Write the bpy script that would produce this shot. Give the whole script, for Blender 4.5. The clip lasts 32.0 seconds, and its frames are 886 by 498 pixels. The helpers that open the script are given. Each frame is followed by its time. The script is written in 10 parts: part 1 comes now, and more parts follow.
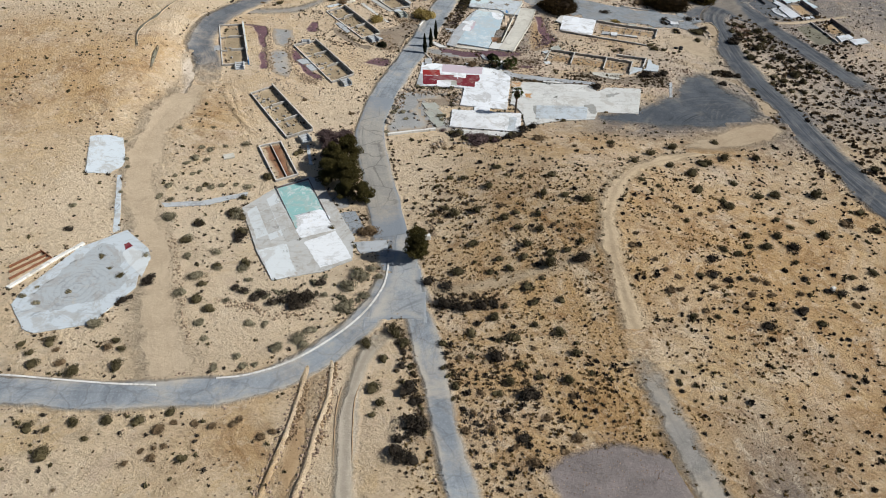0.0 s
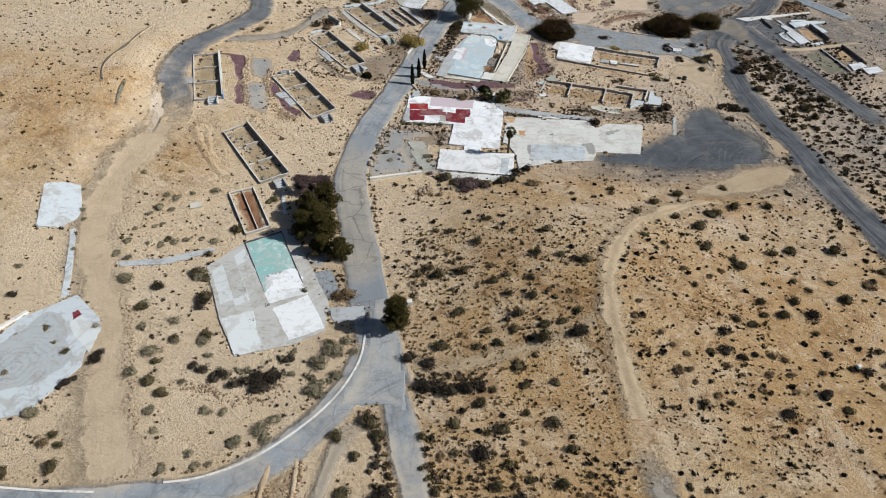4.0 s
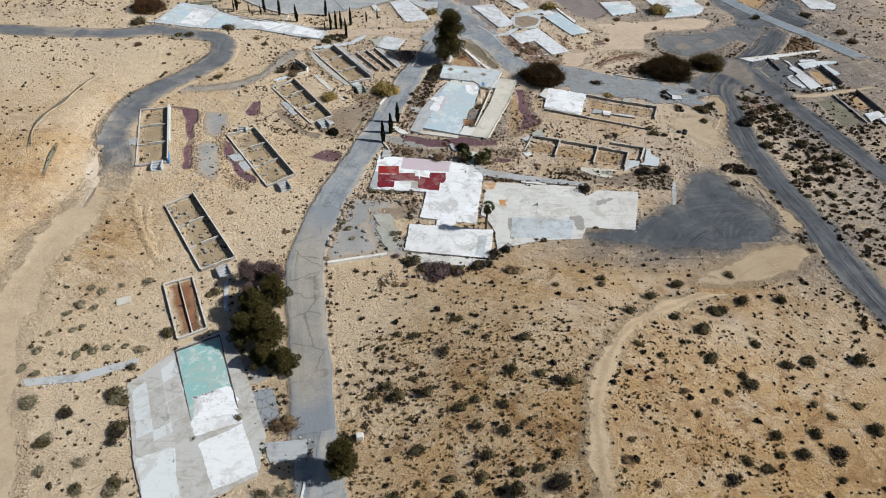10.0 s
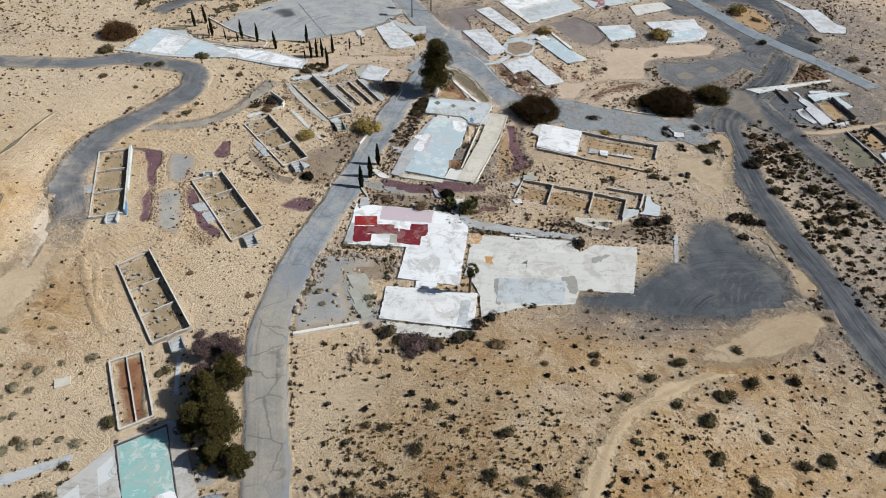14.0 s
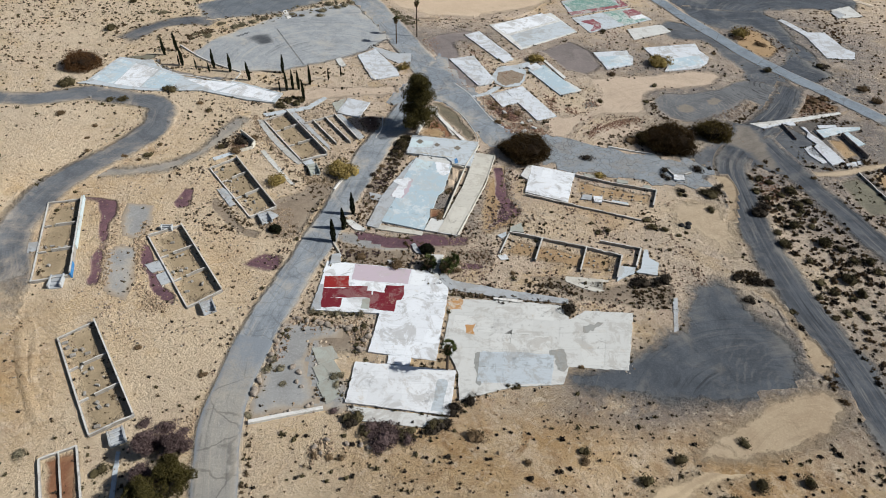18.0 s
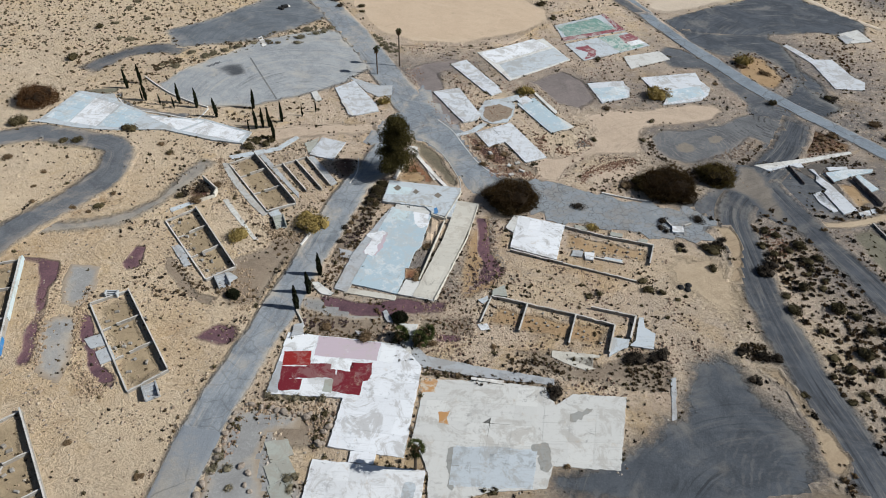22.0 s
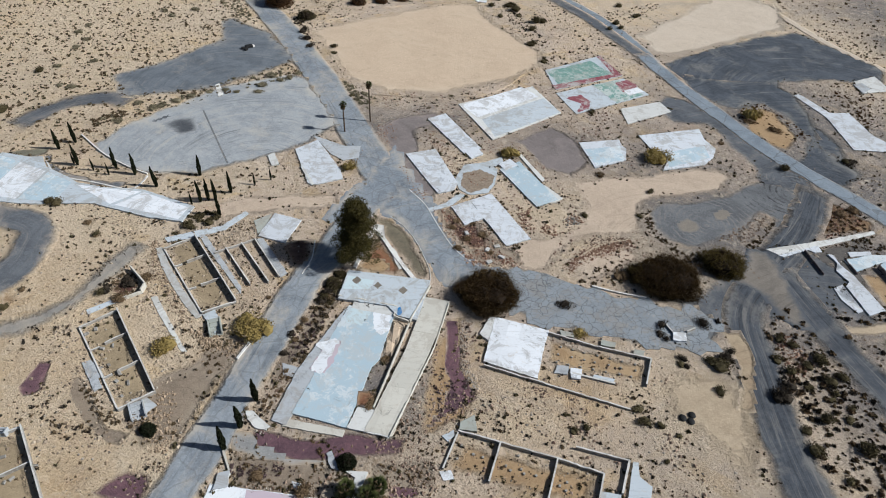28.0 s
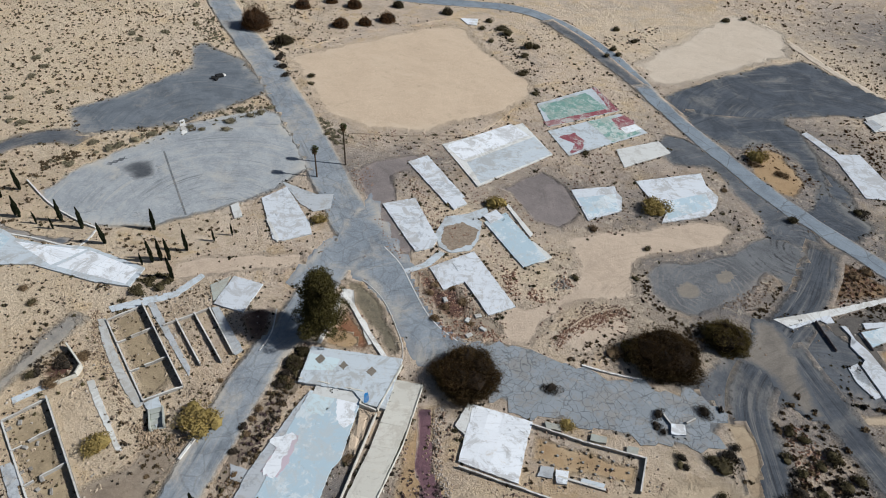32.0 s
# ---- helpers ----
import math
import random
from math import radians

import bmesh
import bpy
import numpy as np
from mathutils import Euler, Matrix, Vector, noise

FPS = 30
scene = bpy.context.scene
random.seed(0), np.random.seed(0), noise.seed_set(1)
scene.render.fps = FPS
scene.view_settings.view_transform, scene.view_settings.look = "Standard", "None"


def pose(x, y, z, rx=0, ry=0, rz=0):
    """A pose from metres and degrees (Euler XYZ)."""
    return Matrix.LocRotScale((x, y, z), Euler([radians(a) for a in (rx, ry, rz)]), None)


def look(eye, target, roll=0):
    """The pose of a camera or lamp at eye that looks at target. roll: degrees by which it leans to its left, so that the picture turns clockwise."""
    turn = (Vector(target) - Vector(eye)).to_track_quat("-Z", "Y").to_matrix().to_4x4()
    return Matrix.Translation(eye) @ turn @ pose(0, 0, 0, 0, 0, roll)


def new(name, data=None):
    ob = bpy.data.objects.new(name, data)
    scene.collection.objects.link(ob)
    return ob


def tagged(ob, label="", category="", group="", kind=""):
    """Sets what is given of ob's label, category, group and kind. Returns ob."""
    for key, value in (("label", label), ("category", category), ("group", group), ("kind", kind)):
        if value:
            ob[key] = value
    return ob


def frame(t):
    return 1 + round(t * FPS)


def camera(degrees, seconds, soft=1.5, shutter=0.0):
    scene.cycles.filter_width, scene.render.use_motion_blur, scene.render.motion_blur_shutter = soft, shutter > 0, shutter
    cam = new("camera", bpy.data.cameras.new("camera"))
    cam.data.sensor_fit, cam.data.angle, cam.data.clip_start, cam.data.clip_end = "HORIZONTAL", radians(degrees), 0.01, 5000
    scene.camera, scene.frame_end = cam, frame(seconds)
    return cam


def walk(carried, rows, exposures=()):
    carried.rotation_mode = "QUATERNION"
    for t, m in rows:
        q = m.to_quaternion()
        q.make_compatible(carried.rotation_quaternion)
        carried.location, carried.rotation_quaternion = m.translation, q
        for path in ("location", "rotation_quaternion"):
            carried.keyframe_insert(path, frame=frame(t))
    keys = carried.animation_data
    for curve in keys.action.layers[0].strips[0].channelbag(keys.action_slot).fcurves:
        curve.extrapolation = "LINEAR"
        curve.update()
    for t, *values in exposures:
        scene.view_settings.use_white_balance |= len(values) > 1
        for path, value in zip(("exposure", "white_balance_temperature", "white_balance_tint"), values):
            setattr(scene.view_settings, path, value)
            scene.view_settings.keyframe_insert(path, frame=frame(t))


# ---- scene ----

cam = camera(70.0, 32.0, soft=0.95)
PATH = [
    (0, (0.000, 0.000, 60.000), (0.010, 60.732, 7.927), 0.657),
    (1, (0.408, 3.119, 60.159), (0.472, 63.922, 8.168), 0.706),
    (2, (0.865, 6.285, 60.336), (0.979, 67.162, 8.433), 0.740),
    (3, (1.404, 9.475, 60.545), (1.555, 70.428, 8.731), 0.757),
    (4, (2.057, 12.669, 60.801), (2.228, 73.693, 9.071), 0.758),
    (5, (2.821, 15.860, 61.104), (2.995, 76.948, 9.450), 0.744),
    (6, (3.655, 19.064, 61.441), (3.823, 80.209, 9.854), 0.722),
    (7, (4.519, 22.296, 61.796), (4.677, 83.489, 10.266), 0.696),
    (8, (5.373, 25.568, 62.156), (5.526, 86.800, 10.672), 0.673),
    (9, (6.206, 28.878, 62.516), (6.356, 90.142, 11.070), 0.657),
    (10, (7.016, 32.217, 62.875), (7.162, 93.507, 11.459), 0.656),
    (11, (7.800, 35.577, 63.228), (7.937, 96.890, 11.841), 0.673),
    (12, (8.563, 38.947, 63.580), (8.685, 100.282, 12.217), 0.708),
    (13, (9.320, 42.319, 63.937), (9.425, 103.672, 12.597), 0.749),
    (14, (10.087, 45.683, 64.309), (10.178, 107.051, 12.987), 0.784),
    (15, (10.878, 49.032, 64.704), (10.962, 110.410, 13.395), 0.800),
    (16, (11.701, 52.380, 65.116), (11.783, 113.766, 13.816), 0.802),
    (17, (12.555, 55.750, 65.534), (12.638, 117.143, 14.242), 0.799),
    (18, (13.441, 59.166, 65.944), (13.525, 120.570, 14.665), 0.800),
    (19, (14.356, 62.639, 66.339), (14.439, 124.058, 15.079), 0.814),
    (20, (15.284, 66.148, 66.714), (15.369, 127.592, 15.483), 0.841),
    (21, (16.210, 69.670, 67.066), (16.305, 131.151, 15.879), 0.882),
    (22, (17.118, 73.187, 67.394), (17.234, 134.717, 16.267), 0.939),
    (23, (17.999, 76.720, 67.717), (18.149, 138.307, 16.659), 1.015),
    (24, (18.847, 80.318, 68.067), (19.042, 141.955, 17.069), 1.115),
    (25, (19.655, 84.032, 68.477), (19.905, 145.697, 17.513), 1.243),
    (26, (20.422, 87.888, 68.966), (20.735, 149.550, 17.999), 1.402),
    (27, (21.149, 91.840, 69.517), (21.532, 153.477, 18.519), 1.587),
    (28, (21.842, 95.833, 70.105), (22.301, 157.430, 19.059), 1.790),
    (29, (22.506, 99.811, 70.706), (23.046, 161.361, 19.606), 2.005),
    (30, (23.179, 103.721, 71.303), (23.811, 165.224, 20.145), 2.224),
    (31, (23.929, 107.519, 71.881), (24.675, 168.969, 20.662), 2.437),
    (32, (24.823, 111.158, 72.426), (25.714, 172.549, 21.139), 2.633),
]
EXPOSURES = [(0, 0.0, 6450, 10), (6, 0.0, 6450, 10), (13, 0.0, 6450, 10), (20, -0.1, 6400, 10), (23, -0.13, 6310, 10), (28, -0.1, 6150, 10), (32, -0.17, 6180, 10)]
walk(cam, [(t, look(eye, target, roll)) for t, eye, target, roll in PATH], exposures=EXPOSURES)

# ---- daylight ----
SUN_ELEVATION, SUN_WAY = 36.0, Vector((0.999, -0.03, 0.0)).normalized()
world = bpy.data.worlds.new("sky")
scene.world = world
world.use_nodes = True
wn = world.node_tree.nodes
sky = wn.new("ShaderNodeTexSky")
sky.sky_type, sky.sun_disc = "NISHITA", False
sky.sun_elevation = radians(SUN_ELEVATION)
sky.sun_rotation = math.atan2(SUN_WAY.x, SUN_WAY.y)
world.node_tree.links.new(sky.outputs[0], wn["Background"].inputs[0])
wn["Background"].inputs[1].default_value = 0.047
sun_data = bpy.data.lights.new("sun", "SUN")
sun_data.energy, sun_data.angle, sun_data.color = 5.2, radians(0.6), (1.0, 0.98, 0.925)
sun = new("sun", sun_data)
sun.matrix_world = look(SUN_WAY * 200 * math.cos(radians(SUN_ELEVATION)) + Vector((0, 0, 200 * math.sin(radians(SUN_ELEVATION)))), (0, 0, 0))

# ---- terrain ----
SLOPE = (-3.6937, -0.0560, 0.0330)
MOUNDS = [(-90, 45, -0.17), (-48, 45, -0.6), (36, 45, 1.08), (78, 45, 0.56), (-90, 90, -0.24), (-48, 90, -2.28), (-6, 90, -1.67), (36, 90, 1.05), (78, 90, 0.7), (120, 90, 0.15), (-90, 135, 1.06), (-48, 135, 0.41), (-6, 135, -1.13), (36, 135, -0.54), (120, 135, 0.22), (-90, 180, -0.18), (-48, 180, -0.36), (-6, 180, -0.54), (36, 180, -0.43), (120, 180, 0.36), (-90, 225, -0.69), (-6, 225, 1.0), (36, 225, 0.48), (78, 225, -0.3), (120, 225, -0.43)]


def ease(f):
    f = np.clip(f, 0, 1)
    return f * f * (3 - 2 * f)


def height(x, y):
    """Ground level at x, y (numbers or arrays)."""
    x, y = np.asarray(x, float), np.asarray(y, float)
    z = SLOPE[0] + SLOPE[1] * 140 * np.tanh(x / 140) + SLOPE[2] * (150 + 190 * np.tanh((y - 150) / 190))
    for cx, cy, up in MOUNDS:
        z = z + up * np.exp(-((x - cx) ** 2 + (y - cy) ** 2) / 2312.0)
    z = z + 3.6 * np.exp(-((x - 24) ** 2 + (y - 82) ** 2) / 400.0) * ease((111 - y) / 10)
    return z + 3.4 * ease((-53.5 - x) / 10) * np.exp(-(((y - 125) / 27) ** 2))


def ground_z(x, y):
    return float(height(x, y))


# ---- materials ----
def material(name, rough=0.9):
    m = bpy.data.materials.new(name)
    m.use_nodes = True
    b = m.node_tree.nodes["Principled BSDF"]
    b.inputs["Roughness"].default_value = rough
    b.inputs["Specular IOR Level"].default_value = 0.25
    return m, m.node_tree.nodes, m.node_tree.links, b


def noise_at(nodes, links, scale, detail=6.0, rough=0.6, co=None, warp=0.0):
    n = nodes.new("ShaderNodeTexNoise")
    n.inputs["Scale"].default_value, n.inputs["Detail"].default_value = scale, detail
    n.inputs["Roughness"].default_value, n.inputs["Distortion"].default_value = rough, warp
    if co is None:
        co = nodes.new("ShaderNodeNewGeometry").outputs["Position"]
    links.new(co, n.inputs["Vector"])
    return n.outputs["Fac"]


def ramp(nodes, links, fac, lo, hi):
    r = nodes.new("ShaderNodeMapRange")
    r.interpolation_type = "SMOOTHSTEP"
    r.inputs["From Min"].default_value, r.inputs["From Max"].default_value = lo, hi
    links.new(fac, r.inputs["Value"])
    return r.outputs["Result"]


def mixed(nodes, links, fac, a, b):
    n = nodes.new("ShaderNodeMix")
    n.data_type = "RGBA"
    for sock, v in ((n.inputs[6], a), (n.inputs[7], b)):
        if isinstance(v, tuple):
            sock.default_value = (*v, 1.0)
        else:
            links.new(v, sock)
    if isinstance(fac, float):
        n.inputs[0].default_value = fac
    else:
        links.new(fac, n.inputs[0])
    return n.outputs[2]


def math_of(nodes, links, op, a, b):
    n = nodes.new("ShaderNodeMath")
    n.operation = op
    for sock, v in zip(n.inputs, (a, b)):
        if isinstance(v, (int, float)):
            sock.default_value = v
        else:
            links.new(v, sock)
    return n.outputs[0]


def bump(nodes, links, b, fac, strength, distance):
    n = nodes.new("ShaderNodeBump")
    n.inputs["Strength"].default_value, n.inputs["Distance"].default_value = strength, distance
    links.new(fac, n.inputs["Height"])
    links.new(n.outputs[0], b.inputs["Normal"])


SAND, SAND_PALE = (0.655, 0.505, 0.328), (0.725, 0.60, 0.44)


def soil_colour(n, l):
    """Desert ground colour: sand with orange, bare and grey patches and a rosier north from the soil attribute, weeds, crusts and grit; and its relief."""
    def times(a, b):
        return math_of(n, l, "MULTIPLY", a, b)

    at = n.new("ShaderNodeAttribute")
    at.attribute_name = "soil"
    sep = n.new("ShaderNodeSeparateColor")
    l.new(at.outputs["Color"], sep.inputs[0])
    orange, bleached, grey = sep.outputs[0], sep.outputs[1], sep.outputs[2]
    big, mid, fine = noise_at(n, l, 0.035, 6, 0.6, warp=0.4), noise_at(n, l, 0.22, 10, 0.72, warp=0.7), noise_at(n, l, 2.0, 8, 0.8)
    bare = math_of(n, l, "SUBTRACT", 1.0, times(bleached, 0.7))
    c = mixed(n, l, ramp(n, l, big, 0.36, 0.64), SAND, SAND_PALE)
    c = mixed(n, l, times(at.outputs["Alpha"], 0.74), c, (0.545, 0.44, 0.362))
    c = mixed(n, l, times(ramp(n, l, noise_at(n, l, 0.09, 8, 0.68, warp=0.8), 0.50, 0.63), 0.55), c, (0.58, 0.40, 0.185))
    c = mixed(n, l, times(ramp(n, l, noise_at(n, l, 0.13, 8, 0.68, warp=0.8), 0.52, 0.64), 0.5), c, (0.52, 0.385, 0.29))
    c = mixed(n, l, times(ramp(n, l, mid, 0.47, 0.62), 0.45), c, (0.37, 0.275, 0.172))
    c = mixed(n, l, times(times(ramp(n, l, noise_at(n, l, 0.075, 10, 0.75, warp=0.9), 0.52, 0.62), bare), 0.55), c, (0.31, 0.24, 0.18))
    w = times(orange, ramp(n, l, noise_at(n, l, 0.07, 10, 0.72, warp=0.9), 0.34, 0.56))
    c = mixed(n, l, times(w, 0.88), c, (0.48, 0.296, 0.122))
    rust = times(orange, ramp(n, l, noise_at(n, l, 0.17, 10, 0.76, warp=1.2), 0.49, 0.61))
    c = mixed(n, l, times(rust, 0.8), c, (0.28, 0.15, 0.055))
    c = mixed(n, l, times(bleached, ramp(n, l, mid, 0.20, 0.62)), c, (0.66, 0.53, 0.375))
    drift = times(at.outputs["Alpha"], ramp(n, l, noise_at(n, l, 0.055, 9, 0.7, warp=1.2), 0.47, 0.60))
    c = mixed(n, l, times(drift, 0.36), c, (0.34, 0.296, 0.268))
    c = mixed(n, l, times(grey, ramp(n, l, noise_at(n, l, 0.2, 8, 0.7), 0.20, 0.56)), c, (0.19, 0.175, 0.168))
    pale = times(ramp(n, l, noise_at(n, l, 0.55, 11, 0.8, warp=0.9), 0.52, 0.62), 0.45)
    c = mixed(n, l, pale, c, (0.74, 0.63, 0.485))
    weeds = noise_at(n, l, 0.95, 10, 0.8, warp=1.0)
    thick = ramp(n, l, noise_at(n, l, 0.12, 8, 0.72, warp=0.6), 0.44, 0.60)
    c = mixed(n, l, times(times(ramp(n, l, weeds, 0.54, 0.60), thick), times(bare, 0.6)), c, (0.24, 0.17, 0.10))
    c = mixed(n, l, times(times(ramp(n, l, fine, 0.57, 0.64), 0.5), bare), c, (0.17, 0.12, 0.075))
    crumbs = noise_at(n, l, 3.4, 8, 0.82)
    c = mixed(n, l, times(ramp(n, l, crumbs, 0.56, 0.64), 0.4), c, (0.76, 0.65, 0.51))
    lumps = math_of(n, l, "ADD", times(fine, 1.0), times(weeds, 1.7))
    return c, math_of(n, l, "ADD", lumps, times(mid, 2.8))


def earth(name):
    m, n, l, b = material(name, 0.95)
    c, relief = soil_colour(n, l)
    l.new(c, b.inputs["Base Color"])
    bump(n, l, b, relief, 0.85, 0.34)
    return m


def dusty(name, base, dark, dust, cover, rough=0.9, cracks=0.0, swirl=0.0, crack_scale=0.35, streak=0.0, ruts=0.0, rim=None, lanes=0.0, loose=False):
    """Paving or loose cover with a ragged, sand-blown edge from the edge attribute, stains, tyre marks and cracks."""
    m, n, l, b = material(name, rough)
    at = n.new("ShaderNodeAttribute")
    at.attribute_name = "edge"
    pos = n.new("ShaderNodeNewGeometry").outputs["Position"]
    mid, fine = noise_at(n, l, 0.16, 10, 0.72, warp=0.8), noise_at(n, l, 3.0, 8, 0.75)
    c = mixed(n, l, ramp(n, l, mid, 0.36, 0.66), base, dark)
    c = mixed(n, l, math_of(n, l, "MULTIPLY", ramp(n, l, fine, 0.45, 0.78), 0.45), c, tuple(v * 1.6 for v in base))
    c = mixed(n, l, math_of(n, l, "MULTIPLY", ramp(n, l, noise_at(n, l, 0.5, 10, 0.8, warp=0.8), 0.54, 0.66), 0.5), c, tuple(v * 0.72 for v in dark))
    if swirl:
        for k, (cx, cy, ring) in enumerate(((-62, -112, 0.30), (-74, -120, 0.22), (-72, -191, 0.30), (-93, -203, 0.26), (10, -232, 0.24), (-104, -208, 0.34))):
            wv = n.new("ShaderNodeTexWave")
            wv.wave_type, wv.rings_direction = "RINGS", "Z"
            wv.inputs["Scale"].default_value, wv.inputs["Distortion"].default_value = ring, 9.0
            wv.inputs["Detail"].default_value, wv.inputs["Detail Scale"].default_value, wv.inputs["Detail Roughness"].default_value = 5.0, 0.25, 0.75
            mp = n.new("ShaderNodeMapping")
            mp.inputs["Location"].default_value = (cx, cy, 0)
            l.new(pos, mp.inputs[0])
            l.new(mp.outputs[0], wv.inputs[0])
            near = n.new("ShaderNodeVectorMath")
            near.operation = "LENGTH"
            l.new(mp.outputs[0], near.inputs[0])
            mask = math_of(n, l, "MULTIPLY", ramp(n, l, near.outputs["Value"], 15.0, 7.0), ramp(n, l, noise_at(n, l, 0.3, 5, 0.7), 0.42, 0.62))
            tone = tuple(v * 0.5 for v in dark) if k % 2 else tuple(0.6 * v + 0.4 * w for v, w in zip(base, dust))
            c = mixed(n, l, math_of(n, l, "MULTIPLY", mask, math_of(n, l, "MULTIPLY", ramp(n, l, wv.outputs[1], 0.6, 0.95), swirl)), c, tone)
    if streak:
        tr = n.new("ShaderNodeAttribute")
        tr.attribute_name = "across"
        mp = n.new("ShaderNodeMapping")
        mp.inputs["Scale"].default_value = (1.0, 0.035, 1.0)
        l.new(tr.outputs["Vector"], mp.inputs[0])
        s = noise_at(n, l, 0.9, 9, 0.68, co=mp.outputs[0], warp=0.9)
        patch = ramp(n, l, noise_at(n, l, 0.12, 6, 0.7), 0.36, 0.60)
        c = mixed(n, l, math_of(n, l, "MULTIPLY", patch, math_of(n, l, "MULTIPLY", ramp(n, l, s, 0.50, 0.70), streak)), c, tuple(v * 0.6 for v in dark))
        c = mixed(n, l, math_of(n, l, "MULTIPLY", math_of(n, l, "MULTIPLY", ramp(n, l, s, 0.50, 0.30), ramp(n, l, noise_at(n, l, 0.1, 6, 0.7, warp=0.5), 0.40, 0.62)), streak * 0.8), c, dust)
    if lanes:
        tr = n.new("ShaderNodeAttribute")
        tr.attribute_name = "across"
        mp = n.new("ShaderNodeMapping")
        mp.inputs["Scale"].default_value = (1.0, 0.045, 1.0)
        l.new(tr.outputs["Vector"], mp.inputs[0])
        s = noise_at(n, l, 0.75, 10, 0.72, co=mp.outputs[0], warp=1.6)
        gap = math_of(n, l, "MULTIPLY", ramp(n, l, noise_at(n, l, 0.09, 8, 0.7, warp=0.6), 0.36, 0.56), lanes)
        c = mixed(n, l, math_of(n, l, "MULTIPLY", ramp(n, l, s, 0.50, 0.66), lanes), c, tuple(v * 0.55 for v in dark))
        c = mixed(n, l, math_of(n, l, "MULTIPLY", ramp(n, l, s, 0.49, 0.34), gap), c, dust)
    if ruts:
        tr = n.new("ShaderNodeAttribute")
        tr.attribute_name = "across"
        sx = n.new("ShaderNodeSeparateXYZ")
        l.new(tr.outputs["Vector"], sx.inputs[0])
        off = math_of(n, l, "ADD", sx.outputs[0], math_of(n, l, "MULTIPLY", math_of(n, l, "SUBTRACT", noise_at(n, l, 0.12, 3), 0.5), 2.2))
        away = math_of(n, l, "ABSOLUTE", math_of(n, l, "SUBTRACT", math_of(n, l, "ABSOLUTE", off, 0), 0.85), 0)
        c = mixed(n, l, math_of(n, l, "MULTIPLY", ramp(n, l, away, 0.55, 0.15), ruts), c, tuple(v * 1.12 for v in base))
        c = mixed(n, l, math_of(n, l, "MULTIPLY", ramp(n, l, math_of(n, l, "ABSOLUTE", off, 0), 0.45, 0.1), ruts * 0.7), c, tuple(v * 0.7 for v in dark))
    if cracks:
        v = n.new("ShaderNodeTexVoronoi")
        v.feature = "DISTANCE_TO_EDGE"
        v.inputs["Scale"].default_value = crack_scale
        w = n.new("ShaderNodeVectorMath")
        w.operation = "ADD"
        nz = n.new("ShaderNodeTexNoise")
        nz.inputs["Scale"].default_value = 0.6
        l.new(pos, nz.inputs["Vector"])
        l.new(pos, w.inputs[0])
        l.new(nz.outputs["Color"], w.inputs[1])
        l.new(w.outputs[0], v.inputs["Vector"])
        line = ramp(n, l, v.outputs["Distance"], 0.14 * crack_scale, 0.04 * crack_scale)
        c = mixed(n, l, math_of(n, l, "MULTIPLY", line, cracks), c, (0.06, 0.055, 0.05))
    sand, relief = (rim, None) if rim else soil_colour(n, l)
    c = mixed(n, l, ramp(n, l, math_of(n, l, "ADD", noise_at(n, l, 0.11, 10, 0.72, warp=0.6), math_of(n, l, "MULTIPLY", at.outputs["Fac"], 0.25)), 0.66 + cover, 0.38 + cover), c, dust)
    ragg = math_of(n, l, "ADD", math_of(n, l, "MULTIPLY", noise_at(n, l, 0.13, 6, 0.65), 0.9), math_of(n, l, "MULTIPLY", noise_at(n, l, 0.6, 9, 0.78), 0.8))
    rimmed = ramp(n, l, math_of(n, l, "ADD", ragg, at.outputs["Fac"]), 1.42, 0.92)
    c = mixed(n, l, rimmed, c, sand)
    l.new(c, b.inputs["Base Color"])
    grain = math_of(n, l, "ADD", fine, math_of(n, l, "MULTIPLY", mid, 1.5))
    if relief is None:
        bump(n, l, b, grain, 0.6, 0.08)
    else:
        level = math_of(n, l, "ADD", math_of(n, l, "MULTIPLY", relief, math_of(n, l, "ADD", math_of(n, l, "MULTIPLY", rimmed, 0.8 if loose else 0.95), 0.2 if loose else 0.05)), math_of(n, l, "MULTIPLY", grain, 0.14))
        bump(n, l, b, level, 0.85, 0.34)
    return m


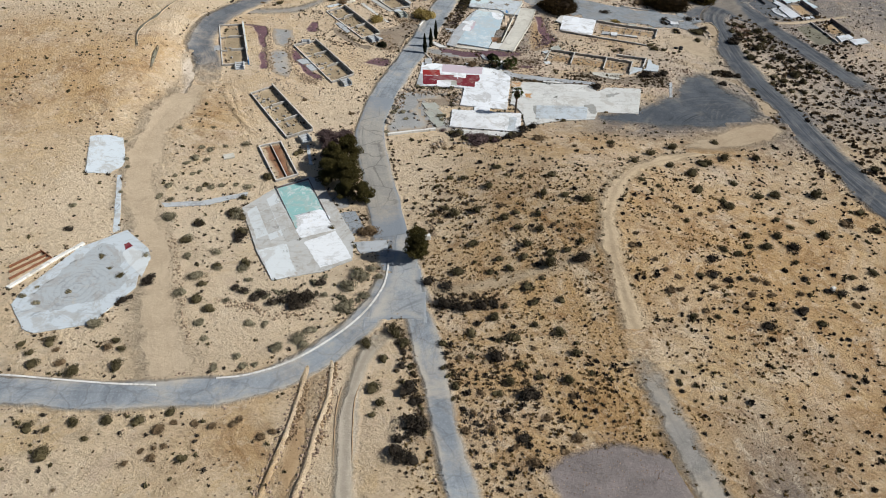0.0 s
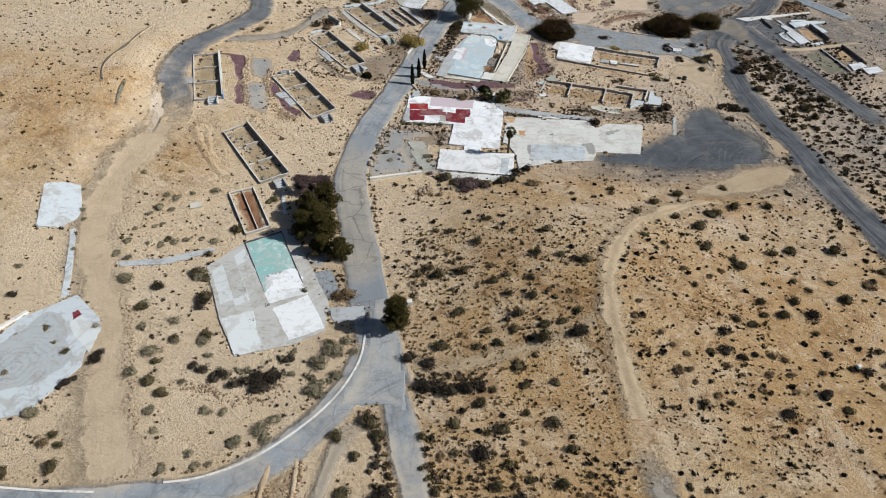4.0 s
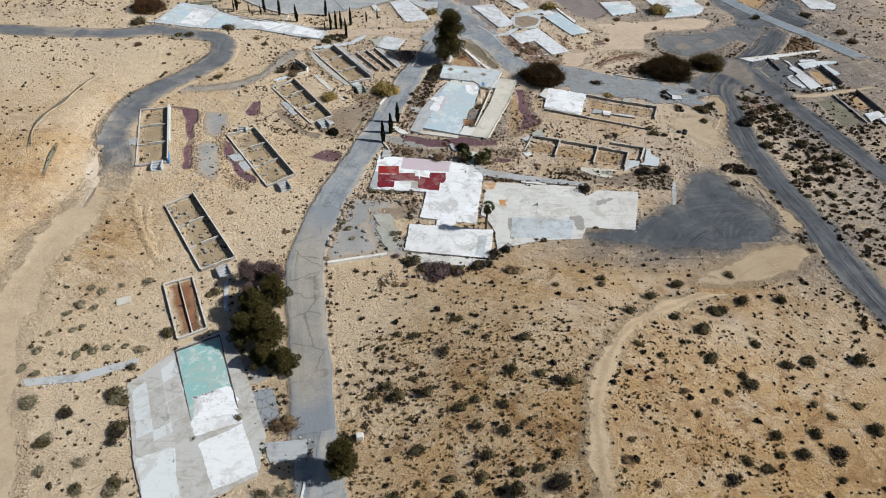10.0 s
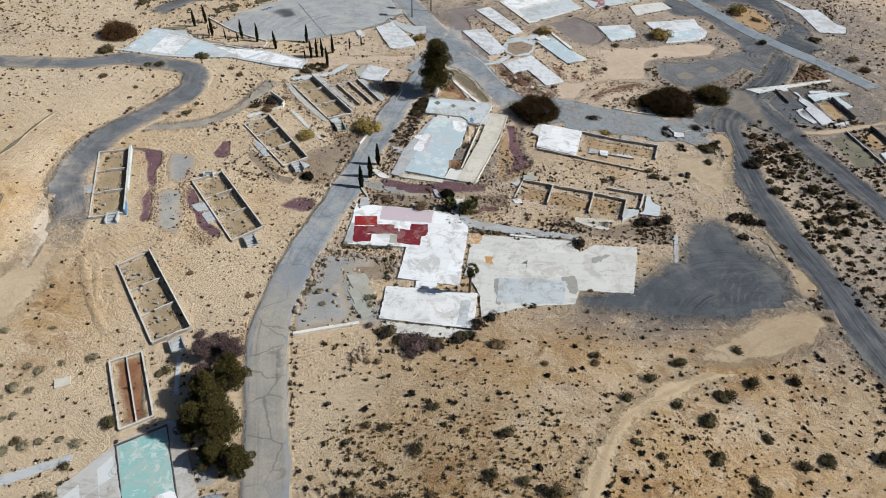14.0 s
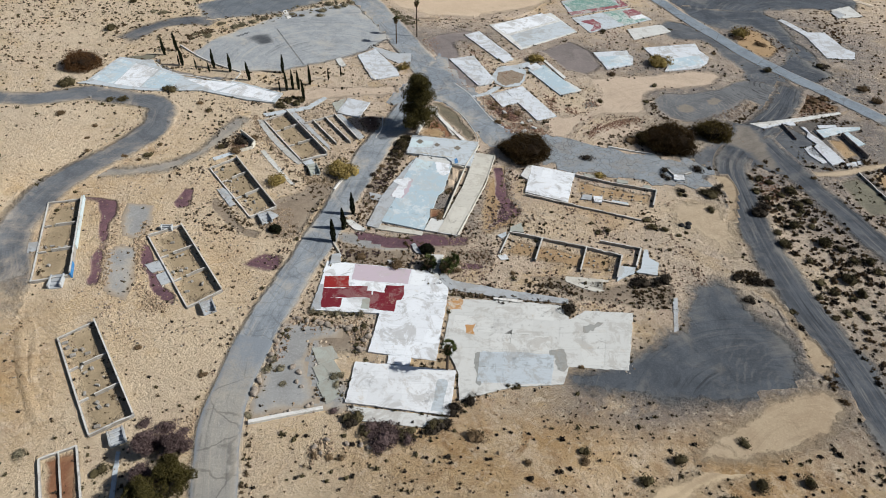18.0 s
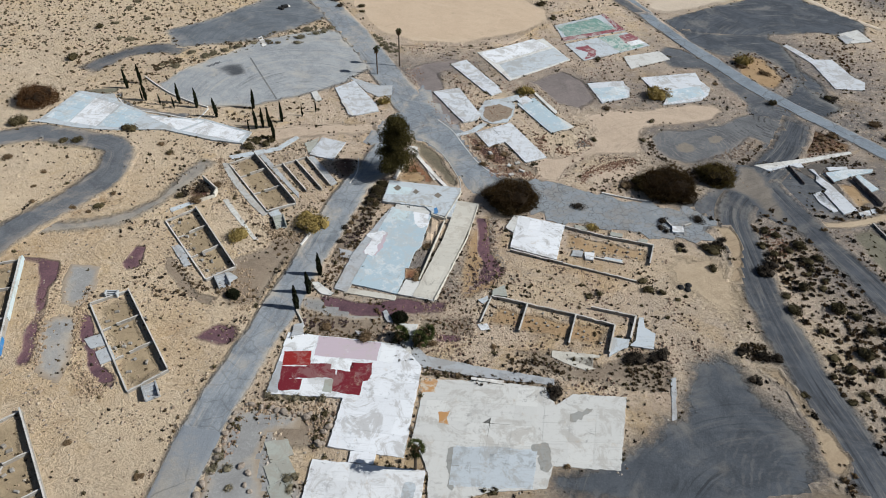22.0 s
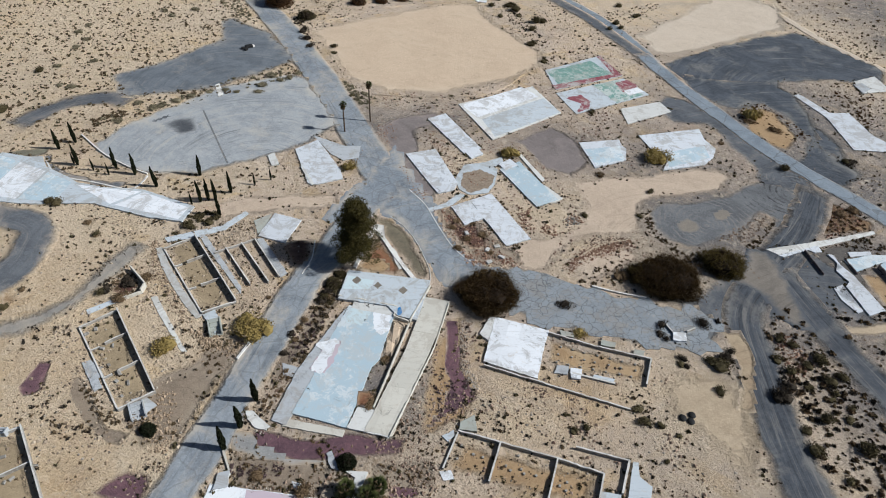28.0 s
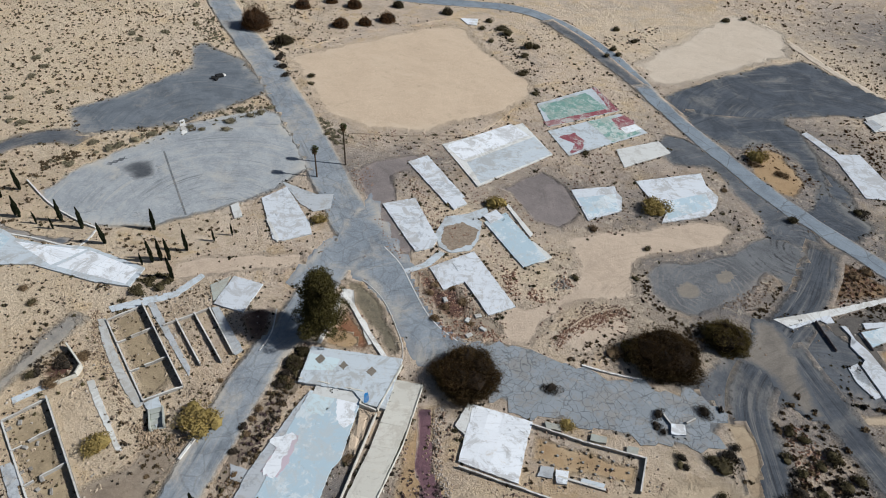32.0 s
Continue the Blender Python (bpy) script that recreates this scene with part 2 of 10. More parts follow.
def painted(name, paint, under, peel, stain=0.35, rough=0.75, scrapes=None, cracks=0.0):
    """Concrete floor with worn paint: flaked patches, scrapes, seams of grime, blown sand; scrapes is the middle of a ring of broom marks."""
    m, n, l, b = material(name, rough)
    big, mid = noise_at(n, l, 0.13, 10, 0.72, warp=0.9), noise_at(n, l, 0.8, 10, 0.78, warp=0.6)
    fine, dirt = noise_at(n, l, 5.0, 8, 0.8), noise_at(n, l, 0.3, 11, 0.78, warp=0.7)
    flake = math_of(n, l, "ADD", math_of(n, l, "MULTIPLY", big, 0.55), math_of(n, l, "MULTIPLY", mid, 0.55))
    c = mixed(n, l, ramp(n, l, flake, 0.61 - peel, 0.655 - peel), paint, under)
    mp = n.new("ShaderNodeMapping")
    mp.inputs["Scale"].default_value, mp.inputs["Rotation"].default_value = (0.25, 3.0, 1.0), (0, 0, 0.35)
    pos = n.new("ShaderNodeNewGeometry").outputs["Position"]
    l.new(pos, mp.inputs[0])
    scrape = noise_at(n, l, 1.0, 6, 0.7, co=mp.outputs[0])
    c = mixed(n, l, math_of(n, l, "MULTIPLY", ramp(n, l, scrape, 0.53, 0.70), stain), c, tuple(v * 0.66 for v in under))
    c = mixed(n, l, math_of(n, l, "MULTIPLY", ramp(n, l, dirt, 0.49, 0.58), min(0.75, 0.2 + 1.5 * stain)), c, tuple(0.55 * v + 0.45 * w for v, w in zip(under, (0.36, 0.31, 0.25))))
    dark = math_of(n, l, "MULTIPLY", ramp(n, l, noise_at(n, l, 0.45, 10, 0.75, warp=1.2), 0.60, 0.65), 0.6)
    c = mixed(n, l, dark, c, tuple(v * 0.45 for v in under))
    c = mixed(n, l, math_of(n, l, "MULTIPLY", ramp(n, l, fine, 0.55, 0.75), 0.35), c, tuple(v * 0.5 for v in under))
    c = mixed(n, l, math_of(n, l, "MULTIPLY", ramp(n, l, noise_at(n, l, 0.5, 10, 0.8, warp=0.4), 0.44, 0.32), 0.55), c, (0.52, 0.44, 0.34))
    ob = n.new("ShaderNodeObjectInfo")
    c = mixed(n, l, math_of(n, l, "MULTIPLY", ob.outputs["Random"], 0.3), c, tuple(v * 0.62 for v in paint))
    if scrapes:
        wv = n.new("ShaderNodeTexWave")
        wv.wave_type, wv.rings_direction = "RINGS", "Z"
        wv.inputs["Scale"].default_value, wv.inputs["Distortion"].default_value, wv.inputs["Detail"].default_value = 0.42, 11.0, 5.0
        at = n.new("ShaderNodeMapping")
        at.inputs["Location"].default_value = (-scrapes[0], -scrapes[1], 0)
        l.new(pos, at.inputs[0])
        l.new(at.outputs[0], wv.inputs[0])
        far = n.new("ShaderNodeVectorMath")
        far.operation = "LENGTH"
        l.new(at.outputs[0], far.inputs[0])
        ring = math_of(n, l, "MULTIPLY", ramp(n, l, wv.outputs[1], 0.6, 0.9), ramp(n, l, far.outputs["Value"], scrapes[2], scrapes[2] * 0.6))
        c = mixed(n, l, math_of(n, l, "MULTIPLY", ring, math_of(n, l, "MULTIPLY", ramp(n, l, big, 0.42, 0.66), 0.32)), c, tuple(v * 0.6 for v in under))
    if cracks:
        v = n.new("ShaderNodeTexVoronoi")
        v.feature = "DISTANCE_TO_EDGE"
        v.inputs["Scale"].default_value = 0.75
        w = n.new("ShaderNodeVectorMath")
        w.operation = "ADD"
        nz = n.new("ShaderNodeTexNoise")
        nz.inputs["Scale"].default_value = 0.9
        l.new(pos, nz.inputs["Vector"])
        l.new(pos, w.inputs[0])
        l.new(nz.outputs["Color"], w.inputs[1])
        l.new(w.outputs[0], v.inputs["Vector"])
        c = mixed(n, l, math_of(n, l, "MULTIPLY", ramp(n, l, v.outputs["Distance"], 0.05, 0.015), math_of(n, l, "MULTIPLY", ramp(n, l, big, 0.35, 0.55), cracks)), c, tuple(v * 0.35 for v in under))
    l.new(c, b.inputs["Base Color"])
    bump(n, l, b, math_of(n, l, "ADD", fine, mid), 0.35, 0.03)
    return m


def plain(name, a, bcol, scale, rough=0.9, relief=0.3):
    m, n, l, b = material(name, rough)
    f = noise_at(n, l, scale, 8, 0.7)
    ob = n.new("ShaderNodeObjectInfo")
    c = mixed(n, l, ramp(n, l, f, 0.35, 0.65), a, bcol)
    c = mixed(n, l, math_of(n, l, "MULTIPLY", ob.outputs["Random"], 0.35), c, tuple(v * 0.6 for v in a))
    l.new(c, b.inputs["Base Color"])
    bump(n, l, b, f, relief, 0.05)
    return m


def leafy(name, a, bcol):
    m, n, l, b = material(name, 0.8)
    g = n.new("ShaderNodeNewGeometry")
    ob = n.new("ShaderNodeObjectInfo")
    c = mixed(n, l, g.outputs["Random Per Island"], a, bcol)
    c = mixed(n, l, math_of(n, l, "MULTIPLY", ob.outputs["Random"], 0.4), c, tuple(v * 0.5 for v in bcol))
    l.new(c, b.inputs["Base Color"])
    b.inputs["Specular IOR Level"].default_value = 0.05
    return m


earth_mat = earth("desert_sand")
bank_earth = plain("bank_earth", (0.26, 0.175, 0.10), (0.44, 0.33, 0.21), 1.6, 0.95, 0.9)
DUST = (0.50, 0.385, 0.265)
asphalt_worn = dusty("asphalt_worn", (0.275, 0.305, 0.335), (0.175, 0.197, 0.224), (0.44, 0.40, 0.345), 0.11, streak=0.8, cracks=0.22, crack_scale=0.34)
asphalt_dark = dusty("asphalt_dark", (0.085, 0.098, 0.118), (0.046, 0.054, 0.067), (0.22, 0.213, 0.20), 0.08, swirl=0.6, streak=0.85)
asphalt_ruts = dusty("asphalt_ruts_dark", (0.085, 0.096, 0.113), (0.046, 0.053, 0.066), (0.20, 0.193, 0.183), 0.06, streak=0.85, lanes=0.85)
sand_drift = dusty("sand_drift", (0.32, 0.305, 0.275), (0.245, 0.238, 0.225), (0.40, 0.36, 0.305), 0.08, streak=0.9, cracks=0.4, crack_scale=0.2, rim=(0.225, 0.25, 0.28))
asphalt_loop = dusty("asphalt_loop", (0.15, 0.162, 0.178), (0.095, 0.104, 0.118), (0.36, 0.315, 0.265), 0.08, streak=0.5)
sand_wash = dusty("sand_wash", (0.47, 0.375, 0.265), (0.40, 0.315, 0.22), (0.51, 0.41, 0.295), 0.06, streak=0.35, loose=True)
sand_rose = dusty("sand_rose", (0.515, 0.412, 0.318), (0.43, 0.34, 0.26), (0.56, 0.455, 0.355), 0.08, streak=0.5, loose=True)
sand_hump = dusty("sand_hump", (0.245, 0.215, 0.178), (0.19, 0.172, 0.148), (0.28, 0.245, 0.20), 0.05, rim=(0.15, 0.155, 0.163))
track_grey = dusty("track_grey_dust", (0.26, 0.245, 0.225), (0.20, 0.19, 0.175), (0.38, 0.335, 0.275), 0.1, streak=0.4)
sand_mouth = dusty("sand_mouth", (0.40, 0.315, 0.215), (0.32, 0.24, 0.16), (0.44, 0.35, 0.245), 0.05, streak=0.7)
gravel_swirl = dusty("gravel_swirl", (0.165, 0.17, 0.178), (0.095, 0.10, 0.108), (0.27, 0.245, 0.22), 0.06, swirl=1.0, loose=True)
gravel_mauve = dusty("gravel_mauve", (0.225, 0.195, 0.187), (0.155, 0.135, 0.13), (0.34, 0.285, 0.245), 0.04, loose=True)
gravel_dim = dusty("gravel_dim", (0.135, 0.122, 0.11), (0.085, 0.078, 0.072), (0.20, 0.175, 0.15), 0.06, loose=True)
soil_rust = dusty("soil_rust", (0.19, 0.115, 0.06), (0.10, 0.065, 0.04), (0.30, 0.20, 0.115), 0.06, loose=True)
soil_maroon = dusty("soil_maroon", (0.10, 0.05, 0.038), (0.055, 0.03, 0.025), (0.26, 0.165, 0.11), 0.05, loose=True)
sand_scored = dusty("sand_scored", (0.205, 0.183, 0.158), (0.15, 0.134, 0.118), (0.25, 0.222, 0.19), 0.05, streak=0.6, rim=(0.085, 0.096, 0.112))
room_soil = dusty("room_soil", (0.34, 0.265, 0.17), (0.25, 0.195, 0.125), (0.42, 0.33, 0.215), 0.06, loose=True)
asphalt_stain = dusty("asphalt_stain", (0.10, 0.107, 0.118), (0.06, 0.066, 0.075), (0.24, 0.25, 0.26), 0.06, rim=(0.33, 0.345, 0.355))
garden_soil = dusty("garden_soil", (0.27, 0.215, 0.16), (0.19, 0.15, 0.115), (0.36, 0.30, 0.23), 0.08, loose=True)
asphalt_join = dusty("asphalt_join", (0.255, 0.288, 0.322), (0.16, 0.182, 0.21), (0.43, 0.395, 0.345), 0.1, streak=0.6, cracks=0.22, crack_scale=0.34, rim=(0.225, 0.25, 0.28))
sand_bleached = dusty("sand_bleached", (0.575, 0.49, 0.395), (0.52, 0.435, 0.345), (0.60, 0.515, 0.42), 0.08, loose=True)
asphalt_faded = dusty("asphalt_faded_dark", (0.165, 0.185, 0.208), (0.105, 0.12, 0.138), (0.32, 0.305, 0.28), 0.08, swirl=0.5, streak=0.7)
asphalt_lot = dusty("asphalt_lot", (0.088, 0.10, 0.117), (0.05, 0.058, 0.07), (0.175, 0.17, 0.162), 0.07, swirl=0.7, streak=0.8)
asphalt_cracked = dusty("asphalt_cracked", (0.15, 0.157, 0.165), (0.10, 0.105, 0.112), (0.36, 0.335, 0.30), 0.04)
asphalt_pale = dusty("asphalt_pale", (0.36, 0.38, 0.395), (0.26, 0.28, 0.30), (0.47, 0.445, 0.40), 0.1, streak=0.9, cracks=0.1, crack_scale=0.16)
asphalt_fork = dusty("asphalt_fork", (0.33, 0.352, 0.37), (0.24, 0.26, 0.28), (0.45, 0.42, 0.375), 0.1, streak=0.6, cracks=0.2, crack_scale=0.34, rim=(0.275, 0.30, 0.325))
asphalt_slab = dusty("asphalt_slab", (0.23, 0.272, 0.315), (0.16, 0.19, 0.225), (0.35, 0.34, 0.315), 0.04, cracks=0.4, crack_scale=0.14, streak=0.4)
asphalt_dust = dusty("asphalt_dust", (0.112, 0.122, 0.138), (0.068, 0.076, 0.088), (0.25, 0.23, 0.21), 0.07, swirl=0.6, streak=0.7)
sand_rut = dusty("sand_rut", (0.44, 0.385, 0.31), (0.37, 0.32, 0.255), (0.48, 0.42, 0.34), 0.04, streak=0.5, ruts=0.5, loose=True)
sand_track = dusty("sand_track", (0.49, 0.385, 0.26), (0.40, 0.305, 0.20), (0.54, 0.42, 0.275), 0.04, streak=0.75, ruts=0.45, loose=True)
sand_field = dusty("sand_field", (0.56, 0.44, 0.322), (0.505, 0.39, 0.282), (0.59, 0.475, 0.355), 0.08, loose=True)
gravel_purple = dusty("gravel_purple", (0.165, 0.09, 0.105), (0.085, 0.05, 0.064), (0.33, 0.235, 0.20), 0.0, loose=True)
gravel_grey = dusty("gravel_grey", (0.315, 0.318, 0.315), (0.235, 0.235, 0.232), (0.43, 0.38, 0.315), 0.08, rim=(0.33, 0.27, 0.205))
soil_red = dusty("soil_red", (0.25, 0.12, 0.065), (0.175, 0.08, 0.045), (0.34, 0.22, 0.13), 0.06, loose=True)
gravel_drab = dusty("gravel_drab", (0.175, 0.152, 0.108), (0.115, 0.10, 0.075), (0.26, 0.215, 0.15), 0.07, loose=True)
gravel_olive = dusty("gravel_olive", (0.20, 0.19, 0.14), (0.14, 0.13, 0.10), (0.30, 0.255, 0.185), 0.05, loose=True)
soil_orange = dusty("soil_orange", (0.39, 0.268, 0.15), (0.30, 0.20, 0.112), (0.45, 0.335, 0.21), 0.08, loose=True)
UNDER = (0.44, 0.43, 0.41)
concrete_grey = painted("concrete_grey", (0.44, 0.465, 0.49), (0.32, 0.338, 0.355), 0.03, 0.45)
concrete_white = painted("concrete_white", (0.79, 0.82, 0.86), (0.48, 0.505, 0.535), 0.0, 0.35)
concrete_pale = painted("concrete_pale", (0.63, 0.665, 0.71), (0.42, 0.445, 0.475), 0.02, 0.45)
concrete_blue = painted("concrete_blue", (0.53, 0.585, 0.63), (0.39, 0.42, 0.44), 0.02, 0.45)
concrete_dusty = painted("concrete_dusty", (0.50, 0.505, 0.495), (0.40, 0.385, 0.355), 0.04, 0.5)
concrete_sky = painted("concrete_sky", (0.45, 0.57, 0.645), (0.66, 0.71, 0.735), 0.055, 0.25)
concrete_tan = painted("concrete_tan", (0.66, 0.665, 0.645), (0.49, 0.49, 0.475), 0.01, 0.3)
concrete_cream = painted("concrete_cream", (0.62, 0.60, 0.535), (0.52, 0.49, 0.43), 0.01, 0.3)
concrete_green = painted("concrete_green", (0.40, 0.42, 0.38), (0.34, 0.35, 0.32), 0.03)
paint_white = painted("paint_white", (0.82, 0.85, 0.88), (0.52, 0.55, 0.58), 0.0, 0.25)
paint_pale = painted("paint_pale", (0.64, 0.68, 0.70), (0.52, 0.54, 0.54), -0.03, 0.25)
paint_teal = painted("paint_teal", (0.28, 0.52, 0.51), (0.62, 0.69, 0.69), 0.045, 0.2)
paint_lilac = painted("paint_lilac", (0.57, 0.48, 0.54), (0.66, 0.64, 0.65), -0.02, 0.2)
paint_red = painted("paint_red", (0.17, 0.015, 0.026), (0.52, 0.44, 0.45), -0.035, 0.06)
paint_scarlet = painted("paint_scarlet", (0.27, 0.02, 0.018), (0.50, 0.40, 0.38), -0.05, 0.08)
paint_orange = painted("paint_orange", (0.50, 0.27, 0.11), (0.60, 0.53, 0.43), 0.05, 0.15)
court_green = painted("court_green", (0.17, 0.32, 0.28), (0.50, 0.56, 0.54), 0.065, 0.3)
kerb_white = painted("kerb_white", (0.74, 0.73, 0.70), UNDER, -0.02)
# sunlit tops painted pale, shaded sides painted dark; wall_body also serves loose blocks
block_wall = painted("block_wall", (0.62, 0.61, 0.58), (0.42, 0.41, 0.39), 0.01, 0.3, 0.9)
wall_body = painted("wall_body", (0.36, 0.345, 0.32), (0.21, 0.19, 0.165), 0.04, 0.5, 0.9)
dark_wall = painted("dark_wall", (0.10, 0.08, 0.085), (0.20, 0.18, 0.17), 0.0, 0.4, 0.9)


# ---- mesh helpers ----
def linked(name, bm, mat, parent=None, label=""):
    me = bpy.data.meshes.new(name)
    bm.to_mesh(me)
    bm.free()
    for one in mat if isinstance(mat, (list, tuple)) else (mat,):
        me.materials.append(one)
    ob = new(name, me)
    if parent is not None:
        ob.parent = parent
        ob.matrix_parent_inverse = parent.matrix_basis.inverted()
    if label:
        ob["label"] = label
    return ob


def part(name, bm, mat, parent, label=""):
    return linked(name, bm, mat, parent, label)


def raw_mesh(name, verts, faces, mat):
    me = bpy.data.meshes.new(name)
    me.from_pydata(verts, [], faces)
    for one in mat if isinstance(mat, (list, tuple)) else (mat,):
        me.materials.append(one)
    me.update()
    return me


def spline(pts, step=1.5):
    """Points along a smooth curve through pts."""
    p = [np.array(q, float) for q in pts]
    p = [2 * p[0] - p[1]] + p + [2 * p[-1] - p[-2]]
    out = []
    for i in range(1, len(p) - 2):
        a, b, c, d = p[i - 1 : i + 3]
        n = max(2, int(np.linalg.norm(c - b) / step))
        for k in range(n):
            t = k / n
            out.append(0.5 * (2 * b + (c - a) * t + (2 * a - 5 * b + 4 * c - d) * t**2 + (3 * b - a - 3 * c + d) * t**3))
    out.append(p[-2])
    return np.array(out)


def edge_distance(xy, poly):
    """Distance of each point to the outline of a polygon."""
    best = np.full(len(xy), 1e9)
    for a, b in zip(poly, np.roll(poly, -1, axis=0)):
        ab = b - a
        t = np.clip(((xy - a) @ ab) / max(ab @ ab, 1e-9), 0, 1)
        best = np.minimum(best, np.linalg.norm(xy - a - t[:, None] * ab, axis=1))
    return best


def inside(xy, poly):
    hit = np.zeros(len(xy), bool)
    for a, b in zip(poly, np.roll(poly, -1, axis=0)):
        cross = (a[1] > xy[:, 1]) != (b[1] > xy[:, 1])
        with np.errstate(divide="ignore", invalid="ignore"):
            hit ^= cross & (xy[:, 0] < (b[0] - a[0]) * (xy[:, 1] - a[1]) / (b[1] - a[1]) + a[0])
    return hit


# cells that plants keep clear of: 1 m raster of everything laid on the ground
CX, CY, CW, CH = -140, 0, 340, 350
taken = np.zeros((CW, CH), np.float32)
CELLS = np.stack(np.meshgrid(np.arange(CW) + CX + 0.5, np.arange(CH) + CY + 0.5, indexing="ij"), -1)


def claim(poly, weight=1.0, inset=0.0):
    poly = np.array(poly, float)
    lo = np.clip(np.floor(poly.min(0) - (CX, CY)).astype(int), 0, (CW - 1, CH - 1))
    hi = np.clip(np.ceil(poly.max(0) - (CX, CY)).astype(int) + 1, 1, (CW, CH))
    box = CELLS[lo[0] : hi[0], lo[1] : hi[1]]
    if box.size:
        hit = inside(box.reshape(-1, 2), poly)
        if inset:
            hit &= edge_distance(box.reshape(-1, 2), poly) > inset
        hit = hit.reshape(box.shape[:2])
        taken[lo[0] : hi[0], lo[1] : hi[1]] = np.maximum(taken[lo[0] : hi[0], lo[1] : hi[1]], hit * weight)


def clear_at(x, y):
    i, j = int(x - CX), int(y - CY)
    return not (0 <= i < CW and 0 <= j < CH) or taken[i, j] < 0.5


ORANGE = [(20, 62, 26, 26), (46, 72, 26, 28), (-80, 118, 16, 16), (-66, 142, 13, 12), (-50, 148, 9, 6), (-82, 128, 14, 12), (52, 80, 20, 9), (28, 80, 14, 8), (-61, 119, 9, 7), (-56, 131, 5, 5), (-70, 122, 10, 9), (-55, 114, 6, 4), (22, 104, 24, 9), (52, 100, 16, 9), (15, 75, 22, 20), (45, 58, 24, 18), (66, 74, 16, 18), (30, 34, 26, 10), (8, 50, 16, 12), (16, 40, 18, 10), (4, 74, 10, 14), (62, 45, 20, 14), (-46, 108, 10, 14), (14, 66, 18, 16), (20, 45, 20, 14), (45, 70, 14, 16), (60, 62, 14, 10), (-70, 118, 16, 22), (-62, 132, 12, 20), (-20, 40, 8, 10), (36, 150, 14, 5), (-38, 160, 14, 12), (-28, 130, 12, 14)]
PALE = [(-18, 64, 16, 9), (-12, 45, 7, 10), (-44, 62, 12, 12), (-36, 161, 18, 15), (-17, 160, 8, 10), (30, 149, 13, 7), (43, 190, 11, 14), (120, 290, 60, 36), (64, 246, 12, 10), (-54, 124, 4, 7), (-60, 142, 8, 12), (-62, 172, 24, 20), (-44, 180, 18, 18), (58, 150, 16, 9), (66, 132, 12, 10), (-30, 134, 10, 16), (-14, 138, 9, 12), (66, 178, 14, 12), (30, 205, 14, 8), (-24, 98, 10, 16), (-26, 60, 20, 14), (-36, 82, 14, 14), (-6, 96, 8, 14), (-55, 80, 16, 20), (-75, 160, 24, 30), (-55, 160, 16, 16), (58, 150, 14, 10), (52, 190, 14, 12), (-4, 110, 8, 12), (-22, 120, 16, 18), (-70, 250, 40, 50), (100, 300, 60, 30)]
GREY = [(86, 150, 9, 22), (80, 165, 8, 10), (37, 29, 5, 12), (172, 312, 28, 26), (158, 285, 10, 14), (112, 205, 18, 22), (104, 180, 16, 18), (96, 165, 14, 20), (118, 228, 22, 20), (104, 225, 14, 12), (22, 222, 9, 9), (66, 200, 14, 10), (118, 236, 12, 12), (70, 115, 14, 12), (78, 172, 14, 14), (70, 190, 14, 12), (50, 214, 16, 10), (40, 110, 14, 5), (100, 215, 14, 16), (10, 218, 10, 8), (14, 150, 10, 8), (95, 120, 20, 20), (110, 240, 24, 20), (72, 205, 22, 20), (62, 112, 16, 9), (120, 180, 20, 30), (84, 172, 20, 16), (76, 186, 20, 14), (100, 232, 26, 24), (66, 118, 14, 16)]


def set_soil(me):
    """Stores how orange, pale or grey the soil is at each vertex."""
    co = np.empty(len(me.vertices) * 3, np.float32)
    me.vertices.foreach_get("co", co)
    x, y, _ = co.reshape(-1, 3).T
    soil = np.zeros((len(x), 4), np.float32)
    for k, some in enumerate((ORANGE, PALE, GREY)):
        for px, py, rx, ry in some:
            soil[:, k] = np.maximum(soil[:, k], np.exp(-(((x - px) / rx) ** 2 + ((y - py) / ry) ** 2)))
    soil[:, 3] = (0.1 + 0.9 / (1 + np.exp(-(y - 121) / 12))) * (0.3 + 0.7 / (1 + np.exp(-(x + 14) / 8)))
    a = me.attributes.new("soil", "FLOAT_COLOR", "POINT")
    a.data.foreach_set("color", soil.ravel())


def set_attr(me, name, values):
    a = me.attributes.new(name, "FLOAT", "POINT")
    a.data.foreach_set("value", np.asarray(values, np.float32))


def ragged(poly, step=1.2, amount=0.35, low=1.0):
    """A polygon with its sides split and shaken."""
    out = []
    poly = np.array(poly, float)
    for a, b in zip(poly, np.roll(poly, -1, axis=0)):
        n = max(1, int(np.linalg.norm(b - a) / step))
        side = np.array([-(b - a)[1], (b - a)[0]]) / max(np.linalg.norm(b - a), 1e-6)
        for k in range(n):
            p = a + (b - a) * k / n
            out.append(p + side * amount * (low * noise.noise(Vector((p[0] * 0.35, p[1] * 0.35, 3.1))) + (1.4 - 0.8 * low) * noise.noise(Vector((p[0] * 1.9, p[1] * 1.9, 7.7)))) if k else p)
    return np.array(out)


PAVED = []


def on_road(x, y):
    """Whether a spot lies on one of the asphalt roads."""
    return any(np.min(np.hypot(line[:, 0] - x, line[:, 1] - y)) < reach for line, reach in PAVED)


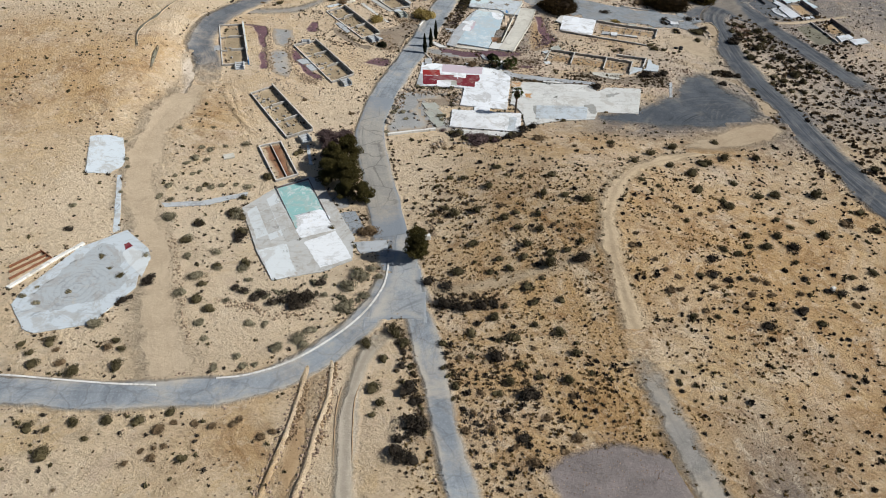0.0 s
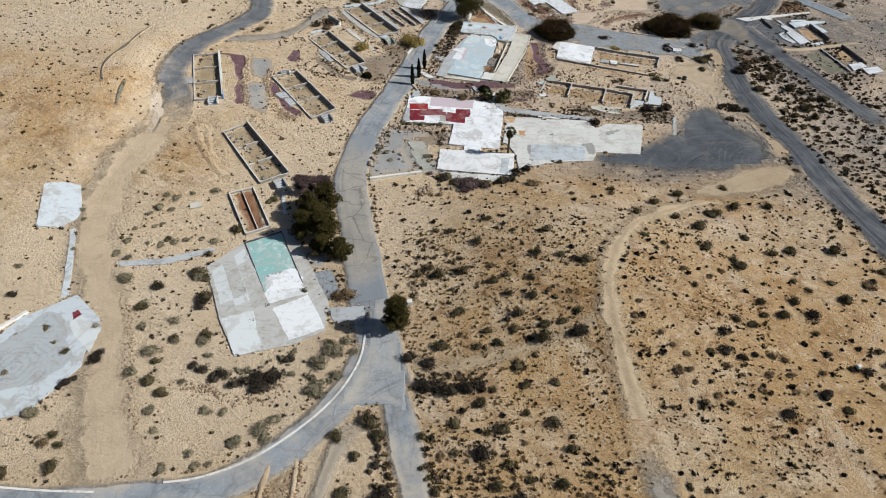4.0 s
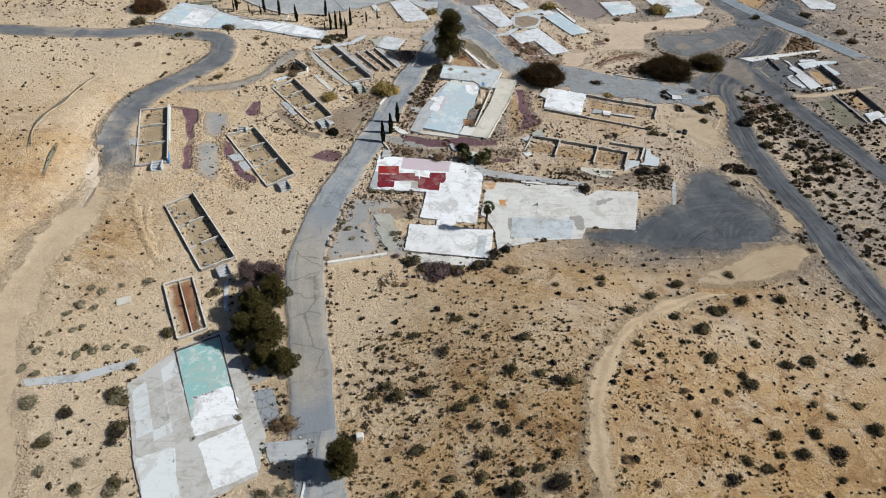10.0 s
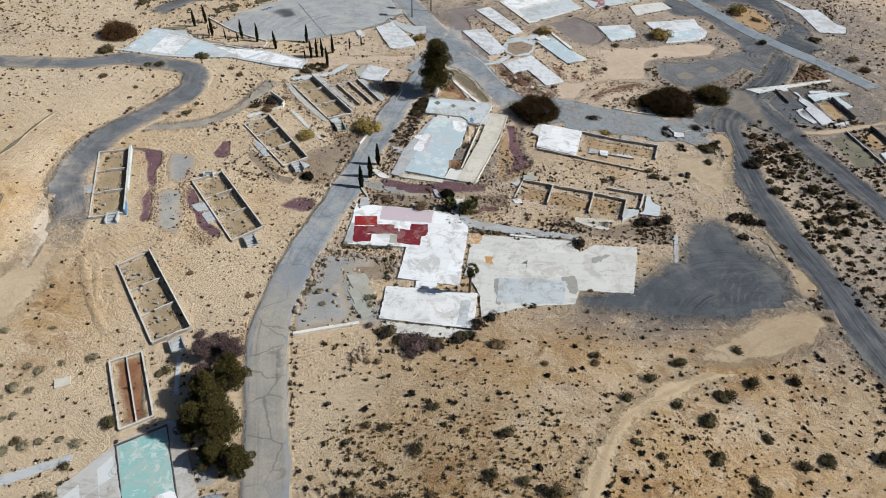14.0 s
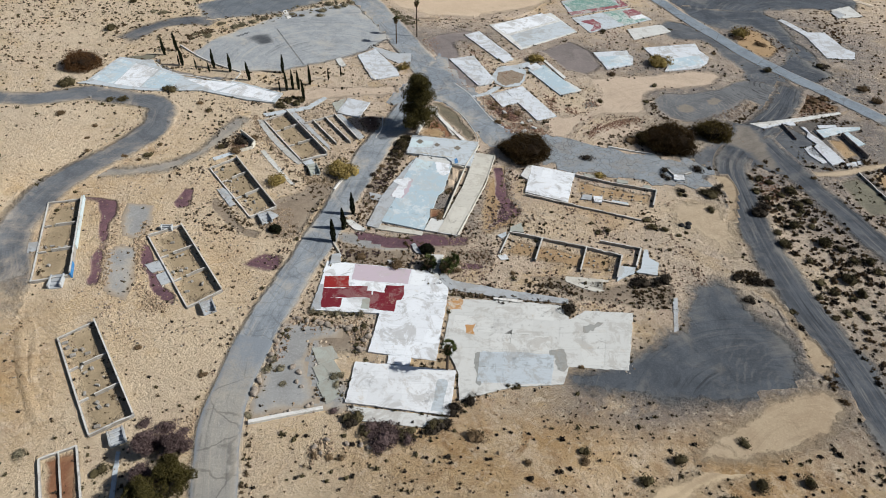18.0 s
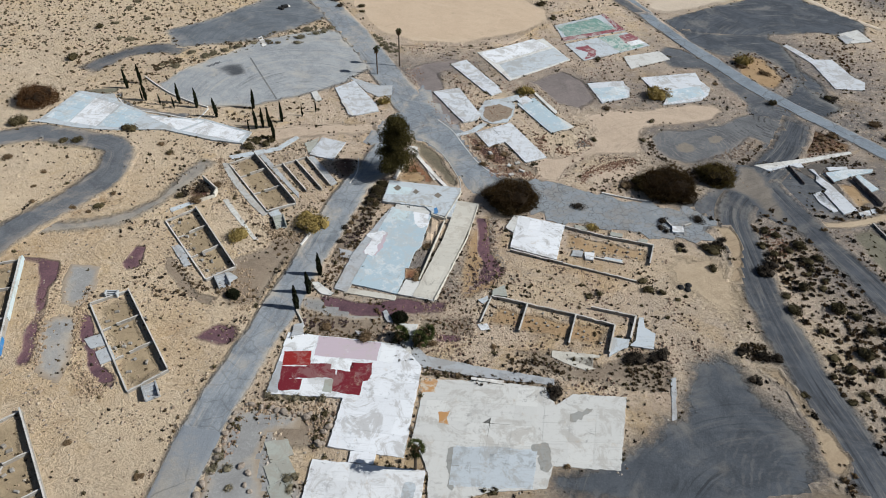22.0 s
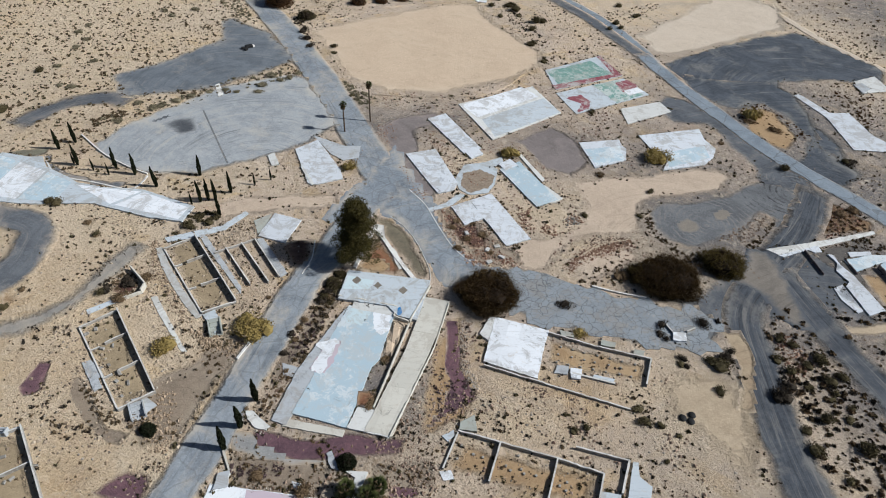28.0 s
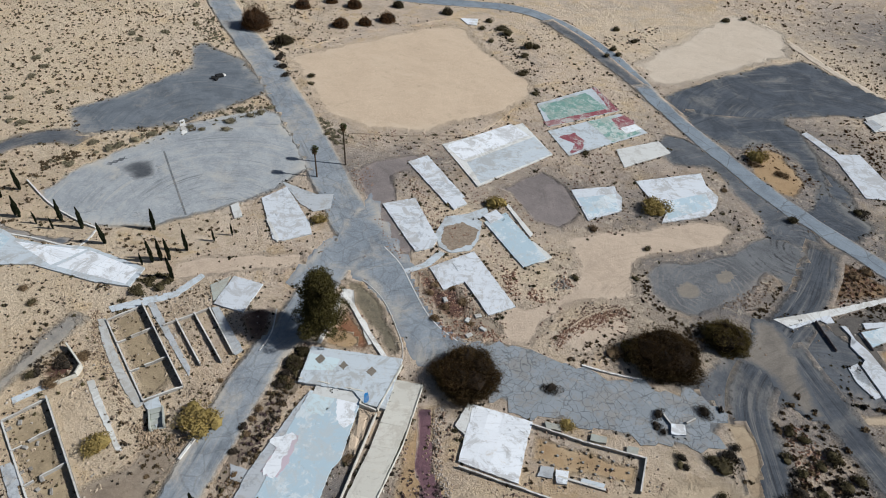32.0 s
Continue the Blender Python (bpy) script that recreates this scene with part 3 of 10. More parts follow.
def road(name, pts, width, mat, label, lift):
    """A strip of road or track laid over the ground along a smooth line."""
    line = spline(pts)
    ahead = np.gradient(line, axis=0)
    ahead /= np.linalg.norm(ahead, axis=1, keepdims=True)
    side = np.stack([ahead[:, 1], -ahead[:, 0]], 1)
    soft = 3.4 if mat.name.split("_")[-1] in ("dark", "dust", "track") else 1.6
    soft = 5.5 if name == "track_west" else 2.6 if name == "road_loop" else 0.3 if name == "trail_west" else soft
    width += 2.0 if soft > 2 else 0.0
    n = 13
    u = np.linspace(-1, 1, n)
    run = np.r_[0, np.cumsum(np.linalg.norm(np.diff(line, axis=0), axis=1))]
    verts, edge, across = [], [], []
    if name == "road_loop":
        fade = lambda k: run[k] / 24.0
    elif name in ("track_drift", "track_hill_grey"):
        fade = lambda k: min(run[k], run[-1] - run[k]) / 16.0
    else:
        fade = lambda k: min(run[k], run[-1] - run[k]) / 9.0 + 0.3
    for k, (p, s) in enumerate(zip(line, side)):
        half = width / 2 + 0.35 * noise.noise(Vector((p[0] * 0.2, p[1] * 0.2, 1.3)))
        for v in u:
            q = p + s * v * half
            verts.append((q[0], q[1], ground_z(*q) + lift * (1 if abs(v) < 0.99 else -0.3) * (min(1.0, 0.05 + run[k] / 10) if name == "road_loop" else 1)))
            edge.append(min(1.0, (1 - abs(v)) * half / soft, fade(k)))
            across.append((v * half, run[k], 0))
    faces = [(i * n + j, i * n + j + 1, (i + 1) * n + j + 1, (i + 1) * n + j) for i in range(len(line) - 1) for j in range(n - 1)]
    faces = [f[::-1] for f in faces]
    me = raw_mesh(name, verts, faces, mat)
    set_attr(me, "edge", edge)
    a = me.attributes.new("across", "FLOAT_VECTOR", "POINT")
    a.data.foreach_set("vector", np.array(across, np.float32).ravel())
    set_soil(me)
    for p in me.polygons:
        p.use_smooth = True
    if mat.name.startswith("asphalt"):
        PAVED.append((line, width / 2 - 0.2))
    w = width / 2 - (1.6 if soft > 2 else 0.3)
    for i in range(len(line) - 1):
        claim([line[i] + side[i] * w, line[i + 1] + side[i + 1] * w, line[i + 1] - side[i + 1] * w, line[i] - side[i] * w])
    return tagged(new(name, me), label, "dirt track" if name.startswith("tra") else "road", kind="structure")


def lot(name, pts, mat, label, lift):
    """A patch of paving or gravel laid over the ground, with a ragged sand-blown edge."""
    poly = ragged(pts, 1.5, min(0.7, 0.03 * float(np.ptp(np.array(pts), axis=0).sum())))
    soft = 2.2 if any(k in mat.name for k in ("dust", "dark", "lot", "purple", "grey", "sand", "soil")) else 0.8
    claim(poly, 1.0, soft)
    bm = bmesh.new()
    bm.faces.new([bm.verts.new((*p, 0)) for p in poly])
    lo, hi = poly.min(0), poly.max(0)
    for axis in (0, 1):
        step = 2.0 if max(hi - lo) > 24 else 0.8
        for v in np.arange(math.ceil(lo[axis] / step) * step, hi[axis], step):
            co, no = [0, 0, 0], [0, 0, 0]
            co[axis], no[axis] = v, 1
            bmesh.ops.bisect_plane(bm, geom=bm.verts[:] + bm.edges[:] + bm.faces[:], plane_co=co, plane_no=no)
    bmesh.ops.triangulate(bm, faces=[f for f in bm.faces if len(f.verts) > 4])
    bm.normal_update()
    if sum(f.normal.z for f in bm.faces) < 0:
        bmesh.ops.reverse_faces(bm, faces=bm.faces[:])
    xy = np.array([v.co[:2] for v in bm.verts])
    mx, my = poly.mean(0) + (9, -16)
    gap = edge_distance(xy, poly)
    z = height(xy[:, 0], xy[:, 1])
    for v, zz, g in zip(bm.verts, z, gap):
        v.co.z = zz + (lift if g > 0.05 else -0.02)
    ob = linked(name, bm, mat)
    set_soil(ob.data)
    set_attr(ob.data, "edge", np.clip(gap / min(4.0 if "rose" in mat.name else 6.5 if "sand" in mat.name else 6.0 if "lot" in mat.name else 3.2 if "dust" in mat.name or "dark" in mat.name else 2.4, (0.65 if "purple" in mat.name else 0.9) * float(gap.max())), 0, 1))
    a = ob.data.attributes.new("across", "FLOAT_VECTOR", "POINT")
    a.data.foreach_set("vector", np.array([(math.hypot(x - mx, y - my), 26 * math.atan2(y - my, x - mx), 0) for x, y in xy], np.float32).ravel())
    kinds = {"field": "field", "gravel": "gravel bed", "soil": "bare soil", "garden": "planting bed", "tank": "tank floor", "room": "dirt floor", "sand": "dirt floor", "cellar": "debris"}
    return tagged(ob, label, kinds.get(name.split("_")[0], "car park"), kind="structure")


def plane_of(pts, up):
    """A level function that leans with the ground under pts."""
    p = np.array(pts, float)
    c = p.mean(0)
    box = np.concatenate([p, (p + c) / 2, [c]])
    a = np.c_[np.ones(len(box)), box - c]
    k = np.linalg.lstsq(a, height(box[:, 0], box[:, 1]), rcond=None)[0]
    return lambda x, y: k[0] + k[1] * (x - c[0]) + k[2] * (y - c[1]) + up


def plate_mesh(poly, top, bottom):
    bm = bmesh.new()
    area = sum(a[0] * b[1] - b[0] * a[1] for a, b in zip(poly, np.roll(poly, -1, axis=0)))
    poly = poly if area > 0 else poly[::-1]
    t = [bm.verts.new((*p, top(*p))) for p in poly]
    b = [bm.verts.new((*p, bottom(*p))) for p in poly]
    bm.faces.new(t)
    for i in range(len(poly)):
        j = (i + 1) % len(poly)
        bm.faces.new((b[i], b[j], t[j], t[i]))
    bmesh.ops.triangulate(bm, faces=[f for f in bm.faces if len(f.verts) > 4])
    return bm


floors = {}
OUTLINES = []


def slab(name, pts, thick, mat, label):
    """A concrete floor left standing on the ground, with chipped sides."""
    poly = ragged(pts, 0.4, 0.10, 0.3)
    OUTLINES.append(np.array(pts, float))
    claim(ragged(pts, 50, 0))
    top = plane_of(pts, 0.55 * thick + 0.05)
    holder = new(name)
    c = poly.mean(0)
    holder.matrix_basis = pose(c[0], c[1], ground_z(*c))
    bm = plate_mesh(poly, top, lambda x, y: min(ground_z(x, y), top(x, y)) - 0.35)
    part("floor_plate", bm, mat, holder)
    floors[holder] = plane_of(pts, 0.05)
    return tagged(holder, label, "concrete slab", "concrete floors of the ruined park")


def plate(holder, name, pts, up, mat, label="", rough=0.22):
    """A painted or patched field set a few millimetres proud of a floor."""
    base, up = floors[holder], 0.55 * up
    poly = ragged(pts, 0.35, rough)
    bm = plate_mesh(poly, lambda x, y: base(x, y) + up, lambda x, y: base(x, y) + up - 0.03)
    return part(name, bm, mat, holder, label)


def ruin(name, label, at):
    holder = new(name)
    holder.matrix_basis = pose(at[0], at[1], ground_z(*at))
    return tagged(holder, label, "ruin", "roofless ruins")


def wall(holder, name, pts, high, thick, mat):
    """A straight broken wall with an uneven top, sunk into the ground."""
    a, b = np.array(pts[0], float), np.array(pts[1], float)
    tall = high > 0.95
    high, thick = (0.1 + 0.72 * high, 0.62 * thick) if tall else (0.12 + 0.5 * high, 0.68 * thick)
    d = b - a
    n = max(2, int(np.linalg.norm(d) / 0.45))
    s = np.array([-d[1], d[0]]) / np.linalg.norm(d) * thick / 2
    za, zb = ground_z(*a), ground_z(*b)
    bm = bmesh.new()
    rows = []
    for k in range(n + 1):
        p = a + d * k / n
        z = za + (zb - za) * k / n
        chip = (0.16 if tall else 0.45) * high * max(0.0, noise.noise(Vector((p[0] * 0.8, p[1] * 0.8, 5.0)))) + (0.08 if tall else 0.25) * high * max(0.0, noise.noise(Vector((p[0] * 3.1, p[1] * 3.1, 8.0))))
        t = z + high - chip
        low = min(z, ground_z(*p)) - 0.3
        rows.append([bm.verts.new((*(p + s), low)), bm.verts.new((*(p + s), t - 0.03)), bm.verts.new((*(p + s * 0.8), t)), bm.verts.new((*(p - s * 0.8), t)), bm.verts.new((*(p - s), t - 0.03)), bm.verts.new((*(p - s), low))])
    for r, q in zip(rows, rows[1:]):
        for i in range(5):
            bm.faces.new((r[i], r[i + 1], q[i + 1], q[i]))
    bm.faces.new(rows[0][::-1])
    bm.faces.new(rows[-1])
    bmesh.ops.recalc_face_normals(bm, faces=bm.faces[:])
    # paler strip on darker sides: the sunlit top is put into the colour
    cap = bmesh.new()
    tops = [[cap.verts.new(v.co + Vector((*(s * o), h))) for v, o, h in ((r[2], 0.24, -0.01), (r[2], 0.24, 0.035), (r[3], -0.24, 0.035), (r[3], -0.24, -0.01))] for r in rows]
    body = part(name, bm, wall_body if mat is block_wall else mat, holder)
    if mat is not block_wall:
        cap.free()
        return body
    for r, q in zip(tops, tops[1:]):
        for i in range(3):
            cap.faces.new((r[i], r[i + 1], q[i + 1], q[i]))
    cap.faces.new(tops[0][::-1])
    cap.faces.new(tops[-1])
    bmesh.ops.recalc_face_normals(cap, faces=cap.faces[:])
    part("coping", cap, mat, body, "pale wall top with its sunlit tone painted in")
    return body


def rect_walls(holder, pts, highs, splits, mat):
    """Four outer walls and the cross walls of a cabin: pts go round, the second side is the long high one."""
    p = [np.array(q, float) for q in pts]
    claim(pts, 0.4)
    for k in range(4):
        wall(holder, "wall", (p[k], p[(k + 1) % 4]), highs[k], 0.3, mat)
    for f in splits:
        a, b = p[1] + (p[2] - p[1]) * f, p[0] + (p[3] - p[0]) * f
        wall(holder, "cross_wall", (a, a + (b - a) * 0.62), 0.9, 0.22, mat)
        wall(holder, "cross_wall", (a + (b - a) * 0.76, b), 0.55, 0.22, mat)


def kerb(name, pts, wide, high, label, mat=None):
    line = spline(pts, 1.2)
    ahead = np.gradient(line, axis=0)
    ahead /= np.linalg.norm(ahead, axis=1, keepdims=True)
    side = np.stack([ahead[:, 1], -ahead[:, 0]], 1) * wide / 2
    bm = bmesh.new()
    rows = []
    for p, s in zip(line, side):
        z = ground_z(*p)
        rows.append([bm.verts.new((*(p + s), z - 0.15)), bm.verts.new((*(p + s), z + high)), bm.verts.new((*(p - s), z + high)), bm.verts.new((*(p - s), z - 0.15))])
    for r, q in zip(rows, rows[1:]):
        for i in range(3):
            bm.faces.new((r[i], r[i + 1], q[i + 1], q[i]))
    bm.faces.new(rows[0])
    bm.faces.new(rows[-1])
    bmesh.ops.recalc_face_normals(bm, faces=bm.faces[:])
    return tagged(linked(name, bm, mat or kerb_white), label, "kerb", kind="structure")



def panels(holder, quad, nx, ny, up, mat, name="floor_panel", skip=0.0):
    """Cast floor panels with open joints, each its own plate, on a four-cornered field."""
    base, up = floors[holder], 0.55 * up
    a, b, c, d = (np.array(q, float) for q in quad)
    for i in range(nx):
        for j in range(ny):
            if random.random() < skip:
                continue
            gap = 0.035
            w, h = np.linalg.norm(b - a) / nx, np.linalg.norm(d - a) / ny
            u0, u1, v0, v1 = (i + gap / w) / nx, (i + 1 - gap / w) / nx, (j + gap / h) / ny, (j + 1 - gap / h) / ny
            at = [(a * (1 - u) + b * u) * (1 - v) + (d * (1 - u) + c * u) * v for u, v in ((u0, v0), (u1, v0), (u1, v1), (u0, v1))]
            t = up + 0.004 + random.uniform(0, 0.012)
            part(name, plate_mesh(np.array(at), lambda x, y: base(x, y) + t, lambda x, y: base(x, y) + t - 0.04), mat, holder)


def berm(name, pts, wide, high, label, mat=None):
    """A bank of earth with a crumbling crest."""
    line = spline(pts, 0.9)
    ahead = np.gradient(line, axis=0)
    ahead /= np.linalg.norm(ahead, axis=1, keepdims=True)
    side = np.stack([ahead[:, 1], -ahead[:, 0]], 1)
    prof = [(-1, -0.1), (-0.65, 0.35), (-0.25, 0.9), (0.1, 1.0), (0.4, 0.55), (0.75, 0.15), (1, -0.1)]
    n, verts = len(prof), []
    for k, (p, s) in enumerate(zip(line, side)):
        fade = min(1.0, 0.25 + min(k, len(line) - 1 - k) / 4)
        for u, v in prof:
            q = p + s * wide * 0.15 * u * (1 + 0.6 * noise.noise(Vector((p[0] * 0.7, p[1] * 0.7, u))))
            verts.append((q[0], q[1], ground_z(*q) + 0.55 * high * v * fade * (1 + 0.5 * noise.noise(Vector((q[0] * 0.9, q[1] * 0.9, 2.0)))) if v > 0 else ground_z(*q) - 0.08))
    faces = [(i * n + j + 1, i * n + j, (i + 1) * n + j, (i + 1) * n + j + 1) for i in range(len(line) - 1) for j in range(n - 1)]
    me = raw_mesh(name, verts, [f[::-1] for f in faces], mat or earth_mat)
    set_soil(me)
    me.polygons.foreach_set("use_smooth", np.ones(len(me.polygons), bool))
    return tagged(new(name, me), label, "earth bank", kind="structure")


def block(parent, name, x, y, sx, sy, sz, mat, turn=0.0, lean=0.0, up=None, label=""):
    """A chamfered block standing on the ground (or at level up)."""
    bm = bmesh.new()
    bmesh.ops.create_cube(bm, size=1.0, matrix=Matrix.Diagonal((sx, sy, sz, 1)))
    bmesh.ops.bevel(bm, geom=bm.edges[:], offset=min(sx, sy, sz) * 0.12, segments=1, affect="EDGES")
    z = ground_z(x, y) if up is None else up
    bm.transform(pose(x, y, z + sz / 2 - 0.04, lean, lean * 0.5, turn))
    return linked(name, bm, mat, parent, label)


def steps(pts, rise, count, label, mat=None):
    """A short flight of concrete steps: from the foot to the head, wide across."""
    (x0, y0), (x1, y1) = pts
    run = math.hypot(x1 - x0, y1 - y0)
    holder = new("entry_steps")
    holder.matrix_basis = pose(x0, y0, ground_z(x0, y0))
    ang = math.degrees(math.atan2(y1 - y0, x1 - x0))
    for k in range(count):
        f = (k + 0.5) / count
        block(holder, "step", x0 + (x1 - x0) * f, y0 + (y1 - y0) * f, run / count + 0.02, 1.5, rise * (k + 1), mat or concrete_grey, ang, 0, ground_z(x0, y0))
    for s in (-1, 1):
        ox, oy = -(y1 - y0) / run * 0.85 * s, (x1 - x0) / run * 0.85 * s
        block(holder, "side_wall", (x0 + x1) / 2 + ox, (y0 + y1) / 2 + oy, run, 0.22, rise * count + 0.1, mat or concrete_grey, ang, 0, ground_z(x0, y0))
    return tagged(holder, label, "steps", "concrete entry steps")


def crazed(holder_ob, pts, size, lift, mat):
    """Broken paving: irregular pieces with open cracks, each its own part of the lot."""
    poly = np.array(pts, float)
    lo, hi = poly.min(0), poly.max(0)
    seeds = []
    for i in range(int((hi[0] - lo[0]) / size) + 2):
        for j in range(int((hi[1] - lo[1]) / size) + 2):
            s = lo + (np.array((i, j)) - 0.5 + np.array((0.5 * (j % 2), 0)) + np.array((random.uniform(-0.62, 0.62), random.uniform(-0.62, 0.62)))) * size
            seeds.append(s)
    seeds = np.array(seeds)
    shut = {}
    for k in np.nonzero(inside(seeds, poly) & (edge_distance(seeds, poly) > 0.35 * size))[0]:
        s = seeds[k]
        cell = [s + size * 1.6 * np.array((math.cos(a), math.sin(a))) for a in np.arange(12) * math.pi / 6]
        for j in np.argsort(np.linalg.norm(seeds - s, axis=1))[1:15]:
            o = seeds[j]
            gap = shut.setdefault((min(j, k), max(j, k)), random.choice((0.001, 0.006, 0.013, 0.022)))
            mid, nrm = (s + o) / 2 - (o - s) / np.linalg.norm(o - s) * gap, o - s
            out = []
            for p, q in zip(cell, cell[1:] + cell[:1]):
                dp, dq = (p - mid) @ nrm, (q - mid) @ nrm
                if dp <= 0:
                    out.append(p)
                if dp * dq < 0:
                    out.append(p + (q - p) * dp / (dp - dq))
            cell = out
            if len(cell) < 3:
                break
        if len(cell) >= 3:
            t = lift + random.uniform(0, 0.006)
            bm = plate_mesh(np.array(cell), lambda x, y: ground_z(x, y) + t, lambda x, y: ground_z(x, y) + t - 0.06)
            ob = part("paving_piece", bm, mat, holder_ob)


# roads
road("road_main_south", [(8.0, -3.4), (5.7, 13.2), (3.8, 23.8), (2.9, 30.1), (2.5, 32.9), (1.6, 36.2), (0.4, 41.4), (-0.9, 48.9), (-2.6, 56.3), (-5.2, 65.0), (-7.7, 74.0), (-9.4, 82.0)], 4.6, asphalt_worn, "narrow cracked grey asphalt road below the junction", 0.036)
road("road_main", [(-3.9, 60.5), (-5.2, 65.0), (-7.7, 74.0), (-10.2, 86.3), (-12.2, 94.9), (-14.4, 105.9), (-13.8, 114.0), (-12.5, 122.5), (-10.1, 131.3), (-7.4, 140.1), (-4.8, 150.9), (-2.2, 161.7), (0.8, 172.0), (3.0, 175.8), (4.6, 181.6), (7.5, 189.2), (9.9, 196.2)], 6.6, asphalt_worn, "cracked grey asphalt road dusted with sand between the ruins", 0.05)
road("road_curve", [(-98.8, 37.1), (-80.2, 41.7), (-61.6, 44.7), (-51.5, 45.0), (-41.7, 44.7), (-33.4, 45.3), (-24.4, 46.4), (-18.2, 49.4), (-13.3, 54.1), (-9.4, 59.6), (-6.8, 67.5)], 5.3, asphalt_worn, "curving grey asphalt access road with a white kerb line", 0.06)
road("road_avenue", [(11.8, 196.5), (7.8, 205.0), (2.4, 216.4), (-2.9, 227.7), (-9.6, 241.1), (-18.6, 258.5), (-28.5, 275.9), (-37.4, 292.3), (-46.1, 308.9), (-60.5, 335.9)], 8.5, asphalt_worn, "straight grey asphalt avenue passing the car parks", 0.045)
road("road_loop", [(-49.6, 117.0), (-50.2, 126.8), (-54.3, 136.2), (-53.3, 149.6), (-46.9, 162.3), (-43.9, 169.1), (-44.0, 173.6), (-44.9, 177.4), (-48.9, 180.0), (-59.8, 181.6), (-60.7, 182.2), (-70.4, 177.8), (-83.1, 176.7), (-98.0, 176.3), (-122.6, 174.1), (-146.6, 172.0)], 5.4, asphalt_loop, "dark asphalt loop road winding round the sandy hillside", 0.13)
road("road_loop_branch", [(-55.2, 150.6), (-49.2, 153.9), (-42.2, 155.7), (-36.3, 158.8), (-32.3, 164.1), (-29.8, 170.2), (-27.5, 176.6)], 2.8, track_grey, "narrow dusty track branching off the loop road", 0.04)
road("road_east", [(108.7, 13.6), (92.9, 37.2), (81.3, 55.7), (78.6, 67.6), (74.7, 82.6), (72.2, 96.5), (71.0, 106.0), (70.6, 114.5), (70.0, 121.5), (69.2, 129.0), (68.8, 138.5), (69.0, 148.0), (69.8, 158.5), (71.5, 168.7), (78.9, 178.4), (89.9, 190.9), (99.1, 205.3)], 6.8, asphalt_ruts, "dark worn asphalt road with tyre marks and dusty edges", 0.05)
road("road_east_far", [(80.6, 179.6), (83.9, 164.6), (86.8, 154.3), (89.7, 142.4), (93.1, 129.2)], 6.0, asphalt_ruts, "dark asphalt track running past low ruins", 0.055)
road("road_highway", [(76.5, 267.4), (82.3, 249.5), (88.6, 234.4), (94.1, 221.2), (100.3, 210.7), (107.6, 199.0), (114.2, 186.9)], 5.8, asphalt_slab, "pale grey two-lane road with transverse cracks", 0.06)
road("road_highway_bend", [(78.9, 258.7), (72.9, 280.2), (64.4, 298.0), (55.3, 309.3), (45.0, 314.4), (27.0, 314.1), (7.5, 313.8), (-15.6, 314.9)], 6.8, asphalt_slab, "pale grey road bending round the sandy field", 0.05)
road("track_hill", [(34.7, 7.0), (32.8, 19.7), (31.0, 29.0), (29.1, 33.4), (26.9, 41.0), (25.6, 50.6), (25.0, 62.3), (24.7, 73.3), (27.1, 82.6), (33.5, 91.9), (44.6, 98.8), (58.0, 103.7), (64.0, 108.2)], 3.2, sand_track, "pale sandy vehicle track across the brown hill", 0.05)
road("track_cross", [(-1.1, 63.7), (4.5, 64.0), (11.6, 65.5), (17.5, 67.5), (24.4, 70.9)], 1.6, sand_track, "faint sandy footpath crossing the scrub", 0.04)
road("track_west", [(-32.3, 46.0), (-36.1, 54.0), (-40.9, 64.4), (-44.8, 74.2), (-50.9, 86.6), (-53.5, 101.2), (-51.4, 115.0), (-50.2, 126.8)], 8.0, sand_wash, "wide pale sandy track between terraces", 0.035)
lot("soil_gully", [(-16.3, 50.6), (-13.6, 51.0), (-13.4, 46.8), (-14.1, 42.1), (-14.6, 35.2), (-15.8, 27.0), (-19.4, 27.0), (-18.3, 35.5), (-17.2, 42.0), (-16.7, 47.1)], soil_orange, "orange sandy floor of the eroded gully", 0.05)
road("track_gully", [(-9.6, 29.0), (-10.5, 37.9), (-10.7, 42.9), (-10.5, 47.6), (-9.4, 52.4), (-7.5, 55.5)], 3.2, sand_rut, "sandy double track beside an eroded gully", 0.04)
road("track_northwest", [(-64.1, 208.5), (-60.0, 216.2), (-55.5, 220.1), (-49.7, 221.8), (-45.6, 220.2)], 5.0, asphalt_dust, "dusty grey service track beside the dark lot", 0.04)
# lots
lot("lot_east", [(27.6, 111.7), (30.0, 116.7), (40.1, 120.8), (47.2, 125.2), (51.1, 134.8), (60.1, 136.4), (62.6, 129.7), (66.5, 122.1), (66.4, 115.7), (62.4, 109.4), (53.0, 107.5), (44.0, 107.9), (36.5, 109.0)], asphalt_lot, "dark grey asphalt lot with swirling tyre marks", 0.06)
lot("lot_cracked", [(27.8, 175.6), (34.8, 177.6), (41.6, 175.2), (49.8, 172.1), (57.8, 170.1), (65.4, 170.0), (67.3, 165.3), (64.1, 160.2), (57.8, 159.9), (50.3, 161.3), (40.4, 163.4), (34.3, 166.0), (27.9, 167.7)], asphalt_cracked, "grey asphalt lot broken into a net of cracks", 0.07)
lot("lot_junction", [(6.3, 197.3), (8.0, 203.5), (12.4, 210.6), (17.5, 200.1), (24.9, 186.5), (32.1, 176.7), (27.8, 170.6), (22.4, 171.2), (20.5, 175.2), (18.0, 180.5), (12.8, 187.2), (8.8, 189.4), (4.2, 183.9), (0.2, 185.9), (2.8, 192.0)], asphalt_join, "wide grey asphalt junction between slabs", 0.065)
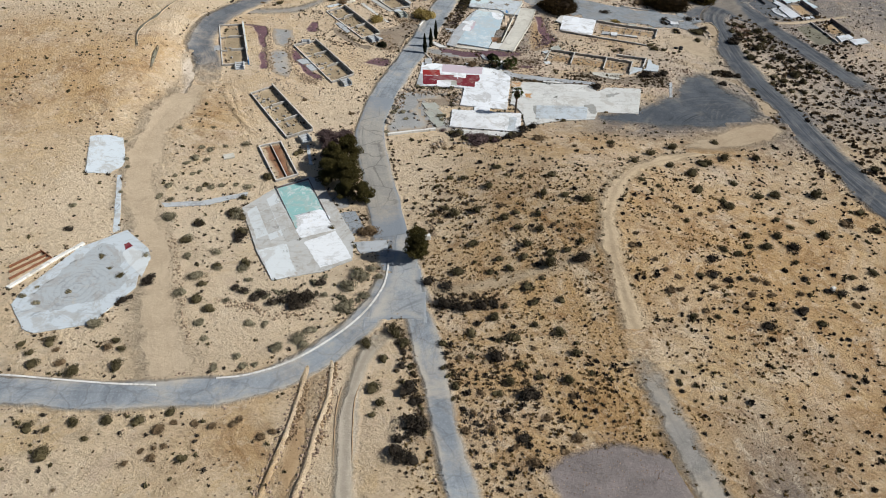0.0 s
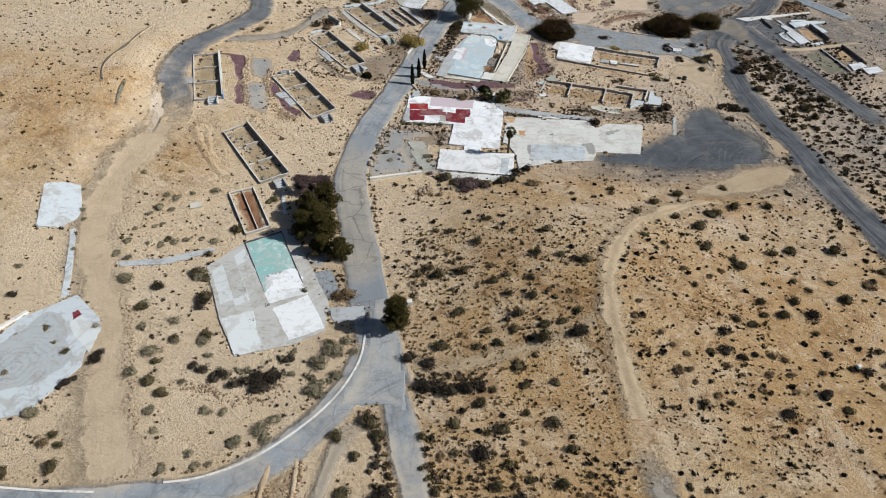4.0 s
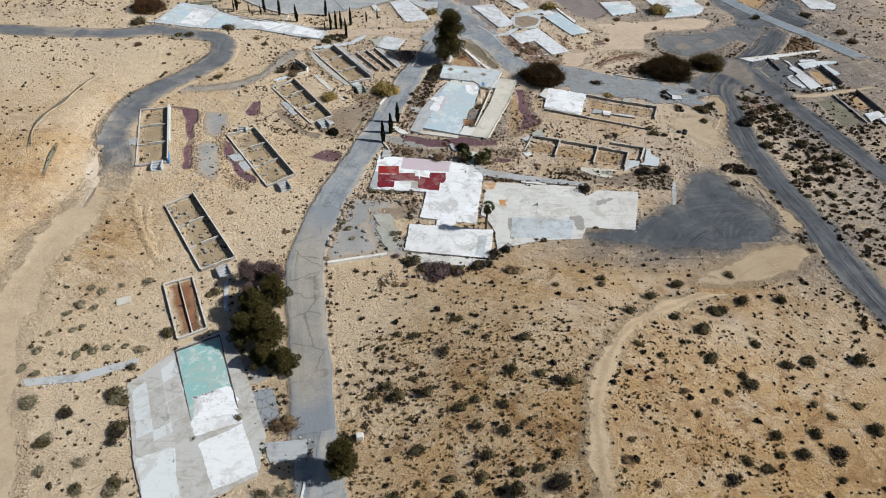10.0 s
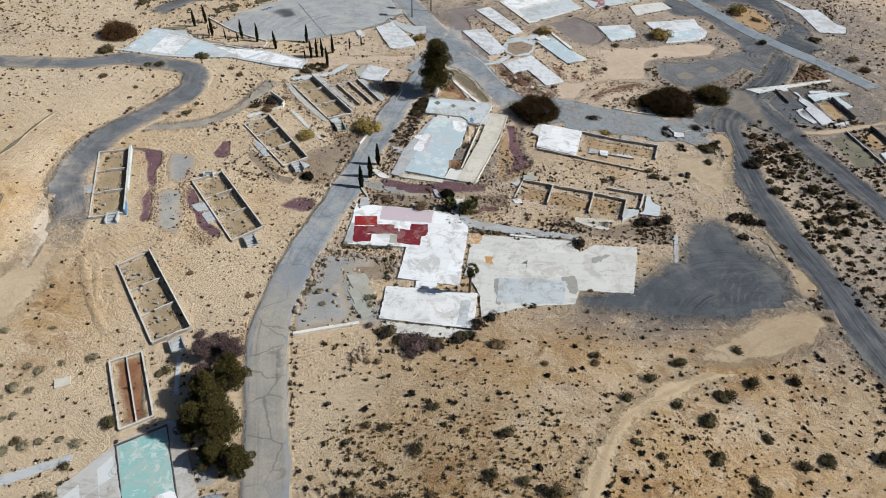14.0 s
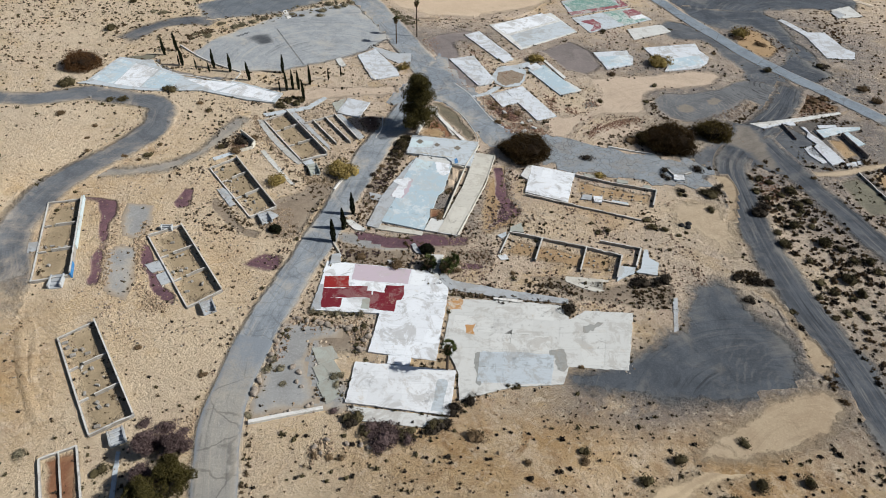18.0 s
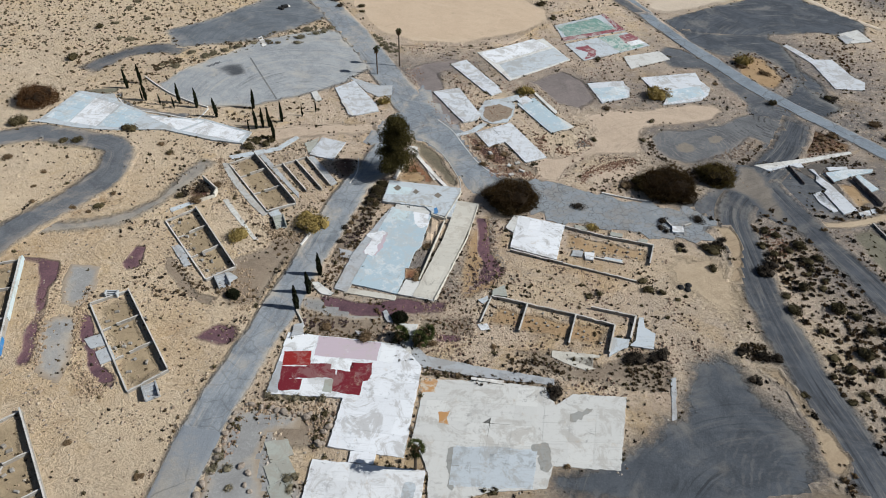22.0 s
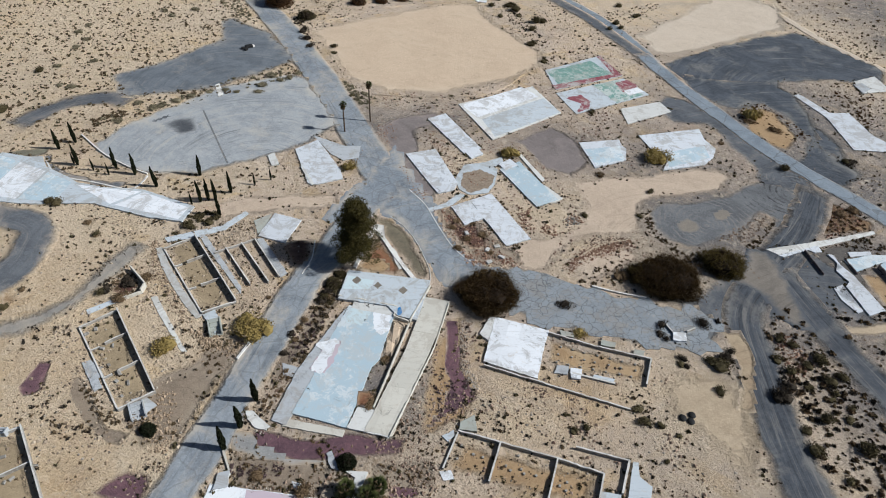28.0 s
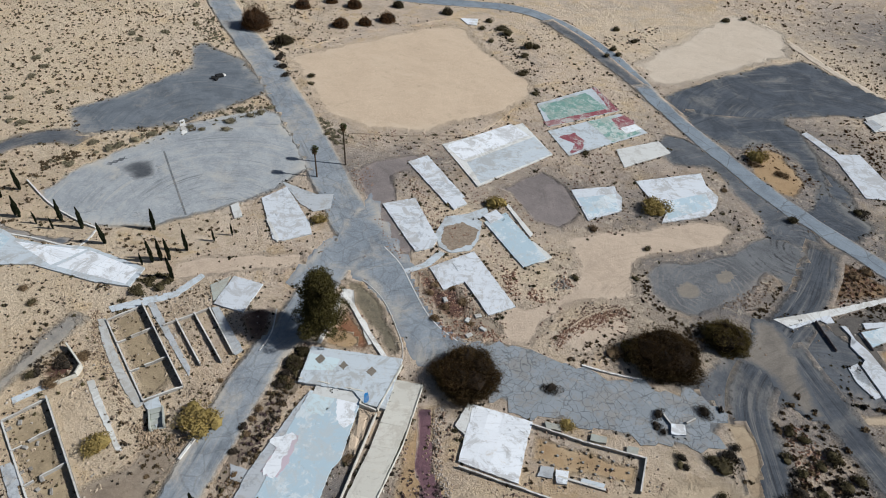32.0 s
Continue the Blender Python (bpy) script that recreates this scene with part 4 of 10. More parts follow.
lot("lot_parking", [(-47.5, 202.6), (-43.3, 212.3), (-28.6, 229.8), (-14.0, 238.3), (-9.8, 236.0), (0.8, 216.2), (-6.1, 207.3), (-13.1, 202.2), (-23.8, 195.5), (-33.9, 194.8), (-40.5, 197.1)], asphalt_pale, "large pale grey asphalt car park with stains", 0.06)
lot("lot_dark_north", [(-55.3, 231.2), (-47.5, 238.8), (-36.4, 254.4), (-40.1, 268.0), (-36.3, 269.8), (-23.3, 260.9), (-12.9, 244.6), (-28.2, 228.2), (-37.2, 224.3), (-48.7, 220.9)], asphalt_faded, "dark grey asphalt lot with swirling skid marks", 0.055)
lot("lot_dark_northeast", [(79.9, 261.8), (97.9, 275.0), (115.5, 285.5), (131.4, 291.5), (138.4, 279.7), (146.6, 266.5), (140.5, 255.1), (132.4, 256.4), (125.7, 256.8), (111.8, 254.0), (110.8, 248.1), (112.0, 239.9), (112.4, 233.6), (113.9, 225.1), (111.5, 214.3), (107.0, 216.4), (106.5, 224.3), (108.0, 234.7), (108.3, 241.8), (104.1, 244.2), (95.4, 240.2), (92.5, 245.3), (86.7, 247.3), (82.6, 253.0)], asphalt_dark, "dark asphalt yard scored by tyre tracks", 0.05)
lot("lot_gravel_ring", [(61.2, 194.8), (63.2, 197.0), (66.1, 198.2), (70.2, 198.3), (74.0, 199.8), (79.0, 201.4), (83.5, 205.5), (87.2, 207.6), (92.9, 206.5), (96.4, 204.3), (93.5, 197.8), (89.6, 193.8), (86.2, 190.1), (83.1, 187.2), (80.6, 185.7), (80.2, 186.7), (83.6, 190.5), (85.3, 194.2), (84.5, 195.5), (80.6, 191.0), (77.4, 188.0), (73.2, 186.0), (69.1, 184.1), (66.2, 183.8), (63.4, 185.6), (61.9, 187.4), (61.3, 190.4)], gravel_swirl, "grey gravel turning area with tyre swirls", 0.05)
lot("field_patch", [(66.0, 191.4), (68.7, 193.6), (71.2, 192.0), (70.6, 189.0), (67.8, 187.9), (65.8, 188.7)], sand_hump, "low sandy hump in the gravel turning area", 0.075)
lot("field_patch", [(74.0, 195.1), (77.0, 197.2), (78.9, 195.5), (76.5, 192.6), (74.1, 192.5)], sand_hump, "low sandy hump in the gravel turning area", 0.075)
lot("gravel_ruins", [(82.5, 182.1), (89.4, 186.1), (102.9, 190.0), (99.0, 181.0), (94.0, 172.0), (87.6, 170.3), (85.1, 174.3), (83.2, 178.1)], gravel_dim, "dark grey-brown gravel round the eastern houses", 0.03)
lot("lot_crossing", [(56.0, 169.5), (64.6, 173.0), (73.5, 181.5), (84.9, 189.3), (89.5, 186.4), (96.2, 177.2), (92.3, 164.8), (84.1, 170.1), (76.0, 166.7), (67.8, 153.6), (64.1, 155.7), (66.4, 165.3)], asphalt_dust, "dusty grey crossing of the dirt roads", 0.045)
lot("lot_dark_drive", [(83.6, 257.0), (93.8, 255.1), (108.4, 256.0), (112.9, 249.1), (112.7, 234.6), (109.2, 222.2), (112.6, 214.7), (113.3, 210.4), (105.9, 204.7), (101.2, 207.6), (98.4, 215.1), (105.5, 225.4), (104.6, 236.6), (101.4, 241.4), (94.1, 237.6), (88.7, 239.3), (84.1, 247.5)], asphalt_dark, "dark gravel drive curving round a sandy mound", 0.058)
lot("field_mound", [(93.4, 236.8), (101.2, 240.6), (104.2, 236.6), (104.8, 226.3), (99.8, 219.4), (96.0, 222.6), (93.2, 228.9)], soil_orange, "tan sandy mound beside the paved road", 0.07)
road("road_shoulder", [(56.0, 306.5), (64.5, 292.5), (71.8, 276.0), (77.6, 262.3), (82.4, 252.0)], 4.6, asphalt_dust, "dark asphalt shoulder of the paved road", 0.055)
road("track_pale", [(127.8, 318.6), (131.6, 301.9), (136.3, 284.4), (141.7, 271.8), (148.0, 262.0)], 3.4, sand_bleached, "pale sandy track beyond the dark yard", 0.045)
lot("garden_bed", [(7.3, 217.0), (13.1, 222.6), (21.9, 225.7), (22.0, 219.2), (16.8, 216.2), (18.0, 205.9), (22.2, 198.9), (21.4, 190.7), (16.9, 194.8), (11.4, 205.0)], gravel_mauve, "mauve stony ground beside the avenue", 0.03)
road("track_hill_grey", [(34.7, 7.0), (32.8, 19.7), (31.0, 29.0), (29.1, 33.4), (26.9, 41.0), (25.9, 48.0), (25.3, 56.0)], 3.2, track_grey, "grey gravel end of the hill track", 0.075)
lot("field_oval", [(-16.3, 263.9), (2.4, 281.1), (23.8, 296.0), (33.0, 297.0), (37.4, 281.8), (45.9, 269.3), (51.2, 262.3), (47.9, 251.2), (37.8, 241.1), (26.2, 233.9), (22.5, 230.9), (9.3, 229.7), (-2.4, 235.9), (-7.3, 245.5)], sand_field, "bare tan sandy field graded flat", 0.05)
lot("field_pale_northeast", [(77.1, 281.1), (91.6, 297.3), (120.8, 328.2), (135.3, 311.4), (129.0, 291.7), (112.0, 281.7), (89.1, 266.5), (79.3, 266.3)], sand_bleached, "bare pale sandy field beside the dark yard", 0.045)
lot("lot_grey_pad", [(36.6, 216.0), (46.4, 223.4), (51.7, 218.3), (53.2, 209.4), (48.2, 202.7), (42.5, 205.5), (39.0, 212.0)], gravel_mauve, "patch of grey gravel between the slabs", 0.04)
# slabs: building west (pool)
lot("gravel_mound", [(10.4, 36.3), (13.8, 39.3), (20.9, 40.4), (26.1, 38.5), (28.6, 34.1), (27.1, 31.1), (12.7, 30.8)], gravel_mauve, "grey-brown gravel spill beside the hill track", 0.05)
lot("gravel_east", [(90.0, 163.5), (96.4, 166.1), (98.2, 157.3), (96.8, 153.2), (91.4, 151.4), (90.6, 155.7)], gravel_olive, "olive-grey gravel yard of an eastern house", 0.04)
road("track_east_house", [(85.4, 166.4), (88.3, 165.7), (92.5, 166.3), (97.3, 167.9), (104.7, 170.3), (109.1, 171.8)], 2.6, sand_wash, "tan dirt drive between the eastern houses", 0.045)
lot("sand_court", [(95.1, 179.2), (99.8, 180.8), (100.4, 172.4), (95.8, 170.6)], soil_orange, "orange sandy floor inside an eastern house", 0.05)
lot("sand_court", [(98.2, 165.9), (102.4, 167.6), (103.1, 160.3), (98.7, 158.5)], soil_orange, "orange sandy floor inside an eastern house", 0.05)
lot("sand_court", [(24.9, 143.7), (43.0, 139.1), (41.1, 133.8), (35.8, 135.8), (23.2, 139.0)], soil_orange, "orange sandy floor of the lodge ruin", 0.04)
lot("sand_court", [(38.8, 161.4), (53.2, 157.5), (51.9, 153.6), (37.8, 156.7)], soil_orange, "orange sandy floor of the guest house ruin", 0.04)

lot("lot_wash", [(76.5, 243.9), (83.2, 241.6), (90.1, 232.4), (92.6, 222.7), (100.7, 207.9), (98.6, 203.2), (85.7, 202.0), (88.3, 213.1), (85.5, 221.1), (83.1, 229.2), (75.3, 228.7), (71.0, 235.6)], asphalt_dust, "grey dusty wash beside the paved road", 0.04)
lot("lot_stain", [(-36.7, 212.2), (-34.2, 215.0), (-29.9, 216.5), (-27.8, 210.1), (-31.6, 208.0)], asphalt_stain, "dark oil-stained patch on the car park", 0.09)
lot("lot_stain", [(-39.2, 213.1), (-36.1, 216.3), (-34.9, 215.1), (-37.5, 212.3)], asphalt_stain, "narrow dark stain on the car park", 0.09)
road("track_drift", [(-8.1, 76.0), (-10.2, 86.3), (-12.1, 95.0), (-14.2, 105.5), (-14.0, 113.0), (-12.9, 120.0)], 5.8, sand_drift, "pale sand dust blown over the asphalt road", 0.1)
lot("field_spill", [(53.4, 155.6), (64.1, 159.4), (67.5, 153.0), (66.6, 143.3), (63.4, 137.9), (59.1, 139.4), (55.8, 144.7), (51.6, 148.3)], sand_wash, "smooth bare sand with wheel tracks", 0.03)
lot("field_spill", [(48.4, 203.1), (55.0, 206.0), (63.2, 207.7), (72.0, 210.5), (83.1, 212.2), (84.1, 207.3), (79.5, 201.4), (68.8, 198.8), (63.2, 197.3), (61.0, 194.5), (60.1, 190.5), (60.2, 186.6), (56.2, 185.8), (49.2, 184.2), (44.4, 181.5), (42.0, 176.9), (40.1, 174.9), (36.4, 175.3), (32.4, 176.2), (34.4, 182.7), (37.3, 185.6), (44.0, 187.3), (47.2, 191.1), (48.6, 196.1), (47.7, 199.4)], sand_rose, "smooth rosy sand between rubble and gravel", 0.035)
lot("field_spill", [(45.5, 178.2), (46.7, 180.9), (50.7, 183.1), (55.5, 183.7), (57.9, 182.1), (56.4, 179.1), (52.2, 176.0), (48.4, 174.1), (45.6, 175.5)], sand_rose, "smooth sand inside the stony island", 0.035)

lot("field_spill", [(48.7, 107.7), (56.5, 112.9), (65.0, 115.2), (69.2, 113.3), (68.6, 108.1), (62.6, 103.2), (52.9, 99.3), (44.0, 99.4), (41.6, 102.3)], sand_mouth, "tan sand fanned out by wheels at the lot edge", 0.12)
lot("field_spill", [(61.0, 132.8), (65.6, 132.3), (66.7, 128.4), (67.3, 124.3), (69.2, 117.6), (67.2, 114.4), (64.6, 114.9), (64.7, 119.8), (64.6, 127.7)], sand_mouth, "orange sand bank between the lot and the road", 0.13)
lot("field_spill", [(77.5, 185.1), (81.2, 184.6), (82.7, 181.1), (82.3, 177.7), (81.7, 168.9), (82.2, 164.4), (78.7, 165.5), (76.6, 168.6), (75.3, 173.3), (71.2, 176.3), (74.5, 179.8)], sand_scored, "tan sand scored by wheel tracks on the crossing", 0.075)
lot("field_spill", [(66.0, 164.9), (69.6, 165.4), (70.4, 160.3), (67.9, 153.0), (66.8, 149.4), (63.5, 149.6), (66.3, 156.8), (66.2, 161.6)], sand_mouth, "tan sand pressed by wheels along the road edge", 0.08)
lot("lot_drive", [(-53.9, 198.4), (-52.3, 200.3), (-51.2, 196.7), (-47.1, 194.1), (-41.7, 192.5), (-35.5, 192.3), (-35.9, 190.3), (-41.0, 190.4), (-47.3, 192.6), (-51.5, 194.7)], asphalt_loop, "curved grey asphalt drive round the cypress bed", 0.06)
lot("gravel_yard", [(-61.7, 199.3), (-53.6, 202.1), (-53.5, 198.8), (-55.9, 197.8), (-59.3, 198.2)], gravel_olive, "grey-green gravel beside the motel floor", 0.04)
lot("garden_strip", [(25.4, 134.6), (33.1, 135.2), (39.7, 133.0), (48.3, 135.3), (50.9, 131.8), (49.5, 126.9), (39.8, 127.4), (33.9, 129.1), (29.6, 130.5)], garden_soil, "brown stony planting strip with dry brush", 0.022)
lot("garden_strip", [(14.9, 131.5), (25.6, 130.3), (33.9, 129.0), (33.6, 127.0), (24.3, 128.1), (14.9, 129.1)], garden_soil, "narrow stony planting strip along the concrete yard", 0.022)
lot("garden_bed", [(-4.6, 141.3), (9.0, 139.9), (11.0, 135.5), (-2.9, 134.6)], garden_soil, "brown garden bed full of dry weeds", 0.022)
lot("garden_bed", [(13.3, 140.1), (22.4, 141.3), (22.8, 135.7), (14.7, 135.6)], garden_soil, "brown garden bed strewn with stones", 0.022)
lot("garden_bed", [(-1.4, 155.9), (2.4, 165.7), (6.8, 173.5), (8.6, 171.1), (5.7, 163.7), (2.0, 154.8), (-0.9, 145.9), (-2.7, 145.2)], garden_soil, "brown verge between road and ballroom floor", 0.022)
lot("garden_bed", [(-10.2, 108.3), (-10.6, 117.6), (-9.4, 123.5), (1.8, 123.0), (3.3, 123.7), (3.1, 116.8), (-0.0, 117.3), (-4.6, 117.8), (-6.3, 113.7)], garden_soil, "stony garden terrace beside the hall", 0.022)
lot("garden_bed", [(-19.3, 144.0), (-17.6, 149.8), (-12.7, 154.2), (-7.9, 161.2), (-5.2, 157.1), (-8.8, 146.9), (-10.7, 140.5), (-15.2, 139.3)], garden_soil, "brown stony slope between cabin and road", 0.022)
lot("garden_bed", [(-28.4, 152.4), (-24.9, 148.9), (-19.7, 143.1), (-16.5, 142.6), (-17.1, 140.0), (-21.0, 141.3), (-25.9, 146.0)], garden_soil, "purplish brown soil beside the cabin", 0.022)
lot("garden_bed", [(20.3, 190.7), (23.6, 191.6), (25.7, 187.6), (28.6, 188.9), (31.5, 184.3), (33.9, 181.7), (36.2, 180.5), (36.0, 177.4), (31.7, 176.0), (28.6, 176.8), (25.8, 179.3), (23.7, 182.2), (21.3, 187.2)], garden_soil, "brown rubble bed beside the bungalow floor", 0.08)
lot("garden_bed", [(21.6, 189.8), (24.0, 190.2), (25.9, 187.0), (28.4, 188.2), (31.2, 183.8), (30.4, 179.9), (26.9, 180.3), (23.6, 184.2)], soil_maroon, "dark maroon earth under broken brick", 0.095)
lot("garden_bed", [(93.0, 199.5), (100.5, 202.5), (106.5, 194.6), (105.2, 192.1), (88.1, 187.2), (86.5, 188.8)], soil_rust, "dark stony verge by the paved road", 0.022)
lot("lot_fork", [(-7.3, 76.4), (-5.3, 77.1), (-2.9, 67.2), (-1.7, 56.6), (-4.2, 58.2), (-7.6, 57.9), (-11.6, 55.7), (-10.2, 60.0), (-8.3, 65.4), (-7.4, 70.6)], asphalt_fork, "worn pale grey asphalt where two roads join", 0.09)
lot("field_scarp", [(-57.9, 151.8), (-55.0, 150.8), (-55.3, 139.4), (-53.7, 130.5), (-51.0, 124.1), (-50.9, 115.7), (-53.5, 114.3), (-54.6, 121.8), (-56.2, 127.1), (-57.4, 137.9), (-58.3, 145.2)], sand_bleached, "pale bare slope washed down to the loop road", 0.09)
road("trail_west", [(-63.5, 125.7), (-65.3, 130.6), (-65.9, 135.5), (-65.3, 141.6), (-65.3, 149.8), (-64.7, 155.7)], 0.7, gravel_olive, "thin dark footpath curving over the sandy hillside", 0.04)
road("trail_west", [(-60.3, 128.6), (-59.9, 124.1), (-59.2, 119.6)], 0.7, gravel_olive, "thin dark footpath over the sandy hillside", 0.04)

pool_deck = slab("pool_deck", [(-32.9, 82.6), (-28.5, 88.7), (-23.4, 92.1), (-21.6, 91.3), (-13.7, 75.6), (-13.5, 70.3), (-17.6, 67.7), (-24.4, 65.7), (-28.1, 72.0)], 0.25, concrete_dusty, "grey concrete pool deck, cracked and stained")
plate(pool_deck, "pool_floor", [(-28.4, 88.4), (-23.5, 90.6), (-18.1, 79.3), (-23.3, 77.6)], 0.27, paint_teal, "faded teal paint over concrete")
plate(pool_deck, "white_panel", [(-23.2, 77.3), (-18.2, 79.1), (-16.9, 77.4), (-22.0, 75.3)], 0.27, paint_white)
plate(pool_deck, "white_panel", [(-21.3, 74.3), (-16.9, 77.2), (-13.6, 70.8), (-18.0, 68.5)], 0.275, paint_white)
plate(pool_deck, "white_panel", [(-31.8, 81.5), (-30.2, 84.0), (-25.4, 75.4), (-28.1, 73.3)], 0.267, paint_pale)
plate(pool_deck, "white_panel", [(-29.9, 84.2), (-28.4, 86.9), (-23.5, 77.3), (-25.1, 75.6)], 0.267, paint_pale)
plate(pool_deck, "white_panel", [(-27.9, 72.0), (-24.4, 73.8), (-21.1, 67.6), (-24.3, 65.7)], 0.27, paint_pale)
slab("terrace_slab", [(-62.6, 97.6), (-61.0, 98.7), (-57.6, 98.8), (-55.4, 93.2), (-55.2, 89.4), (-60.1, 88.4)], 0.12, concrete_blue, "pale blue-grey concrete slab with crumbling edges")
slab("plaza_slab", [(-57.3, 58.6), (-57.2, 61.3), (-53.8, 70.7), (-48.6, 75.5), (-44.1, 71.6), (-42.9, 69.4), (-43.3, 65.4), (-42.8, 63.1), (-45.9, 55.9), (-52.1, 53.9), (-53.8, 54.5)], 0.15, concrete_blue, "large blue-grey concrete plaza slab with paint remains")
slab("walkway_slab", [(-50.5, 74.7), (-55.3, 89.1), (-54.6, 89.2), (-49.7, 75.3)], 0.06, concrete_blue, "narrow concrete footpath between two slabs")
slab("walkway_slab", [(-45.9, 82.7), (-40.0, 83.8), (-33.0, 87.0), (-32.9, 86.0), (-38.8, 82.8), (-45.0, 81.7)], 0.06, concrete_grey, "low broken concrete path half buried in sand")
slab("walkway_slab", [(-25.6, 101.8), (-25.1, 101.8), (-23.5, 95.7), (-24.1, 95.7)], 0.12, concrete_blue, "narrow pale concrete walk under the pines")
slab("drive_slab", [(-13.9, 74.6), (-8.7, 75.0), (-8.3, 72.8), (-12.3, 71.7)], 0.07, concrete_grey, "grey concrete apron beside the road")
slab("deck_slab", [(-16.8, 82.1), (-14.7, 82.6), (-12.9, 77.7), (-14.7, 76.7)], 0.07, concrete_grey, "weathered concrete pad under dry brush")
# building central (red and white)
hall = slab("dance_hall_slab", [(-5.1, 136.3), (-0.7, 135.8), (10.9, 134.7), (13.0, 132.8), (14.5, 130.8), (12.8, 116.7), (3.2, 118.0), (4.2, 125.2), (-6.1, 125.5), (-5.5, 131.1)], 0.35, concrete_white, "white-painted concrete floor with peeling red and lilac paint")
plate(hall, "white_panel", [(-5.0, 136.1), (-0.7, 135.7), (-1.0, 133.0), (-5.4, 133.7)], 0.366, paint_white)
plate(hall, "lilac_panel", [(-0.6, 135.7), (8.5, 134.8), (8.2, 131.5), (-0.7, 132.1)], 0.364, paint_lilac)
plate(hall, "white_panel", [(8.7, 134.7), (10.8, 134.5), (10.4, 131.2), (8.4, 131.5)], 0.366, paint_white)
plate(hall, "red_panel", [(-5.0, 132.7), (-1.2, 132.9), (-0.9, 130.3), (-4.8, 130.2)], 0.368, paint_scarlet)
plate(hall, "white_panel", [(-0.8, 132.0), (2.0, 131.8), (1.8, 129.9), (-1.0, 130.2)], 0.366, paint_white)
plate(hall, "white_panel", [(2.0, 131.8), (4.8, 131.5), (4.7, 129.5), (1.9, 129.8)], 0.37, paint_white)
plate(hall, "red_panel", [(-4.9, 130.15), (-0.9, 130.25), (-0.9, 130.7), (2.6, 130.8), (2.8, 128.4), (-1.4, 128.2), (-4.7, 128.1)], 0.367, paint_red)
plate(hall, "red_panel", [(2.75, 130.9), (3.6, 130.0), (5.0, 130.1), (5.0, 131.1), (7.6, 131.2), (7.7, 128.3), (6.6, 128.0), (6.4, 125.6), (2.6, 126.2), (2.3, 128.3), (2.85, 128.5)], 0.365, paint_red)
plate(hall, "red_panel", [(-4.7, 128.0), (-1.5, 128.05), (-1.4, 126.3), (-4.5, 126.1)], 0.368, paint_red)
plate(hall, "white_panel", [(-1.6, 128.1), (1.3, 127.9), (1.2, 125.3), (-1.8, 125.6)], 0.37, paint_white)
plate(hall, "grey_panel", [(1.4, 128.1), (2.5, 128.2), (2.5, 125.9), (1.3, 126.1)], 0.369, concrete_green)
plate(hall, "grey_panel", [(-5.5, 131.0), (-4.8, 130.8), (-4.6, 125.7), (-6.0, 125.7)], 0.366, concrete_grey)
terrace_white = painted("terrace_white", (0.76, 0.78, 0.80), (0.54, 0.555, 0.57), 0.0, 0.3, 0.75, (5.7, 113.1) + (4.6,))
terrace = slab("lower_terrace_slab", [(1.6, 116.3), (15.5, 114.9), (14.7, 107.6), (1.0, 109.5)], 0.4, terrace_white, "white-painted terrace floor with worn circular scrape marks")
plate(terrace, "grey_panel", [(13.1, 113.3), (14.3, 113.2), (13.8, 108.0), (12.2, 108.3)], 0.41, concrete_blue)
slab("terrace_apron", [(1.3, 109.2), (14.6, 107.3), (11.7, 105.7), (3.0, 106.8)], 0.12, concrete_tan, "tan concrete apron under the terrace edge")
slab("step_slab", [(6.1, 117.5), (9.3, 117.2), (9.1, 115.7), (6.0, 116.0)], 0.3, concrete_white, "small white concrete landing")
court = slab("court_slab", [(15.1, 128.8), (22.7, 128.6), (31.5, 127.7), (32.5, 124.7), (35.1, 126.6), (42.3, 126.2), (39.3, 115.3), (31.1, 115.8), (29.9, 112.8), (23.2, 112.3), (19.5, 111.2), (15.9, 110.1), (15.8, 114.7), (14.4, 118.5), (13.6, 118.9)], 0.2, concrete_tan, "broad pale concrete yard with rust stains and patches")
plate(court, "pale_panel", [(19.2, 118.5), (29.4, 118.0), (28.3, 112.8), (18.5, 112.9)], 0.21, concrete_blue)
plate(court, "rust_panel", [(14.7, 129.0), (16.5, 128.8), (16.2, 126.8), (14.5, 127.0)], 0.212, paint_orange)
plate(court, "rust_panel", [(17.3, 123.4), (18.4, 123.4), (18.1, 121.5), (17.1, 121.6)], 0.212, paint_orange)
slab("path_slab", [(10.2, 134.5), (12.4, 136.1), (15.1, 132.8), (22.8, 131.0), (32.9, 129.2), (32.8, 128.1), (22.7, 129.2), (14.7, 130.7)], 0.15, concrete_grey, "long grey concrete path along the planting strip")
slab("stone_step", [(-4.8, 118.5), (-2.0, 119.0), (-0.8, 116.9), (-3.4, 115.7)], 0.15, concrete_green, "grey-green flat concrete step")
slab("stone_step", [(-4.2, 115.2), (-1.5, 116.7), (-0.1, 114.5), (-2.9, 112.8)], 0.12, concrete_green, "grey-green flat concrete step")
slab("stone_step", [(-3.2, 112.6), (-0.4, 114.0), (0.1, 110.6), (-1.4, 109.3)], 0.1, concrete_green, "grey-green flat concrete step")
